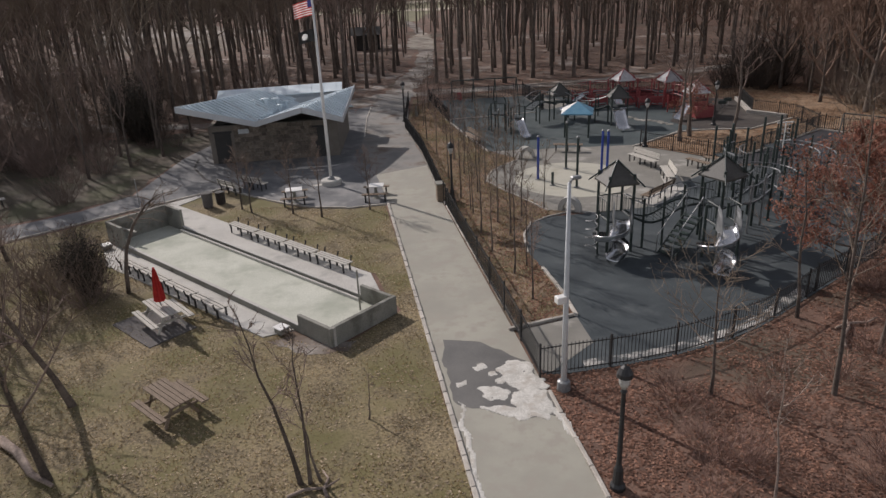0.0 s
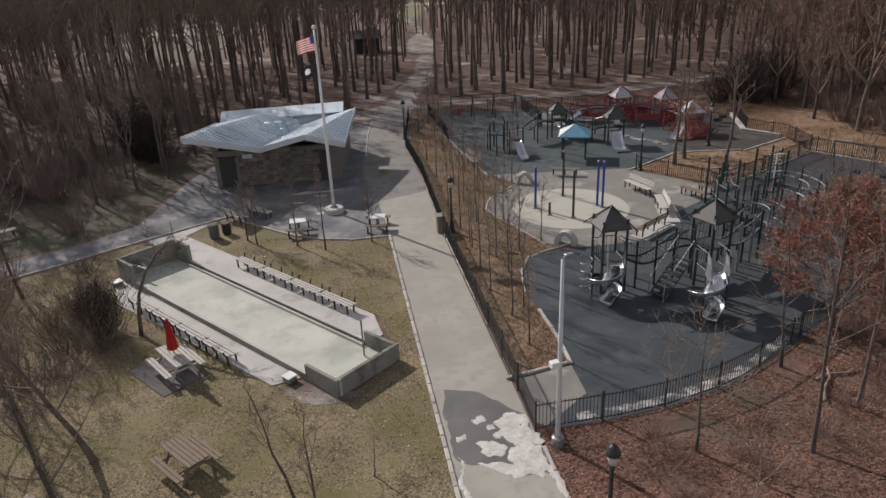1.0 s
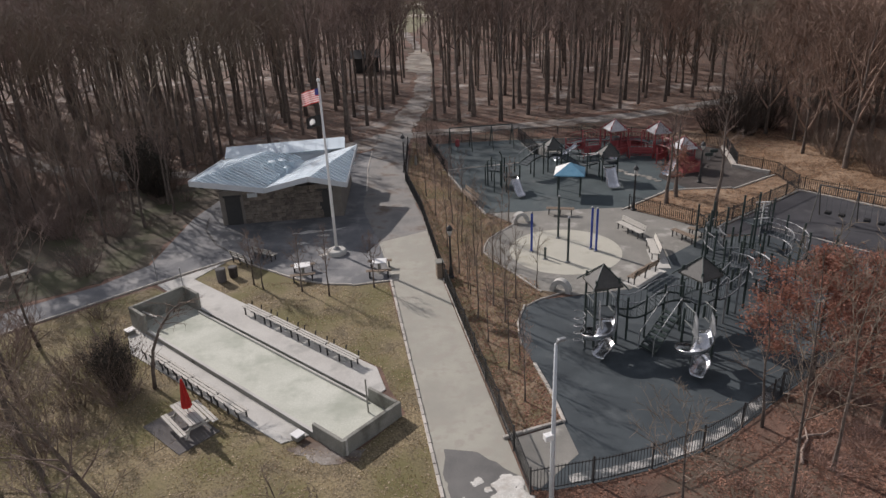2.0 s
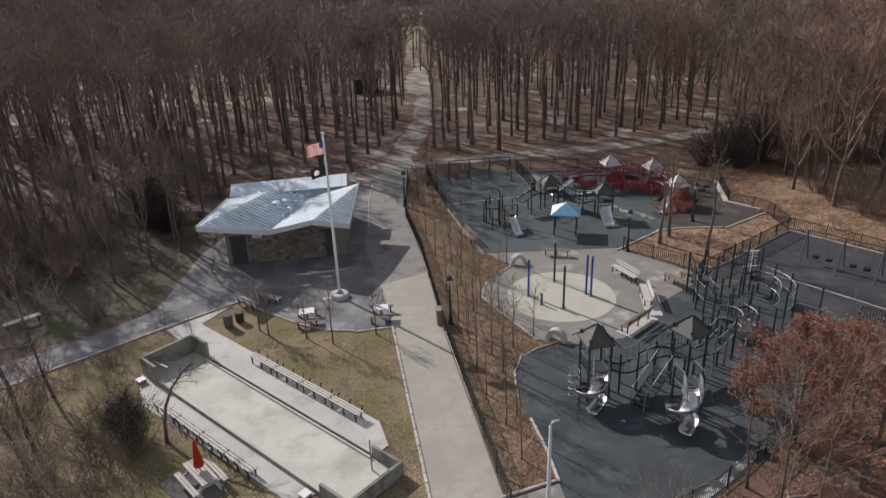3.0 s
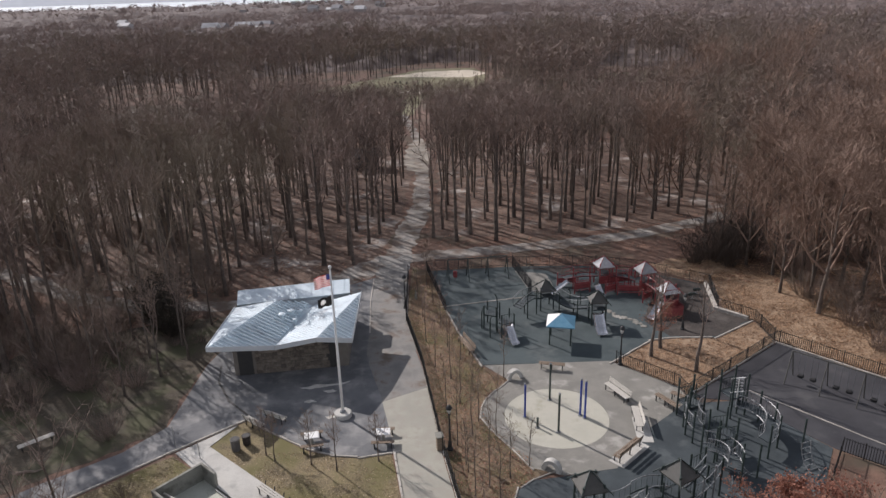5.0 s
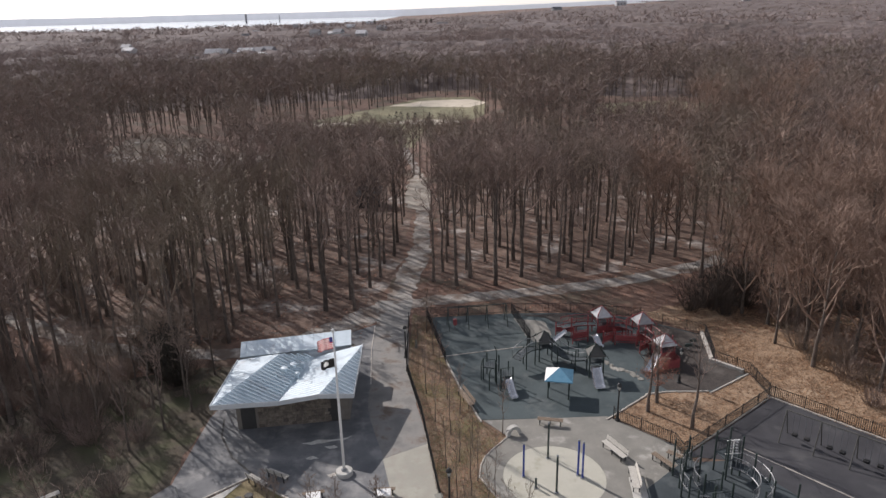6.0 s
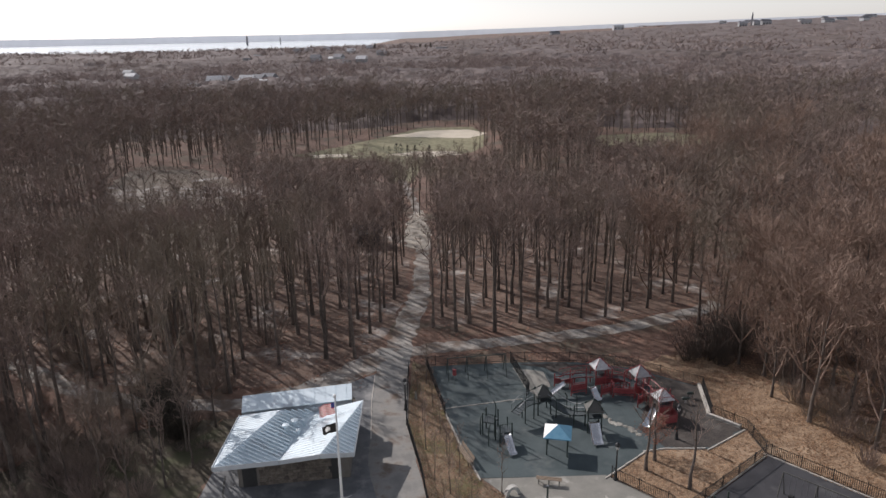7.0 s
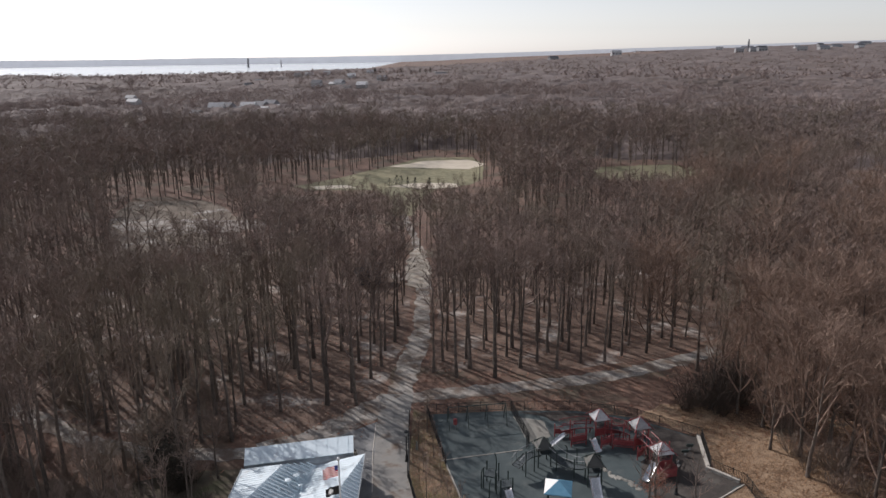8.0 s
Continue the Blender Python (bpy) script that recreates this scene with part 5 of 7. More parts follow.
def make_table(label):
    t = empty("game_table", Matrix(), label, "table", "plaza tables")
    part("tabletop", box(bmesh.new(), (0, 0, 0.74), (0.95, 0.75, 0.06), bevel=0.02), M["white"], t, "pale table top")
    part("pedestal", lathe(bmesh.new(), [(0.25, 0), (0.1, 0.08), (0.09, 0.72)], 10), M["wall"], t)
    for s in (-1, 1):
        for i in range(3):
            part("seat_slat", box(bmesh.new(), (0, s * 0.72 + 0.1 * (i - 1), 0.45), (1.5, 0.085, 0.04)), M["wood"], t)
        for q in (-0.55, 0.55):
            part("seat_support", box(bmesh.new(), (q, s * 0.72, 0.215), (0.08, 0.26, 0.43)), M["black"], t)
    return t


g = make_table("small pale plaza table with wooden bench seats")
put(g, True, -8.6, 37.75, 10, 0.026)
put(g, False, -3.95, 37.95, 2, 0.026)

can = empty("litter_bin", pose(-13.5, 37.4, 0.012), "slatted dark litter bin beside the court", "litter bin")
part("body", lathe(bmesh.new(), [(0.24, 0), (0.28, 0.1), (0.3, 0.8), (0.33, 0.86)], 14), M["pad"], can)
part("liner", lathe(bmesh.new(), [(0.27, 0.7), (0.27, 0.88)], 14), M["dark"], can)
can = empty("litter_bin", pose(-12.95, 38.0, 0.012), "low brown litter bin beside the court", "litter bin")
part("body", lathe(bmesh.new(), [(0.22, 0), (0.26, 0.1), (0.27, 0.66), (0.3, 0.7)], 14), M["mulch"], can)
part("liner", lathe(bmesh.new(), [(0.24, 0.6), (0.24, 0.72)], 14), M["dark"], can)
for x, y, h in ((-15.6, 36.6, 1.4), (-17.6, 37.8, 1.7)):
    solid("bollard", tube(bmesh.new(), [(x, y, 0), (x, y, h)], 0.03, 6), M["grey"], "thin grey steel post beside the road", "post")
box_t = empty("traffic_cone", pose(-2.55, 60.3, 0.03), "faded marker post at the path's edge", "post")
part("body", lathe(bmesh.new(), [(0.14, 0), (0.1, 0.5), (0.06, 0.9)], 10), M["wall"], box_t)


# ---- spray pad ----
for x, y, h, m, lab in ((7.6, 42.3, 3.0, "green", "dark green spray post on the spray pad"), (7.62, 38.45, 3.0, "green", "dark green spray post on the spray pad"),
                        (5.6, 40.25, 2.7, "blue", "blue spray post on the spray pad"), (9.65, 39.95, 2.95, "blue", "blue spray post on the spray pad"),
                        (9.4, 40.3, 2.9, "blue", "blue spray post on the spray pad"), (6.3, 39.0, 0.8, "green", "short dark spray post on the spray pad")):
    t = empty("spray_post", pose(x, y, 0.03), lab, "spray post", "spray posts")
    part("flange", lathe(bmesh.new(), [(0.16, 0), (0.16, 0.04), (0.08, 0.06)], 10), M["grey"], t)
    part("shaft", tube(bmesh.new(), [(0, 0, 0.03), (0, 0, h - 0.1)], 0.075, 10), M[m], t)
    part("cap", lathe(bmesh.new(), [(0.08, h - 0.1), (0.09, h - 0.05), (0.05, h)], 10), M["grey" if h > 1 else m], t)
for x, y, a in ((5.4, 45.4, 20), (6.6, 34.6, -30)):
    t = empty("spray_arch", pose(x, y, 0.03, 0, 0, a), "low pale concrete play arch on the paving", "play arch")
    bm = bmesh.new()
    ring_o, ring_i = [], []
    for k in range(13):
        th = math.pi * k / 12
        for s in (-0.2, 0.2):
            ring_o.append(bm.verts.new((0.62 * math.cos(th), s, 0.75 * math.sin(th))))
            ring_i.append(bm.verts.new((0.36 * math.cos(th), s, 0.5 * math.sin(th))))
    for k in range(12):
        a0, a1, b0, b1 = 2 * k, 2 * k + 1, 2 * k + 2, 2 * k + 3
        bm.faces.new((ring_o[a0], ring_o[b0], ring_o[b1], ring_o[a1]))
        bm.faces.new((ring_i[a1], ring_i[b1], ring_i[b0], ring_i[a0]))
        bm.faces.new((ring_o[a0], ring_i[a0], ring_i[b0], ring_o[b0]))
        bm.faces.new((ring_o[b1], ring_i[b1], ring_i[a1], ring_o[a1]))
    part("arch", bm, M["slab"], t)


# ---- play towers ----
def pyramid(w, d, z0, z1, eave=0.1):
    bm = bmesh.new()
    lo = [bm.verts.new((x * w / 2, y * d / 2, z0)) for x, y in ((-1, -1), (1, -1), (1, 1), (-1, 1))]
    up = [bm.verts.new((v.co.x, v.co.y, z0 + 0.08)) for v in lo]
    top = bm.verts.new((0, 0, z1))
    for i in range(4):
        j = (i + 1) % 4
        bm.faces.new((lo[i], lo[j], up[j], up[i]))
        bm.faces.new((up[i], up[j], top))
    bm.faces.new(lo[::-1])
    return bm


def chute(bm, pts, w, side=0.28):
    """A slide trough along a line."""
    prev = None
    for i, p in enumerate(pts):
        a, b = Vector(pts[max(i - 1, 0)]), Vector(pts[min(i + 1, len(pts) - 1)])
        d = (b - a)
        s = Vector((d.y, -d.x, 0)).normalized()
        p = Vector(p)
        prof = [p + s * (w / 2 + 0.05) + Vector((0, 0, side)), p + s * w / 2 + Vector((0, 0, 0.06)), p + s * w / 4, p - s * w / 4, p - s * w / 2 + Vector((0, 0, 0.06)), p - s * (w / 2 + 0.05) + Vector((0, 0, side))]
        prof += [q - Vector((0, 0, 0.04)) for q in prof[::-1]]
        ring = [bm.verts.new(q) for q in prof]
        if prev:
            for k in range(12):
                bm.faces.new((prev[k], prev[(k + 1) % 12], ring[(k + 1) % 12], ring[k]))
        else:
            bm.faces.new(ring[::-1])
        prev = ring
    bm.faces.new(prev)
    return bm


def railing(parent, a, b, z, h=0.9, n=5, m="green"):
    """A barred guard between two corners of a deck."""
    a, b = Vector((*a, z)), Vector((*b, z))
    g = part("guard", tube(bmesh.new(), [a + Vector((0, 0, h)), b + Vector((0, 0, h))], 0.025, 6), M[m], parent)
    part("lower_rail", tube(bmesh.new(), [a + Vector((0, 0, 0.08)), b + Vector((0, 0, 0.08))], 0.02, 6), M[m], g)
    for i in range(1, n):
        p = a.lerp(b, i / n)
        part("bar", tube(bmesh.new(), [p + Vector((0, 0, 0.08)), p + Vector((0, 0, h))], 0.012, 4, False), M[m], g)
    return g


def tower(x, y, a, w, deck, top, roof_m, label, post_m="green", guards=(0, 1, 2, 3), eave=0.3, panel=None):
    t = empty("play_tower", pose(x, y, 0.02, 0, 0, a), label, "play tower", "play towers")
    c = [(-w / 2, -w / 2), (w / 2, -w / 2), (w / 2, w / 2), (-w / 2, w / 2)]
    for p in c:
        part("post", tube(bmesh.new(), [(*p, 0), (*p, top - 0.5)], 0.065, 8), M[post_m], t)
    part("deck", box(bmesh.new(), (0, 0, deck), (w, w, 0.08), bevel=0.01), M["rubber"], t)
    if roof_m:
        bm = pyramid(w + eave, w + eave, top - 0.95, top)
        for f in bm.faces:
            q = f.calc_center_median()
            f.material_index = 1 if q.x > abs(q.y) else 0
        part("roof", bm, [M[roof_m], M["red" if post_m == "red" else roof_m]], t)
        for p in c:
            part("rafter", tube(bmesh.new(), [(p[0] * 1.6, p[1] * 1.6, top - 1.02), (0, 0, top + 0.04)], 0.035, 6), M[post_m], t)
    for i in guards:
        railing(t, c[i], c[(i + 1) % 4], deck, m=post_m if not panel else panel)
    return t


def arch_bridge(x0, y0, x1, y1, z, sag, label, w=0.9, n=12, m="green"):
    """A curved walkway between towers, with posts and rails."""
    t = empty("play_bridge", pose(x0, y0, 0.02, 0, 0, math.degrees(math.atan2(y1 - y0, x1 - x0))), label, "play bridge")
    ln = math.hypot(x1 - x0, y1 - y0)
    line = [(ln * i / n, 0, z - sag * math.sin(math.pi * i / n)) for i in range(n + 1)]
    for i in range(n):
        a, b = line[i], line[i + 1]
        part("plank", box(bmesh.new(), ((a[0] + b[0]) / 2, 0, (a[2] + b[2]) / 2), (ln / n - 0.02, w, 0.06), ry=-math.degrees(math.atan2(b[2] - a[2], b[0] - a[0]))), M["rubber"], t)
    for s in (-w / 2, w / 2):
        rail = part("rail", tube(bmesh.new(), [(p[0], s, p[2] + 0.85) for p in line], 0.028, 6), M["grey" if m == "green" else m], t)
        part("lower_rail", tube(bmesh.new(), [(p[0], s, p[2] + 0.06) for p in line], 0.035, 6), M[m], rail)
        for i in range(0, n + 1, 2):
            part("bar", tube(bmesh.new(), [(line[i][0], s, line[i][2]), (line[i][0], s, line[i][2] + 0.85)], 0.01, 4, False), M[m], rail)
        for k in (0.3, 0.75) if s < 0 else (0.5,):
            i = int(n * k)
            part("post", tube(bmesh.new(), [(line[i][0], s, 0), (line[i][0], s, line[i][2] + (1.1 if k != 0.5 else 0.2))], 0.055, 8), M[m], t)
    return t


# the near play structure
tw = tower(7.7, 29.25, 12, 1.15, 1.5, 4.1, "roof_dark", "dark green play tower with a pyramid roof and steel slide", guards=(1, 2, 3))
b = tower(12.75, 30.3, 30, 1.2, 1.6, 3.85, "roof_dark", "dark green play tower with a pyramid roof over the stairs", guards=(1, 2))


def spiral_slide(x, y, a, z0, turn, label):
    t = empty("slide", pose(x, y, 0.02, 0, 0, a), label, "slide", "steel slides")
    pts = [(0, 0, z0), (0, -0.3, z0 - 0.06), (0, -0.65, z0 - 0.22)]
    for k in range(1, 25):
        th = radians(turn * k / 24)
        pts.append((-0.46 + 0.46 * math.cos(th), -0.65 - 0.46 * math.sin(th), z0 - 0.22 - (z0 - 0.5) * k / 24))
    for k in range(1, 4):
        q = pts[-1]
        pts.append((q[0] + 0.16 * math.cos(radians(turn - 90)) * -1, q[1] - 0.16, q[2] - 0.02))
    part("chute", chute(bmesh.new(), pts, 0.6, 0.3), M["steel"], t, "polished steel trough", smooth=True)
    part("support", tube(bmesh.new(), [(-0.46, -0.65, 0), (-0.46, -0.65, z0)], 0.05, 8), M["grey"], t)
    for s in (-0.37, 0.37):
        bm = bmesh.new()
        q = [(s, 0.1, z0 - 0.1), (s, -0.75, z0 - 0.3), (s, -0.85, z0 + 0.25), (s, -0.5, z0 + 0.85), (s, 0.0, z0 + 0.95)]
        f = [bm.verts.new(v) for v in q] + [bm.verts.new((v[0] + 0.03, v[1], v[2])) for v in q]
        bm.faces.new(f[:5])
        bm.faces.new(f[:4:-1])
        for k in range(5):
            bm.faces.new((f[k], f[(k + 1) % 5], f[5 + (k + 1) % 5], f[5 + k]))
        part("side_panel", bm, M["grey"], t, "pale grey slide guard")
        part("handrail", tube(bmesh.new(), [(s, 0, z0), (s, -0.05, z0 + 0.75), (s, -0.5, z0 + 0.6), (s, -0.9, z0 + 0.15)], 0.025, 6), M["grey"], t)
    return t


spiral_slide(7.85, 28.65, -8, 1.55, 400, "polished steel spiral slide on the play tower")
spiral_slide(11.75, 26.9, -4, 1.75, 400, "polished steel spiral slide beside the stairs")
t = tower(11.85, 27.5, 10, 1.0, 1.7, 2.9, None, "dark green slide platform with steel rails", guards=(1, 3))
coil = empty("coil_climber", pose(6.55, 28.6, 0.02), "grey steel coil climber beside the play tower", "climber")
part("coil", tube(bmesh.new(), [(0.26 * math.cos(k * 0.45), 0.26 * math.sin(k * 0.45), 0.25 + 0.028 * k) for k in range(64)], 0.028, 6), M["grey"], coil)
part("post", tube(bmesh.new(), [(0.3, 0, 0), (0.3, 0, 2.1)], 0.04, 8), M["green"], coil)
stairs = empty("play_stairs", pose(11.0, 28.9, 0.02, 0, 0, -55), "dark metal stairs up to the play tower", "stairs")
for i in range(8):
    part("step", box(bmesh.new(), (0, -1.5 + 0.22 * i, 0.18 + 0.19 * i), (0.8, 0.24, 0.04)), M["green"], stairs)
for s in (-0.43, 0.43):
    st = part("stringer", tube(bmesh.new(), [(s, -1.6, 0.05), (s, 0.15, 1.6)], 0.04, 6), M["green"], stairs)
    part("handrail", tube(bmesh.new(), [(s, -1.7, 0.0), (s, -1.65, 0.95), (s, 0.15, 2.5), (s, 0.2, 1.6)], 0.025, 6), M["grey"], stairs)
arch_bridge(8.4, 29.5, 10.3, 29.9, 1.5, 0.35, "sagging dark play bridge between the towers")
arch_bridge(10.3, 30.0, 12.2, 30.4, 1.5, -0.25, "arched dark play bridge between the towers")
arch_bridge(13.4, 30.3, 15.4, 32.2, 1.6, 0.2, "dark play bridge with grey rails", m="grey")


def ring_walk(x, y, r, z, a0, a1, label, m="grey", n=16):
    t = empty("curved_walk", pose(x, y, 0.02), label, "climber")
    for rr in (r - 0.4, r + 0.4):
        rail = part("rail", tube(bmesh.new(), arc((0, 0), rr, a0, a1, n, z + 0.85), 0.03, 6), M[m], t)
        part("lower_rail", tube(bmesh.new(), arc((0, 0), rr, a0, a1, n, z), 0.035, 6), M[m], rail)
        for p in arc((0, 0), rr, a0, a1, n, 0):
            part("bar", tube(bmesh.new(), [(p[0], p[1], z), (p[0], p[1], z + 0.85)], 0.014, 4, False), M[m], rail)
    for i in range(n - 1):
        p0, p1 = arc((0, 0), r, a0, a1, n, z)[i:i + 2]
        part("plank", box(bmesh.new(), ((p0[0] + p1[0]) / 2, (p0[1] + p1[1]) / 2, z), (math.dist(p0, p1) * 0.96, 0.74, 0.05), math.degrees(math.atan2(p1[1] - p0[1], p1[0] - p0[0]))), M["rubber"], t)
    for p in arc((0, 0), r + 0.42, a0, a1, 5, 0):
        part("post", tube(bmesh.new(), [(p[0], p[1], 0), (p[0], p[1], z + 1.3)], 0.06, 8), M["green"], t)
    return t


ring_walk(18.6, 37.6, 2.4, 1.1, 60, -60, "curved walkway with grey guard rails on the climbing frame")
ring_walk(18.4, 37.8, 2.2, 1.1, 120, 200, "curved walkway with grey guard rails on the climbing frame")
ring_walk(15.9, 33.6, 1.3, 1.2, -40, 90, "curved walkway with grey guard rails beside the tower")
for x, y, a, h, deck in ((16.7, 39.7, 20, 2.9, 1.2), (19.7, 40.2, 20, 3.2, 1.5), (17.4, 36.0, 10, 2.8, 1.3), (15.0, 32.2, 30, 2.6, 1.4)):
    tower(x, y, a, 1.2, deck, h + 0.5, None, "dark green climbing platform with tall posts", guards=(0, 2))
pan = empty("climbing_panel", pose(19.7, 39.6, 0.02, 0, 0, 5), "tall grey climbing frame with round grips", "climber")
for s in (-0.45, 0.0, 0.45):
    part("upright", tube(bmesh.new(), [(s, 0, 0.8), (s, 0, 3.1)], 0.04, 6), M["white" if s == 0 else "green"], pan)
part("cross_bar", box(bmesh.new(), (0, 0, 3.05), (1.0, 0.06, 0.06)), M["white"], pan)
part("cross_bar", box(bmesh.new(), (0, 0, 2.0), (1.0, 0.06, 0.06)), M["white"], pan)
for i in range(4):
    for s in (-0.22, 0.22):
        part("disc", lathe(bmesh.new(), [(0.1, -0.02), (0.1, 0.02)], 8, (s, 0, 2.2 + 0.23 * i)), M["grey"], pan)
for x, y, h in ((22.4, 35.8, 2.4), (18.6, 33.4, 2.4), (16.6, 34.9, 2.6)):
    solid("play_post", tube(bmesh.new(), [(x, y, 0), (x, y, h)], 0.06, 8), M["green"], "dark green post of the climbing frame", "post")
for x, y, a, h in ((17.6, 34.2, 40, 1.6), (16.2, 31.2, 70, 1.7), (22.0, 34.6, 20, 1.5)):
    t = empty("arch_ladder", pose(x, y, 0.02, 0, 0, a), "grey arched ladder on the climbing frame", "climber")
    for s in (-0.35, 0.35):
        part("side_rail", tube(bmesh.new(), [(s, -0.9 + 1.0 * math.sin(radians(q)), h * (1 - math.cos(radians(q)))) for q in range(0, 91, 15)], 0.03, 6), M["grey"], t)
    for q in range(15, 91, 15):
        part("rung", tube(bmesh.new(), [(sx, -0.9 + 1.0 * math.sin(radians(q)), h * (1 - math.cos(radians(q)))) for sx in (-0.35, 0.35)], 0.02, 5), M["grey"], t)

# ---- the middle play yard ----
t = empty("shade_canopy", pose(9.8, 51.2, 0.02, 0, 0, -12), "blue and white pyramid shade canopy on dark posts", "canopy")
for sx in (-1, 1):
    for sy in (-1, 1):
        part("post", tube(bmesh.new(), [(sx * 0.85, sy * 0.85, 0), (sx * 0.85, sy * 0.85, 1.75)], 0.06, 8), M["green"], t)
bm = pyramid(2.3, 2.3, 1.7, 2.5)
for f in bm.faces:
    c = f.calc_center_median()
    f.material_index = 1 if c.x < -0.3 and abs(c.x) > abs(c.y) else 0
part("roof", bm, [M["canopy_blue"], M["white"]], t, "blue roof with one white side")
tower(9.4, 57.6, 10, 1.2, 1.3, 2.8, "roof_dark", "dark green play tower with a pyramid roof", guards=(1, 3))
tower(13.5, 54.4, 0, 1.2, 1.4, 3.0, "roof_dark", "dark green play tower with a pyramid roof and twin slide", guards=(1, 3))
arch_bridge(6.6, 55.2, 8.8, 57.2, 1.2, -0.4, "arched dark play bridge", n=10)
arch_bridge(10.1, 57.3, 12.9, 54.8, 1.3, 0.5, "sagging dark play bridge", n=12)


def straight_slide(x, y, a, z0, run, w, label):
    t = empty("slide", pose(x, y, 0.02, 0, 0, a), label, "slide", "steel slides")
    pts = [(0, 0, z0), (0, -0.3, z0 - 0.05)] + [(0, -0.3 - (run - 0.7) * k / 6, z0 - 0.05 - (z0 - 0.25) * k / 6) for k in range(1, 7)] + [(0, -run, 0.18)]
    part("chute", chute(bmesh.new(), pts, w, 0.16), M["steel"], t, "polished steel trough", smooth=True)
    part("leg", tube(bmesh.new(), [(0, -run + 0.3, 0), (0, -run + 0.3, 0.2)], 0.04, 6), M["grey"], t)
    return t


straight_slide(5.5, 52.05, 16, 1.15, 1.8, 0.6, "pale steel slide in the play yard")
straight_slide(13.3, 53.5, 3, 1.3, 1.9, 0.85, "wide pale twin slide in the play yard")
for x, y, a in ((5.35, 52.6, 16), (4.3, 54.2, -20)):
    tower(x, y, a, 1.1, 1.2, 2.6, None, "dark green slide platform with tall posts", guards=(0,))
for x, y, h in ((4.0, 52.0, 2.0), (4.9, 55.8, 2.2), (3.4, 53.8, 1.8), (11.8, 58.2, 1.6), (12.6, 57.4, 1.8)):
    t = empty("bent_post", pose(x, y, 0.02, 0, 0, random.uniform(0, 360)), "dark green post with a curled top", "post")
    part("shaft", tube(bmesh.new(), [(0, 0, 0), (0, 0, h * 0.75), (0.08, 0, h * 0.9), (0.25, 0, h)], 0.055, 8), M["green"], t)
# red play structure with pale roofs
for x, y, top in ((15.8, 62.6, 2.95), (19.3, 60.7, 3.05), (20.3, 56.7, 2.7)):
    t = tower(x, y, 12, 1.3, 1.2, top, "house", "red play tower with a pale pyramid roof", "red", guards=(0, 1, 2), eave=0.3)
    part("panel", box(bmesh.new(), (0, -0.68, 0.75), (1.2, 0.05, 0.8), bevel=0.02), M["red"], t, "red plastic panel")
    part("panel", box(bmesh.new(), (0.68, 0, 0.75), (0.05, 1.2, 0.8), bevel=0.02), M["red"], t, "red plastic panel")
    part("roof_edge", box(bmesh.new(), (0, 0.82, top - 0.86), (1.5, 0.05, 0.1)), M["red"], t)
for x0, y0, x1, y1, z, lab in ((11.8, 62.0, 15.1, 62.6, 1.0, "red play bridge with barred sides"), (16.5, 62.2, 18.6, 60.9, 1.1, "red play bridge with barred sides"), (19.5, 60.0, 20.2, 57.4, 1.1, "red play bridge with barred sides")):
    arch_bridge(x0, y0, x1, y1, z, -0.15, lab, m="red", n=8)
for x, y, a, w, h in ((13.4, 60.6, 15, 1.6, 1.3), (17.6, 59.8, -10, 2.0, 1.2), (17.3, 61.9, 4, 2.2, 1.5), (16.0, 60.2, 30, 1.3, 1.1), (12.2, 62.4, 0, 1.8, 1.0), (21.2, 57.8, 60, 1.6, 1.2), (19.0, 58.4, 40, 1.4, 1.0)):
    t = empty("climbing_wall", pose(x, y, 0.02, 0, 0, a), "red barred climbing wall", "climber")
    for s in (-w / 2, w / 2):
        part("post", tube(bmesh.new(), [(s, 0, 0), (s, 0, h + 0.4)], 0.06, 8), M["red"], t)
    for i in range(4):
        part("rung", tube(bmesh.new(), [(-w / 2, 0, 0.3 + h * i / 4), (w / 2, 0, 0.3 + h * i / 4)], 0.035, 6), M["red"], t)
    part("panel", box(bmesh.new(), (0, 0.04, h * 0.6), (w * 0.92, 0.04, h * 0.5), bevel=0.01), M["red"], t)
straight_slide(12.2, 60.9, -62, 1.1, 2.6, 0.5, "pale straight slide on the red structure")
straight_slide(14.6, 60.4, 20, 0.9, 1.4, 0.6, "pale short slide on the red structure")
straight_slide(19.6, 56.0, -40, 1.1, 2.2, 0.6, "pale steel slide on the red structure")


t = empty("play_house", pose(20.5, 55.6, 0.02, 0, 0, 14) @ Matrix.Diagonal((0.8, 0.8, 0.62, 1)), "low red panelled play house below the pale roof", "play house")
for x, y, a, w in ((0, -0.7, 0, 2.0), (0, 0.7, 0, 2.0), (-1.0, 0, 90, 1.4), (1.0, 0, 90, 1.4)):
    wl = part("panel", box(bmesh.new(), (x, y, 0.7), (w, 0.06, 1.3), a, bevel=0.02), M["red"], t)
    part("rail", tube(bmesh.new(), [pose(x, y, 0, 0, 0, a) @ Vector((-w / 2, 0, 1.5)), pose(x, y, 0, 0, 0, a) @ Vector((w / 2, 0, 1.5))], 0.035, 6), M["red"], wl)
part("floor", box(bmesh.new(), (0, 0, 0.25), (1.9, 1.3, 0.06)), M["rubber"], t)

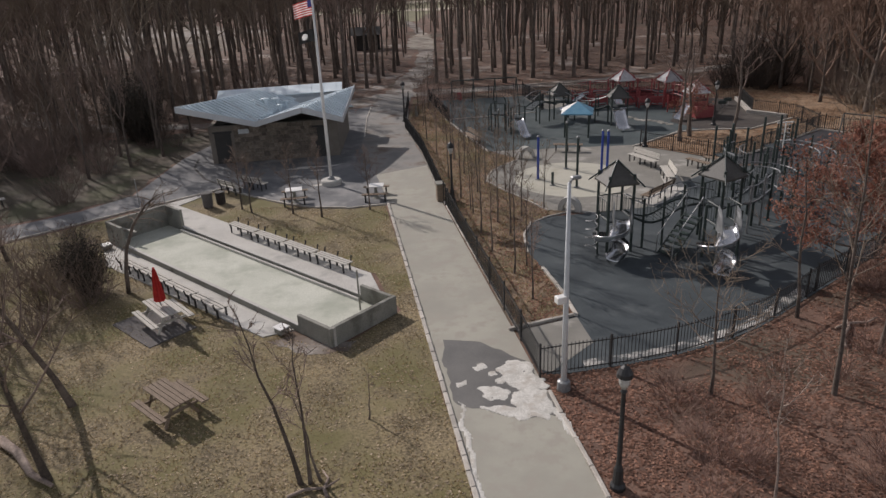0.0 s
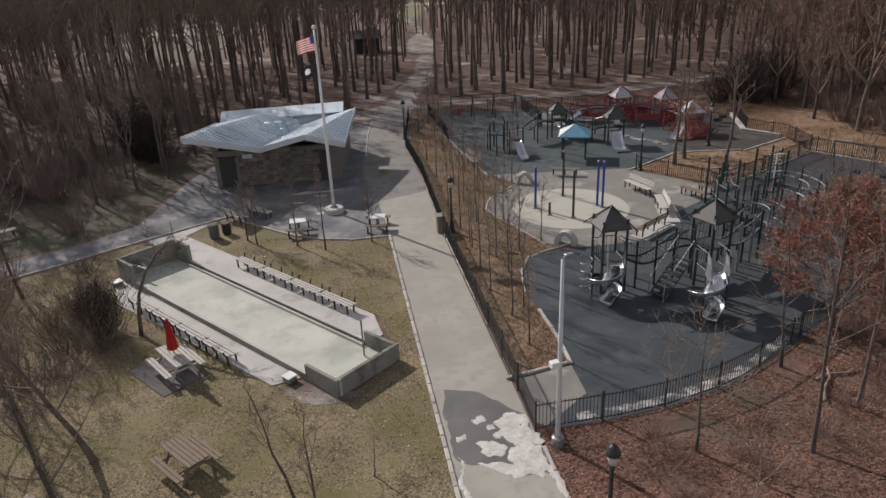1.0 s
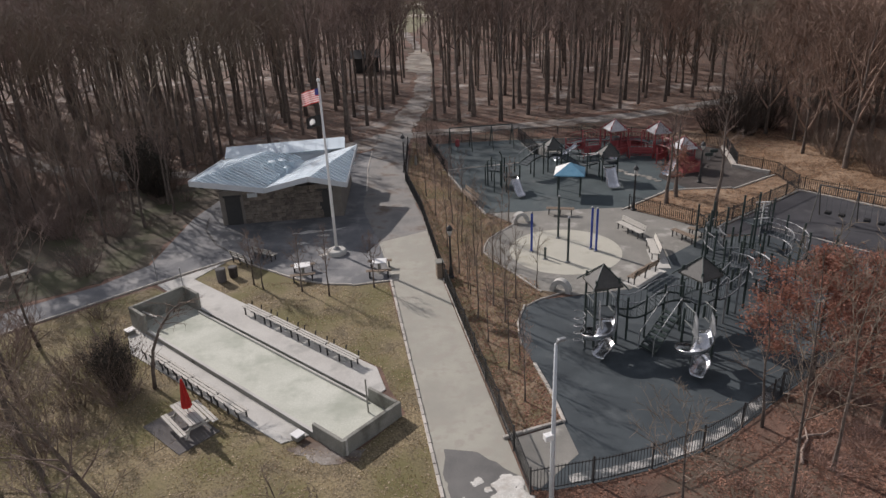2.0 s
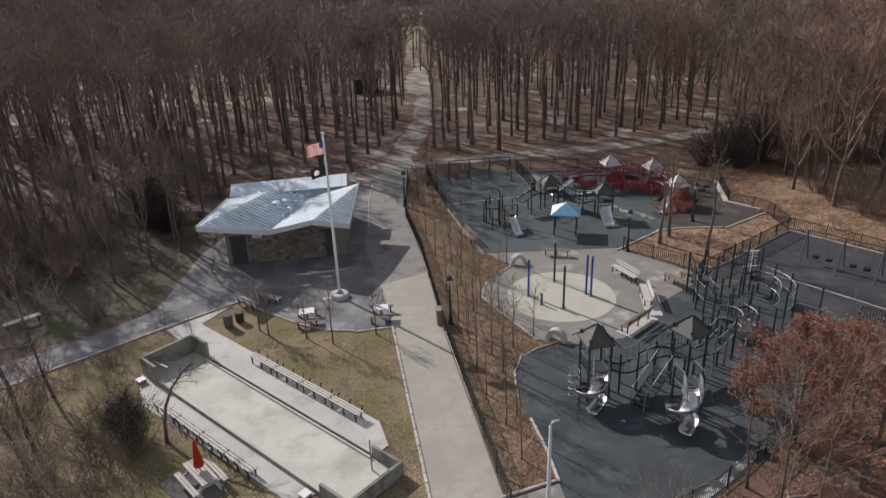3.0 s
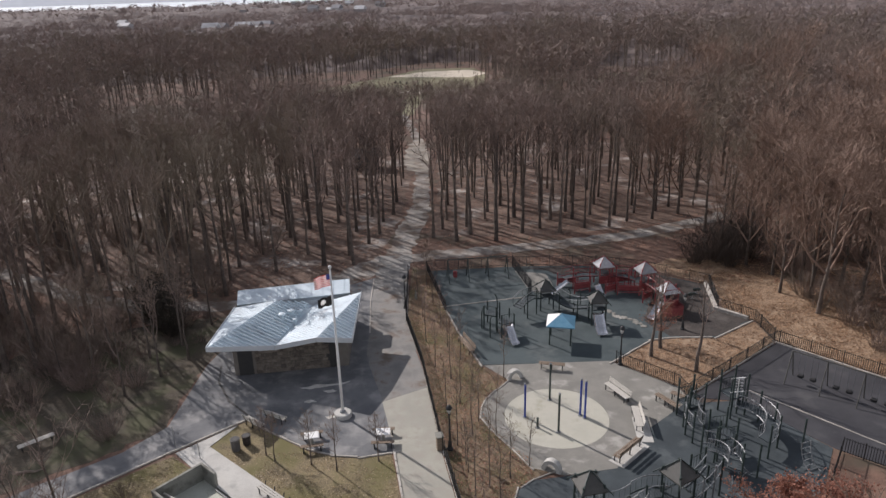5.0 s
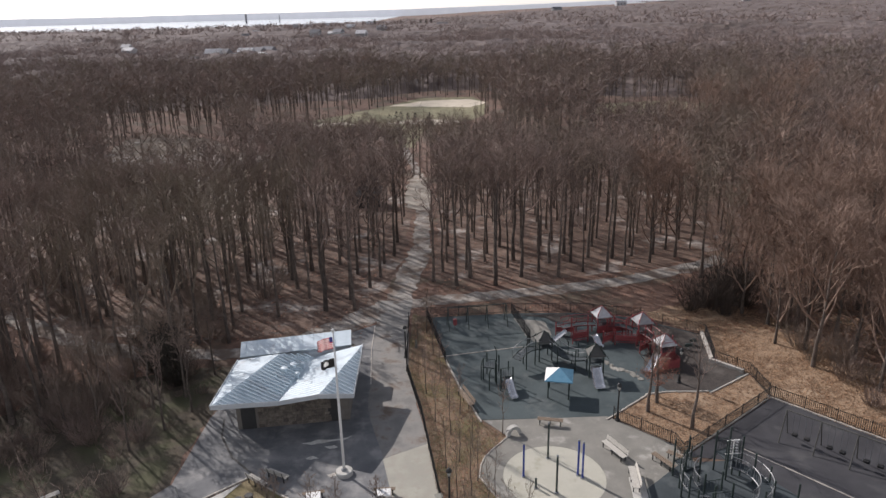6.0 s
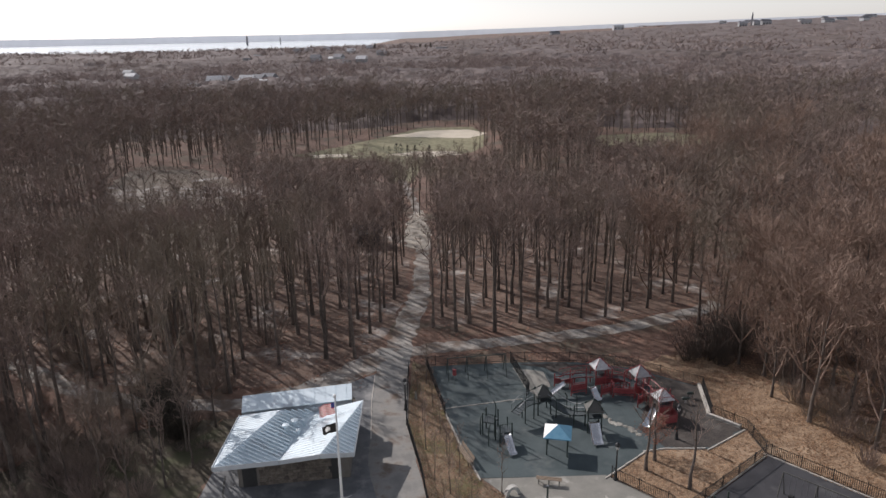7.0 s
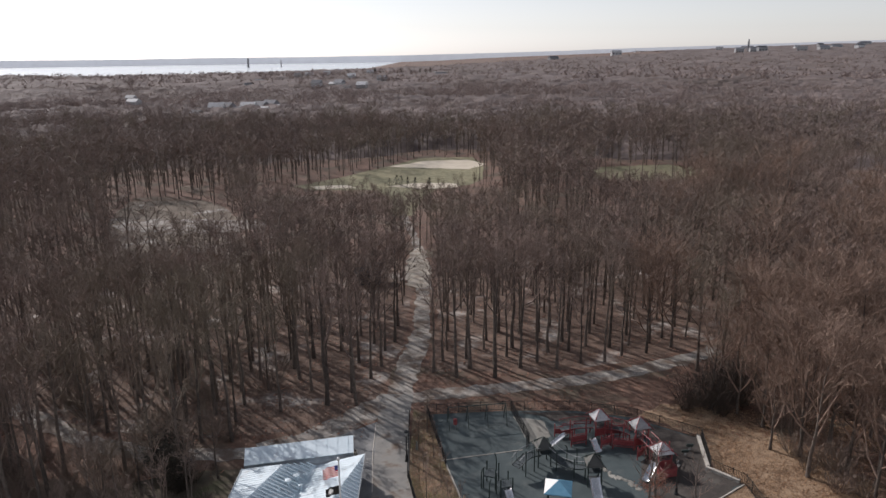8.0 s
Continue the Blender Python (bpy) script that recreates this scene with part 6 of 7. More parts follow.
# ---- swings ----
def swing_frame(x0, y0, x1, y1, h, bays, label, metal="grey", seat="tyre", seats=(0.32, 0.68)):
    t = empty("swing_set", pose(x0, y0, 0.02, 0, 0, math.degrees(math.atan2(y1 - y0, x1 - x0))), label, "swing set")
    ln = math.hypot(x1 - x0, y1 - y0)
    part("top_beam", tube(bmesh.new(), [(0, 0, h), (ln, 0, h)], 0.05, 8), M[metal], t)
    for i in range(bays + 1):
        for s in (-0.9, 0.9):
            part("leg", tube(bmesh.new(), [(ln * i / bays, 0, h), (ln * i / bays, s, 0)], 0.045, 8), M[metal], t)
    for i in range(bays):
        for k in seats:
            x = ln * (i + k) / bays
            sw = part("seat", box(bmesh.new(), (x, 0, 0.6), (0.42, 0.3, 0.26), bevel=0.06), M[seat], t, "black bucket seat" if seat == "tyre" else "red bucket seat")
            for s in (-0.2, 0.2):
                part("chain", tube(bmesh.new(), [(x + s, 0, h), (x + s * 0.9, 0, 0.7)], 0.012, 4, False), M["grey"], sw)
    return t


swing_frame(25.5, 44.2, 30.6, 39.2, 2.4, 3, "grey steel swing set with black seats", "roof_dark")
swing_frame(30.5, 39.0, 33.0, 36.6, 2.4, 1, "grey steel swing set with black seats", "roof_dark")
swing_frame(0.6, 64.6, 6.6, 65.4, 2.2, 3, "dark steel swing frame without seats in the small court", "green", "tyre", ())
t = empty("red_swing", pose(1.3, 64.0, 0.02), "red bucket swing seat on a short post", "swing")
part("seat", box(bmesh.new(), (0, 0, 0.9), (0.4, 0.3, 0.7), bevel=0.08), M["red"], t)
part("post", tube(bmesh.new(), [(0, 0, 0), (0, 0, 0.7)], 0.04, 6), M["grey"], t)

# spring toys and low things in the east yard
for x, y in ((23.2, 58.6), (24.0, 59.6)):
    t = empty("spring_toy", pose(x, y, 0.02), "dark spring rider on the play surface", "spring toy")
    part("spring", tube(bmesh.new(), [(0.1 * math.cos(k), 0.1 * math.sin(k), 0.02 * k) for k in range(20)], 0.02, 5), M["grey"], t)
    part("seat", box(bmesh.new(), (0, 0, 0.5), (0.7, 0.2, 0.3), bevel=0.06), M["green"], t)
rk = bmesh.new()
bmesh.ops.create_icosphere(rk, subdivisions=2, radius=0.5)
for v in rk.verts:
    v.co += v.co * noise.noise(v.co * 2.2) * 0.5
    v.co.z = max(v.co.z * 0.5, -0.05)
rme = mesh_of(rk, "boulder", M["ring"])
random.seed(8)
for i in range(14):
    k = i / 13
    x, y = 15.0 + 2.4 * k + random.uniform(-0.2, 0.2), 56.3 - 2.8 * k + random.uniform(-0.3, 0.3)
    ob = tagged(new("boulder", rme), "pale flat stone at the edge of the play surface", "stone", "edging stones")
    ob.matrix_world = pose(x, y, 0.03, 0, 0, random.uniform(0, 360)) @ Matrix.Diagonal((random.uniform(0.4, 0.9), random.uniform(0.3, 0.6), 0.25, 1))

# ---- hut in the woods ----
hut = empty("hut", pose(-12.4, 113.0, 0, 0, 0, 8), "small dark wooden hut among the trees", "hut")
part("wall", box(bmesh.new(), (0, 0, 1.2), (4.0, 3.0, 2.4)), M["dark"], hut)
bm = bmesh.new()
q = [(-2.4, -2.0, 2.3), (2.4, -2.0, 2.3), (2.4, 0, 3.4), (-2.4, 0, 3.4), (-2.4, 2.0, 2.3), (2.4, 2.0, 2.3)]
v = [bm.verts.new(p) for p in q]
for k in ((0, 1, 2, 3), (3, 2, 5, 4), (0, 3, 4), (1, 5, 2), (0, 4, 5, 1)):
    bm.faces.new([v[i] for i in k])
part("roof", bm, M["dark"], hut)

# ---- far houses, towers ----
random.seed(21)


def far_house(x, y, w, d, h, z, name="house"):
    t = empty(name, pose(x, y, z, 0, 0, random.uniform(-30, 30)), "distant pale house among the bare trees", "house", "far houses")
    part("wall", box(bmesh.new(), (0, 0, h / 2), (w, d, h)), M["house"], t)
    bm = bmesh.new()
    v = [bm.verts.new(p) for p in ((-w / 2 - 0.4, -d / 2 - 0.4, h), (w / 2 + 0.4, -d / 2 - 0.4, h), (w / 2 + 0.4, 0, h + d * 0.4), (-w / 2 - 0.4, 0, h + d * 0.4), (-w / 2 - 0.4, d / 2 + 0.4, h), (w / 2 + 0.4, d / 2 + 0.4, h))]
    for k in ((0, 1, 2, 3), (3, 2, 5, 4), (0, 3, 4), (1, 5, 2), (0, 4, 5, 1)):
        bm.faces.new([v[i] for i in k])
    part("roof", bm, M["house" if int(x + y) % 2 else "shingle"], t)
    for i in range(3):
        part("window", box(bmesh.new(), (-w / 3 + w / 3 * i, -d / 2 - 0.03, h * 0.6), (w * 0.12, 0.1, h * 0.28)), M["dark"], t)
    return t


# ---- single trees ----
def lone(seed, x, y, a, label, tilt=(0, 0), s=1.0, **kw):
    d = dict(start=0.35, limbs=10, reach=1.6, subs=4, twigs=4, rise=48, fine=0.008)
    d.update(kw)
    return plant(tree_meshes(seed, **d), x, y, s, a, label, tilt=tilt)


lone(201, -11.7, 18.1, 30, "leaning bare tree on the lawn", (6, -14), height=7.5, r0=0.12, reach=3.2, start=0.3, limbs=18, subs=5, twigs=8, fine=0.009)
lone(202, -10.6, 14.6, 80, "bare tree at the lawn's edge", (3, -8), height=6.5, r0=0.11, reach=2.6)
lone(203, -3.7, 14.2, 0, "many-stemmed bare sapling on the lawn", (2, -9), height=5.2, r0=0.07, reach=1.3, start=0.5, limbs=7)
lone(204, -3.45, 14.2, 120, "bare sapling with a crooked stem", (0, 3), height=4.4, r0=0.06, reach=1.2, start=0.5, limbs=7)
lone(205, -3.2, 14.3, 200, "thin bare sapling on the lawn", (0, 8), height=3.0, r0=0.045, reach=0.9, start=0.5, limbs=6)
lone(206, -2.2, 16.9, 0, "tiny bare sapling on the lawn", (0, 6), height=1.7, r0=0.03, reach=0.5, start=0.4, limbs=5, subs=2, twigs=2)
lone(207, -15.6, 20.6, 15, "bare tree at the lawn's edge", (2, -6), height=9.0, r0=0.09, reach=3.2, limbs=12, fine=0.012)
lone(210, -21.0, 30.4, 15, "bare tree beside the park road", (0, -3), height=9.0, r0=0.09, reach=3.2, limbs=12, fine=0.012)
lone(211, -19.4, 25.6, 15, "bare tree beside the park road", (0, -3), height=8.0, r0=0.085, reach=3.0, limbs=12, fine=0.012)
lone(208, -17.5, 22.5, 60, "bare tree at the lawn's edge", (0, -5), height=7.0, r0=0.12, reach=2.8, limbs=12, fine=0.012)
lone(209, -20.5, 27.0, 10, "bare tree beside the park road", (0, -4), height=6.5, r0=0.11, reach=2.6, limbs=12, fine=0.012)
for i, (x, y, h) in enumerate(((-17.4, 18.4, 9.0), (-20.2, 23.6, 10.0), (-21.6, 20.2, 11.0), (-19.6, 17.0, 9.5), (-23.2, 23.0, 11.0), (-16.2, 16.2, 8.5))):
    lone(280 + i, x, y, 50 * i, "bare tree in the thicket beside the lawn", (0, -3), height=h, r0=0.13, reach=3.0, limbs=12, subs=4, twigs=4, fine=0.011)
# the curved tree at the court
t = empty("tree", pose(-13.4, 26.3, 0.0), "small bare tree with a curved trunk beside the court", "tree")
curve = [Vector((0, 0, -0.05)), Vector((0.05, 0.1, 0.9)), Vector((0.22, 0.2, 1.9)), Vector((0.65, 0.35, 2.9)), Vector((1.25, 0.5, 3.7)), Vector((1.8, 0.6, 4.1))]
part("trunk", tube(bmesh.new(), curve, [0.1, 0.09, 0.075, 0.06, 0.045, 0.03], 8), M["bark"], t, smooth=True)
rng = random.Random(5)
twl = []
for i in range(16):
    p = curve[3].lerp(curve[5], rng.random())
    d = Vector((rng.uniform(-0.6, 1), rng.uniform(-0.8, 0.8), rng.uniform(-0.2, 0.9))).normalized()
    q = p + d * rng.uniform(0.6, 1.4)
    twl.append(([p, p.lerp(q, 0.5) + Vector((0, 0, 0.08)), q], [0.025, 0.016, 0.006], 4, False))
    for _ in range(5):
        a = p.lerp(q, rng.uniform(0.3, 1))
        twl.append(([a, a + (d + Vector((rng.uniform(-1, 1), rng.uniform(-1, 1), rng.uniform(-0.5, 1)))).normalized() * 0.5], [0.01, 0.004], 3, False))
part("crown", lines_mesh(twl, "crown", M["twig"]), None, t)

# lawn and plaza saplings
for i, (x, y, h) in enumerate(((-11.4, 36.8, 3.4), (-10.7, 36.2, 3.2), (-8.3, 35.7, 3.8), (-6.6, 35.0, 4.2), (-4.1, 35.9, 3.4))):
    lone(220 + i, x, y, 70 * i, "young bare street tree planted in the lawn", height=h, r0=0.05, reach=1.1, start=0.35, limbs=14, rise=55, subs=5, twigs=7, fine=0.006)
SAPLINGS = [tree_meshes(240 + i, height=4.2 + 0.4 * i, r0=0.045, start=0.35, limbs=13, reach=1.2, subs=4, twigs=6, rise=60, fine=0.006) for i in range(4)]
random.seed(31)
STRIP_TREES = [(2.2, 29.4), (3.0, 26.9), (3.5, 24.4), (5.3, 35.0), (1.4, 35.3), (0.9, 37.3), (1.5, 34.6), (2.4, 39.9), (3.5, 38.3), (4.0, 33.9), (3.2, 31.3), (3.6, 27.6), (2.2, 43.8), (1.8, 31.8), (2.7, 33.2),
               (0.2, 41.4), (1.2, 42.2), (0.6, 45.6), (-0.6, 47.4), (1.4, 48.4), (0.4, 50.6), (-1.4, 51.6), (-0.2, 54), (-1.8, 56.4), (-0.9, 58.8), (-2.4, 61), (-1.6, 63.5), (4.6, 45.6), (2.9, 36.6), (1.9, 38.4)]
for x, y in STRIP_TREES:
    plant(random.choice(SAPLINGS), x, y, random.uniform(0.75, 1.1), random.uniform(0, 360), "thin bare sapling in the planting strip", group="strip saplings")

# right foreground and the leafy bed
lone(260, 8.1, 17.6, 0, "small bare tree outside the playground fence", height=4.6, r0=0.055, reach=2.2, start=0.3, limbs=15, rise=24, subs=5, twigs=5)
lone(261, 11.7, 17.4, 40, "bare tree with a leaning trunk among dry leaves", (-4, 7), height=9.5, r0=0.07, reach=2.8, start=0.3, limbs=16, subs=5, twigs=5, fine=0.009)
lone(262, 8.1, 13.1, 90, "thin pale sapling among dry leaves", (0, 10), height=4.2, r0=0.035, reach=1.2, start=0.3, limbs=6, bark="bark_pale", twig="bark_pale")
lone(263, 14.3, 19.6, 200, "bare tree among dry leaves", (-3, 5), height=9.0, r0=0.075, reach=3.0, limbs=15, subs=5, twigs=5, fine=0.009)
lone(264, 12.8, 22.2, 150, "bare tree beside the curved fence", (0, 4), height=6.0, r0=0.07, reach=1.6)
lone(265, 17.5, 22.0, 20, "bare tree beside the curved fence", (0, 3), height=8.5, r0=0.12, reach=2.8, limbs=12, fine=0.012)
for i, (x, y, h) in enumerate(((16.5, 48.2, 7.0), (19.2, 45.7, 8.0), (17.6, 49.5, 6.5))):
    lone(270 + i, x, y, 50 * i, "slender bare tree in the leafy bed", (0, 2 * i), height=h, r0=0.14, reach=1.9, start=0.45, limbs=11, fine=0.01)
plant(WIDE[2], 33.1, 54.9, 1.05, 30, "broad grey bare tree at the edge of the woods")
plant(WIDE[1], 36.5, 50.5, 1.0, 130, "broad grey bare tree at the edge of the woods")
plant(WIDE[0], 31.5, 66.5, 0.9, 130, "broad grey bare tree at the edge of the woods")
for x, y, s in ((40.5, 46.0, 0.9), (44, 40, 1.0), (38, 57, 1.0), (35, 62, 0.95), (42, 52, 1.1), (46, 47, 1.0), (30.5, 71, 0.8), (31.8, 59.5, 0.75), (34.2, 58.4, 0.85), (38.5, 53.5, 1.0), (33.0, 63.8, 0.9)):
    plant(random.choice(WIDE), x, y, s, random.uniform(0, 360), "broad grey bare tree at the edge of the woods", group="trees of the woods")


def leaf_cloud(rng, lines, per, size, spread):
    """Small folded leaves round the ends of twigs."""
    vs, fs = [], []
    for pts, rad, sides, trunk in lines:
        if sides > 3:
            continue
        for _ in range(per):
            c = pts[0].lerp(pts[-1], rng.uniform(0.2, 1.1)) + Vector((rng.gauss(0, spread), rng.gauss(0, spread), rng.gauss(0, spread)))
            a = Vector((rng.uniform(-1, 1), rng.uniform(-1, 1), rng.uniform(-1, 0.6))).normalized()
            b = a.orthogonal().normalized()
            s = size * rng.uniform(0.6, 1.3)
            i = len(vs)
            vs.extend((c - a * s, c + b * s * 0.5, c + a * s, c - b * s * 0.5 + Vector((0, 0, s * 0.3))))
            fs.append((i, i + 1, i + 2))
            fs.append((i, i + 2, i + 3))
    me = bpy.data.meshes.new("leaves")
    me.from_pydata(vs, [], fs)
    me.materials.append(M["red_leaf"])
    return me


def leafy_tree(seed, x, y, h, reach, per, size, label, a=0, **kw):
    rng = random.Random(seed)
    d = dict(height=h, r0=h * 0.02, start=0.18, limbs=18, reach=reach, subs=5, twigs=4, rise=34, fine=0.008)
    d.update(kw)
    lines = limb_lines(rng, **d)
    t = empty("tree", pose(x, y, -0.03, 0, 0, a), label, "tree")
    part("trunk", lines_mesh([q for q in lines if q[3]], "trunk", M["bark"]), None, t)
    crown = part("crown", lines_mesh([q for q in lines if not q[3]], "crown", M["bark"]), None, t)
    part("leaves", leaf_cloud(rng, lines, per, size, 0.16), None, crown, "dry russet leaves still on the twigs")


leafy_tree(301, 16.1, 25.0, 5.5, 3.2, 20, 0.07, "young oak holding its russet dry leaves", start=0.12, limbs=24, rise=24)
leafy_tree(302, 17.8, 50.6, 3.2, 1.5, 5, 0.06, "small reddish tree beside the play yard", limbs=11)
leafy_tree(303, 18.8, 25.6, 5.0, 2.8, 13, 0.07, "young oak holding its russet dry leaves", limbs=18, start=0.14, rise=26)


random.seed(63)
n = 0
while n < 22:
    x, y = random.uniform(38, 92), random.uniform(64, 150)
    if x > 0.68 * y + 6 or x < 34 + (y - 64) * 0.12 or near_line(x, y, EAST_TRAIL) < 4 or near_line(x, y, FAR_TRAIL) < 8:
        continue
    plant(random.choice(WIDE), x, y, random.uniform(1.1, 1.4), random.uniform(0, 360), "broad bare tree crowning above the woods", group="trees of the woods")
    n += 1

# ---- shrubs ----
def shrub_mesh(seed, h, r, n, mat_name, leaf=0, thick=1.0):
    rng = random.Random(seed)
    lines = []
    for i in range(n):
        a, k = rng.uniform(0, 6.28), rng.random() ** 0.6
        p = Vector((math.cos(a), math.sin(a), 0)) * r * 0.35 * k
        d = Vector((math.cos(a) * k * r / h, math.sin(a) * k * r / h, 1)).normalized()
        ln = h * rng.uniform(0.5, 1.05)
        mid = p + d * ln * 0.5 + Vector((rng.uniform(-1, 1), rng.uniform(-1, 1), 0)) * 0.1 * h
        q = p + d * ln + Vector((rng.uniform(-1, 1), rng.uniform(-1, 1), 0)) * 0.12 * h
        lines.append(([p, mid, q], [0.014 * thick, 0.01 * thick, 0.005 * thick], 2 if n > 40 else 3, False))
        for _ in range(5):
            w = mid.lerp(q, rng.random()) if rng.random() < 0.7 else p.lerp(mid, rng.random())
            e = w + (d + Vector((rng.uniform(-1, 1), rng.uniform(-1, 1), rng.uniform(-0.4, 0.8)))).normalized() * h * rng.uniform(0.15, 0.32)
            lines.append(([w, e], [0.011 * thick, 0.004 * thick], 2, False))
    me = lines_mesh(lines, "brushwood", M[mat_name])
    if not leaf:
        return me, None
    vs, fs = [], []
    for pts, rad, sides, trunk in lines:
        for _ in range(leaf):
            c = pts[0].lerp(pts[-1], rng.uniform(0.3, 1.1)) + Vector((rng.gauss(0, 0.1), rng.gauss(0, 0.1), rng.gauss(0, 0.1)))
            a = Vector((rng.uniform(-1, 1), rng.uniform(-1, 1), rng.uniform(-1, 1))).normalized()
            b = a.orthogonal() * 0.035
            i = len(vs)
            vs.extend((c - a * 0.07, c + b, c + a * 0.07, c - b))
            fs.append((i, i + 1, i + 2, i + 3))
    lm = bpy.data.meshes.new("foliage")
    lm.from_pydata(vs, [], fs)
    lm.materials.append(M["evergreen"])
    return me, lm


def set_shrub(meshes, x, y, s, a, label, category="shrub", group=""):
    t = empty("shrub", pose(x, y, -0.03, 0, 0, a) @ Matrix.Diagonal((s, s, s, 1)), label, category, group)
    part("brushwood", meshes[0], None, t)
    if meshes[1]:
        part("foliage", meshes[1], None, t, "dark evergreen foliage")
    return t


DENSE = shrub_mesh(401, 4.0, 1.45, 150, "dark_bark", 3)
LIGHT = shrub_mesh(403, 3.2, 2.4, 90, "twig", 0)
for x, y, s in ((-28.4, 48.6, 0.9), (-30.6, 47.4, 1.0), (-32.8, 50.4, 1.2), (-27.0, 51.2, 0.9), (-30.0, 53.0, 1.1), (-34.6, 54.6, 1.3), (-36.4, 49.6, 1.3), (-26.4, 57.4, 1.0), (-39.0, 53.6, 1.4), (-37.0, 45.6, 1.1), (-33.2, 44.6, 0.8),
                (-29.0, 56.6, 1.2), (-41.5, 58.0, 1.4), (-33.0, 57.6, 1.2), (-21.6, 28.6, 0.8), (-18.4, 23.6, 0.8), (-22.6, 25.0, 0.9)):
    set_shrub(LIGHT, x, y, s, x * 40, "brown bare undergrowth at the edge of the woods", group="undergrowth")
rng = random.Random(58)
n = 0
while n < 24:
    x, y = rng.uniform(-42, -21), rng.uniform(36, 56)
    if inside(x, y, PLAZA) or y < 37 - 0.9 * (x + 24) * 0.6 or near_line(x, y, WEST_TRAIL) < 2 or math.hypot(x + 27, y - 38.4) < 3.5:
        continue
    set_shrub(LIGHT, x, y, rng.uniform(0.5, 0.95), x * 40, "brown bare undergrowth beside the park road", group="undergrowth")
    n += 1
for _ in range(26):
    x, y = rng.uniform(-52, -20), rng.uniform(60, 84)
    if forest_free(x, y):
        set_shrub(LIGHT, x, y, rng.uniform(0.9, 1.6), x * 40, "brown bare undergrowth among the trees", group="undergrowth")
THICKET = shrub_mesh(402, 3.4, 2.2, 170, "dark_bark", 0)
THICKET_EDGE = shrub_mesh(404, 3.0, 2.3, 130, "twig", 0)
for x, y, s in ((-15.6, 26.4, 0.95), (-14.6, 25.4, 0.75), (-16.4, 25.2, 0.8)):
    set_shrub(LIGHT, x, y, s, x * 40, "loose brown bare shrub beside the court", group="undergrowth")
for x, y, s in ((-14.9, 26.2, 0.6), (-15.6, 26.9, 0.55), (-24.8, 55.3, 1.25), (-23.6, 54.0, 0.9)):
    set_shrub(DENSE, x, y, s, x * 40, "dark dense evergreen shrub", group="dense shrubs")
for x, y, s in ((28.6, 68.2, 1.4), (26.6, 67.6, 0.9), (30.6, 69.2, 1.5), (32.4, 68.4, 1.2), (29.6, 66.4, 0.8), (33.6, 58.6, 0.9), (34.8, 52.6, 0.8), (36.4, 55.6, 1.2), (35.0, 63.5, 1.2), (39.0, 49.6, 1.1), (41.5, 45.0, 1.1)):
    set_shrub(THICKET if y > 64 else THICKET_EDGE, x, y, s, x * 40, "brown bare thicket at the edge of the woods", group="thickets")
BRUSH = [shrub_mesh(410 + i, 1.3 + 0.5 * i, 1.1, 34, "twig") for i in range(3)]
RED_BRUSH = [shrub_mesh(420 + i, 0.8 + 0.4 * i, 1.5, 56, "red_twig", 0, 0.55) for i in range(3)]
random.seed(41)
n = 0
while n < 112:
    x, y = random.uniform(6, 26), random.uniform(9, 30)
    if inside(x, y, RUBBER) or near_line(x, y, S_FENCE) < 1.0 or x < right_edge(y) + 2.6 or (y > 22 and x < 16) or (y > 26 and x < 21):
        continue
    set_shrub(random.choice(RED_BRUSH), x, y, random.uniform(0.5, 1.1), random.uniform(0, 360), "low russet brush among dry leaves", group="brush")
    n += 1
n = 0
while n < 34:
    x, y = random.uniform(-34, -15.5), random.uniform(15, 36)
    if inside(x, y, PLAZA) or x > -17 + (y - 26) * 0.1 and y > 26 or y > 36 + (x + 20) * 0.9:
        continue
    set_shrub(random.choice(BRUSH), x, y, random.uniform(0.6, 1.3), random.uniform(0, 360), "low bare brush beside the park road", group="brush")
    n += 1
n = 0
while n < 100:
    x, y = random.choice(((random.uniform(-40, -20), random.uniform(40, 64)), (random.uniform(28, 46), random.uniform(42, 74))))
    if inside(x, y, PLAZA) or inside(x, y, SWING_YARD) or near_line(x, y, WEST_TRAIL) < 1.8 or near_line(x, y, EAST_TRAIL) < 2 or (x > 0 and x < 32 + abs(y - 60) * 0.2):
        continue
    set_shrub(random.choice(BRUSH), x, y, random.uniform(0.4, 0.9) if x < 0 else random.uniform(0.8, 1.9), random.uniform(0, 360), "low bare brush at the edge of the woods", group="brush")
    n += 1

# fallen branches and a log
for x, y, a, ln, r in ((-11.6, 15.2, -40, 3.4, 0.14), (-3.3, 13.9, 20, 1.4, 0.05), (-3.0, 14.1, 100, 1.0, 0.05), (14.6, 21.5, 15, 1.8, 0.06), (13.9, 20.9, 60, 2.2, 0.07), (-26, 35.6, 10, 1.6, 0.09)):
    solid("fallen_branch", tube(bmesh.new(), [pose(x, y, r, 0, 0, a) @ Vector(p) for p in ((-ln / 2, 0, 0), (-ln / 6, 0.08, 0.03), (ln / 5, -0.05, 0.02), (ln / 2, 0.1, 0.06))], [r, r * 0.9, r * 0.7, r * 0.4], 7), M["bark_pale"], "pale fallen branch lying on the ground", "branch", smooth=True)


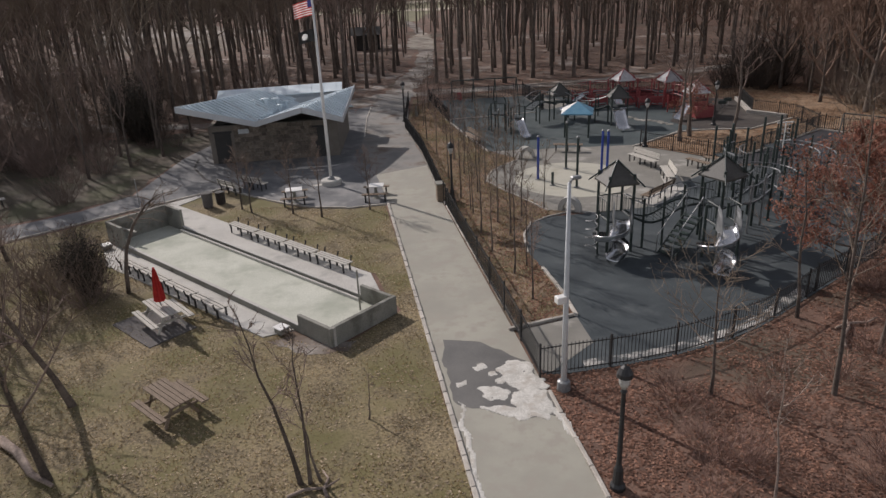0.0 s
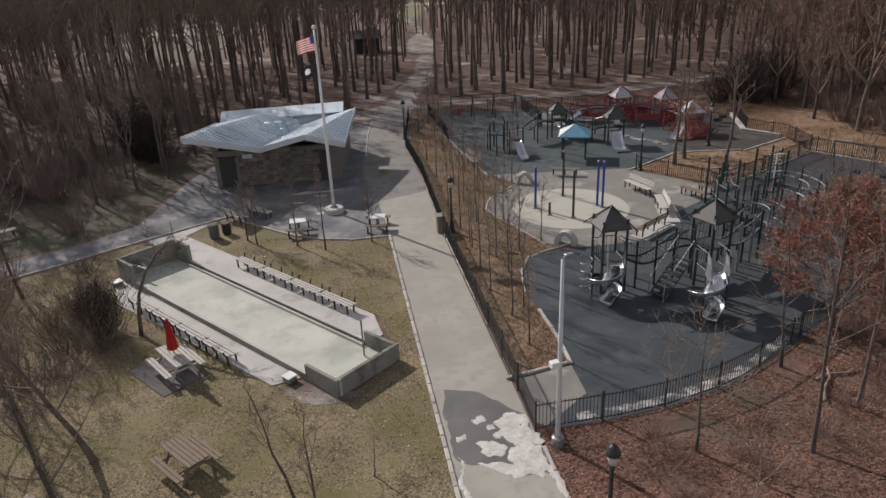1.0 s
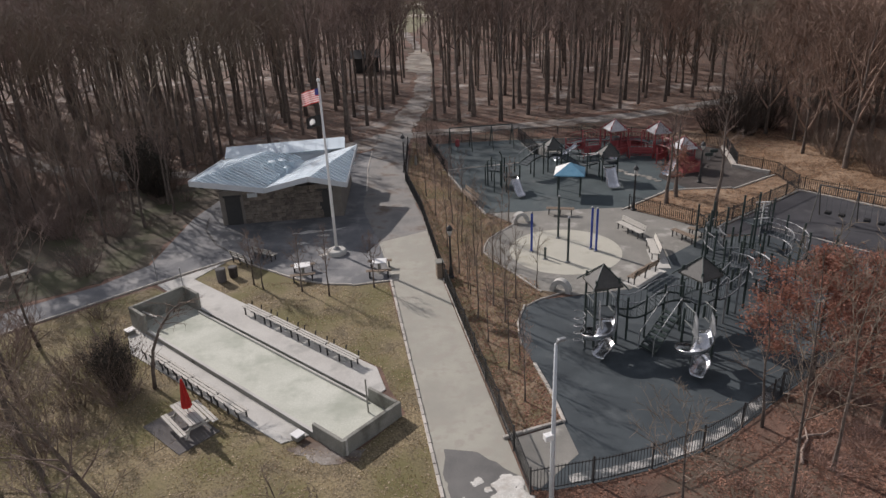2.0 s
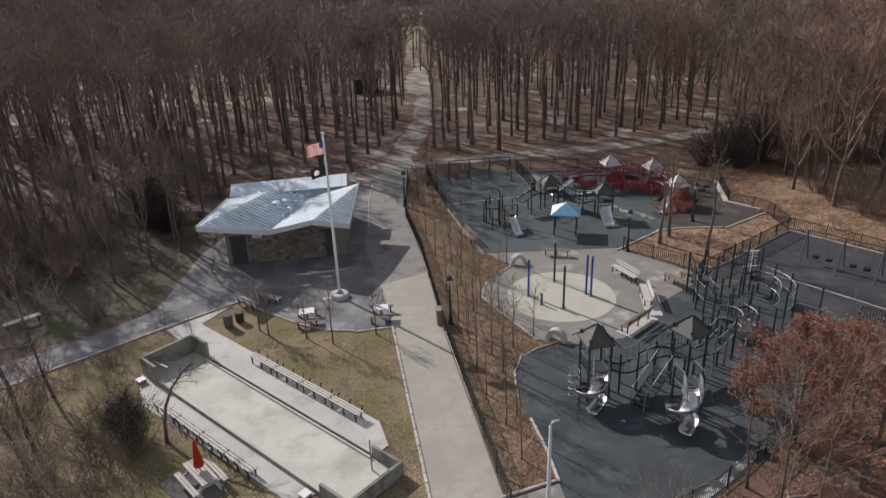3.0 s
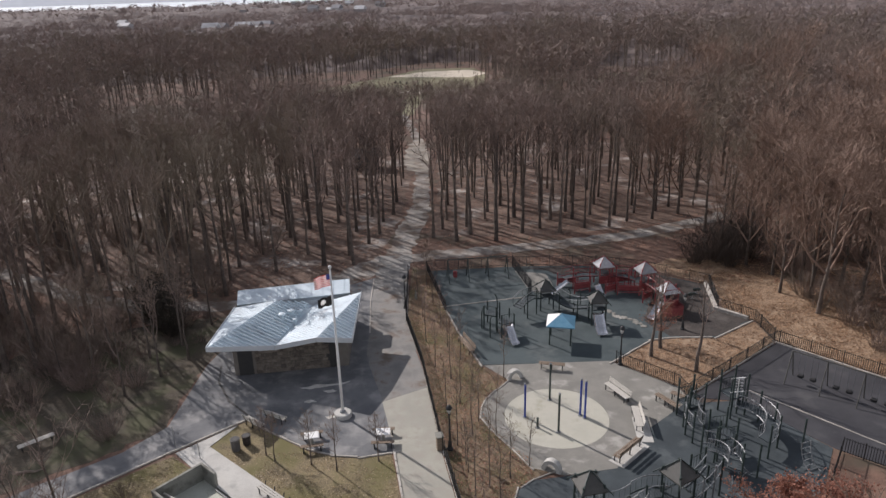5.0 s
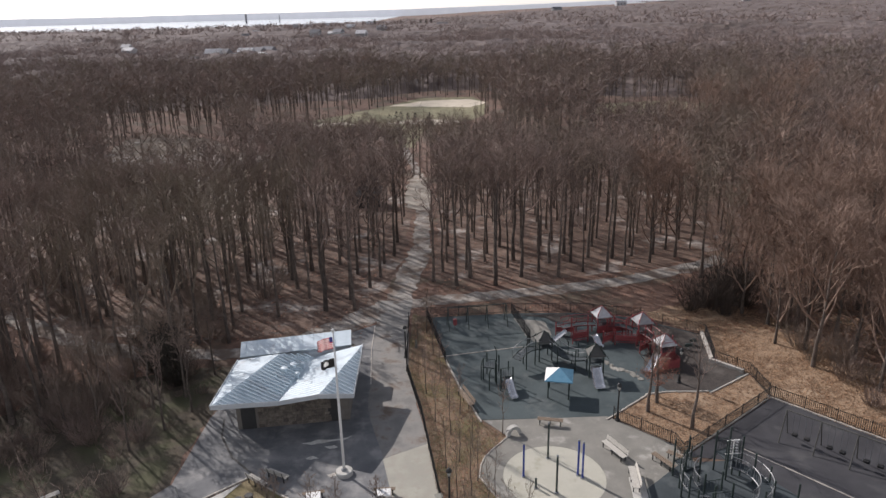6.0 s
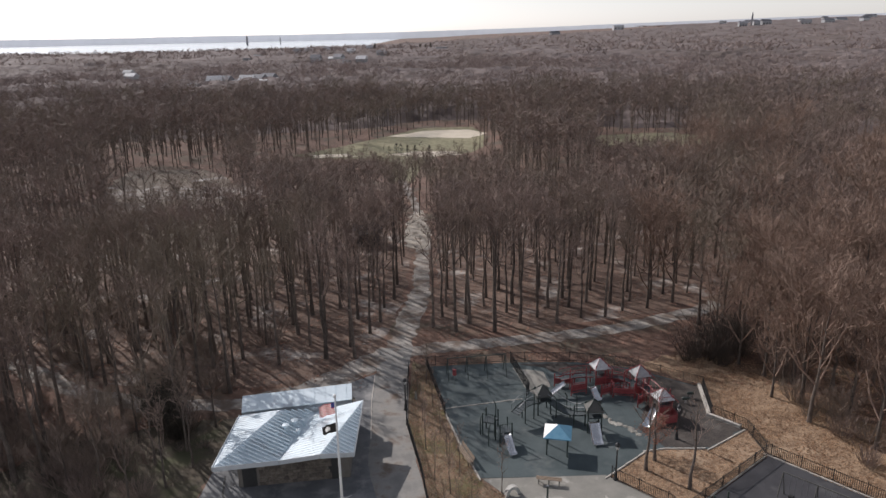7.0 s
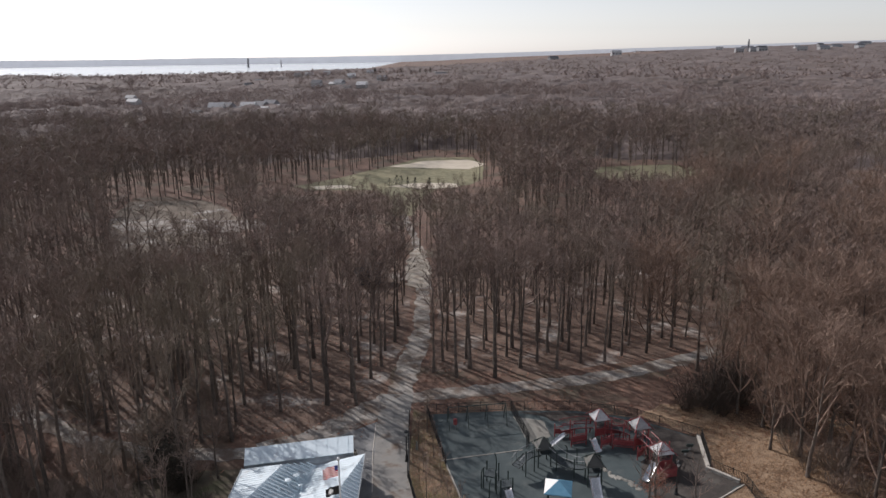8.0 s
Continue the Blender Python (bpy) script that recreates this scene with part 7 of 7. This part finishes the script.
# ---- fallen leaves and grass ----
def scatter(name, count, spot, size, material, label, category, upright=0.0, seed=1):
    """Thousands of small leaves or blades as one mesh."""
    rng = random.Random(seed)
    vs, fs = [], []
    while len(fs) < count:
        p = spot(rng)
        if p is None:
            continue
        x, y, z = p
        a = rng.uniform(0, 6.283)
        s = size * rng.uniform(0.55, 1.4)
        c, n = math.cos(a) * s, math.sin(a) * s
        i = len(vs)
        if upright:
            h = upright * rng.uniform(0.5, 1.3)
            lx, ly = rng.uniform(-0.6, 0.6) * h, rng.uniform(-0.6, 0.6) * h
            vs.extend(((x - c, y - n, z), (x + c, y + n, z), (x + lx, y + ly, z + h)))
            fs.append((i, i + 1, i + 2))
        else:
            t = rng.uniform(-0.35, 0.35) * s
            vs.extend(((x - c, y - n, z), (x + n * 0.6, y - c * 0.6, z + abs(t)), (x + c, y + n, z + 0.01 + abs(t) * 0.4), (x - n * 0.6, y + c * 0.6, z + abs(t) * 1.3)))
            fs.append((i, i + 1, i + 2, i + 3))
    me = bpy.data.meshes.new(name)
    me.from_pydata(vs, [], fs)
    me.materials.append(material)
    return tagged(new(name, me), label, category, "", "stuff")


def on_right(rng):
    x, y = rng.uniform(2.5, 24), 9 + 22 * rng.random() ** 1.3
    if x < right_edge(y) + 0.15 or inside(x, y, RUBBER) or (y > 19 and x < 3.4) or noise.noise((x * 0.5, y * 0.5, 0)) < rng.uniform(-0.7, 0.2):
        return None
    return x, y, 0.012


def on_lawn(rng):
    x, y = rng.uniform(-22, 1.6), 11 + 26 * rng.random() ** 1.2
    if not (inside(x, y, LAWN_WEST) or inside(x, y, LAWN_MID)) or noise.noise((x * 0.6, y * 0.6, 3)) < rng.uniform(-0.6, 0.3):
        return None
    return x, y, 0.014


def on_strip(rng):
    x, y = rng.uniform(-3, 5.5), rng.uniform(20, 66)
    return (x, y, 0.018) if inside(x, y, STRIP) else None


def on_bed(rng):
    x, y = rng.uniform(13, 44), rng.uniform(40, 68)
    if inside(x, y, LEAF_LAWN) or (x > 25.5 and not inside(x, y, SWING_YARD) and not inside(x, y, MIDPLAY) and noise.noise((x * 0.3, y * 0.3, 1)) > -0.1):
        return x, y, 0.016
    return None


scatter("fallen_leaves", 46000, on_right, 0.055, M["fallen"], "russet fallen leaves covering the ground", "leaves", seed=1)
scatter("lawn_leaves", 17000, on_lawn, 0.045, M["pale_leaf"], "scattered dry leaves on the winter lawn", "leaves", seed=2)
scatter("grass", 40000, on_lawn, 0.02, M["blade"], "short dry winter grass on the lawn", "grass", 0.05, 3)
scatter("strip_grass", 9000, on_strip, 0.02, M["blade"], "dry grass in the planting strip", "grass", 0.12, 8)
scatter("strip_leaves", 9000, on_strip, 0.06, M["fallen"], "dry leaves and grass in the planting strip", "leaves", seed=4)
scatter("bed_leaves", 17000, on_bed, 0.08, M["tan_leaf"], "dry orange leaves in the fenced bed", "leaves", seed=5)


def on_verge(rng):
    x, y = rng.uniform(25, 44), rng.uniform(42, 70)
    if inside(x, y, MIDPLAY) or inside(x, y, SWING_YARD) or inside(x, y, LEAF_LAWN) or near_line(x, y, [(26.9, 53.9), (24.6, 56.2), (25.7, 61.7)]) < 0.5:
        return None
    return x, y, 0.03


scatter("verge_leaves", 7000, on_verge, 0.09, M["tan_leaf"], "dry orange leaves on the verge beside the woods", "leaves", seed=9)


def on_woods(rng):
    y = rng.uniform(56, 135)
    x = rng.uniform(-1, 1) * (0.72 * y + 10)
    if not forest_free(x, y) and not (y > 62 and not inside(x, y, MIDPLAY) and near_line(x, y, MAIN_TRAIL) > 1.6 and near_line(x, y, EAST_TRAIL) > 1.2 and near_line(x, y, WEST_TRAIL) > 1.0 and not (-8 < x < -3)):
        return None
    return x, y, 0.02


scatter("woodland_litter", 16000, on_woods, 0.16, M["fallen"], "brown leaf litter and twigs on the woodland floor", "leaves", seed=6)

# ---- far houses and towers ----
for x, y, w, d, h, z in ((-190, 443, 17, 9, 13.5, 0), (-203, 470, 12, 8, 14.5, 0), (-124, 362, 11, 8, 13.5, 0), (-117, 382, 9, 7, 13, 0), (-111, 390, 12, 8, 13, 0), (-93, 378, 9, 7, 14, 0), (-91, 400, 10, 7, 13.5, 0),
                         (-194, 775, 18, 10, 14, 0), (-186, 700, 16, 10, 13, 0), (-210, 983, 20, 14, 14, 0), (-190, 975, 26, 14, 13, 0), (-100, 675, 14, 9, 14, 0), (-79, 611, 12, 9, 13, 0), (-131, 1092, 40, 14, 13, -2),
                         (2, 1030, 30, 12, 13.5, 0), (-11, 1102, 24, 12, 13, 0), (-493, 1018, 26, 14, 13, -2), (-468, 920, 22, 12, 13, 0),
                         (950, 2300, 50, 30, 24, 0), (1010, 2340, 40, 24, 25, 0), (1150, 2300, 60, 30, 22, 0), (1260, 2380, 80, 30, 21, 0), (1360, 2350, 60, 30, 23, 0), (1480, 2330, 90, 30, 22, 0), (330, 2100, 60, 24, 20, 0), (1110, 2500, 80, 30, 24, 0)):
    far_house(x, y, w * 0.5, d * 0.5, h - (3.6 if y < 430 else 2.2), z + land(x, y))
for x, y in ((-120, 383), (-117, 391), (-103, 384), (-100, 398), (-99, 417), (-180, 920), (-175, 968), (-163, 1048), (-94, 674), (-106, 867), (-68, 629), (-105, 1086), (-112, 654), (-62, 772)):
    far_house(x, y, 6 + y * 0.004, 5 + y * 0.003, (10.4 if y < 450 else 12.5) + (x * 7 + y) % 3 * 0.5, 0)
for x, y in ((733, 3010), (1330, 2700), (1420, 2600), (1520, 2900), (1600, 2750), (1700, 2900), (1760, 2700), (1230, 2900), (1100, 2850)):
    far_house(x, y, 20 + x % 7 * 5, 14, 16 + y % 4, land(x, y))
for x, y, h, r in ((-832, 3150, 42, 4.5), (-700, 3200, 34, 2), (1000, 2350, 52, 3)):
    t = empty("tower", pose(x, y, -12 if x < 0 else land(x, y)), "distant tower on the horizon", "tower")
    part("shaft", tube(bmesh.new(), [(0, 0, 0), (0, 0, h * 0.8), (0, 0, h)], [r, r, r * 0.4], 8), M["shingle"], t)


def conifer(seed, h, wide=0.22):
    rng = random.Random(seed)
    bm = bmesh.new()
    for k in range(int(h * 40)):
        z = h * (0.1 + 0.9 * rng.random())
        r = (h - z) * wide * rng.uniform(0.3, 1.1)
        a = rng.uniform(0, 6.28)
        c = Vector((math.cos(a) * r, math.sin(a) * r, z))
        s = 0.035 * h * (1 + wide)
        side = Vector((-math.sin(a), math.cos(a), 0)) * s
        out = Vector((math.cos(a), math.sin(a), -0.5)) * s * 1.6
        v = [bm.verts.new(q) for q in (c - side, c + side, c + out)]
        bm.faces.new(v)
    return mesh_of(tube(bmesh.new(), [(0, 0, 0), (0, 0, h * 0.95)], [h * 0.02, 0.02], 6), "trunk", M["bark"]), mesh_of(bm, "crown", M["evergreen"])


FIRS = [conifer(460 + i, h, w) for i, (h, w) in enumerate(((3.2, 0.6), (4.2, 0.5), (21.0, 0.22)))]
for x, y, k in ((-15, 203, 0), (-11.6, 203, 0), (-7.3, 198.5, 1), (-3.2, 198, 1), (-9.5, 200, 0), (-13, 205, 0)):
    plant(FIRS[k], x, y, random.uniform(0.8, 1.1), random.uniform(0, 360), "small dark evergreen on the far field", group="far evergreens")
for x, y in ((-30, 1100), (-22, 1104), (-14, 1098), (-60, 1110), (-44, 1106), (-85, 1090), (-100, 1120)):
    plant(FIRS[2], x, y, random.uniform(0.6, 0.9), random.uniform(0, 360), "tall dark evergreen above the far woods", group="far evergreens")

# ---- stones of the station's front wall ----
random.seed(51)
STONES = []
for i in range(5):
    bm = bmesh.new()
    bmesh.ops.create_cube(bm, size=1.0)
    for v in bm.verts:
        v.co.x += random.uniform(-0.1, 0.1)
        v.co.z += random.uniform(-0.1, 0.1)
        v.co.y *= random.uniform(0.7, 1.1)
    STONES.append(mesh_of(bm, "stone", M["stone"]))
z = 0.16
while z < 2.4:
    s, hh = 1.5, random.uniform(0.22, 0.34)
    while s < 6.8:
        w = random.uniform(0.28, 0.62)
        ob = part("stone", random.choice(STONES), None, front_wall)
        ob.matrix_basis = Matrix.Translation(wall_at(s + w / 2, 0.16, z + hh / 2 - 0.1)) @ pose(0, 0, 0, 0, random.uniform(-4, 4), wall_turn) @ Matrix.Diagonal((w - 0.03, 0.12, hh - 0.03, 1))
        s += w
    z += hh
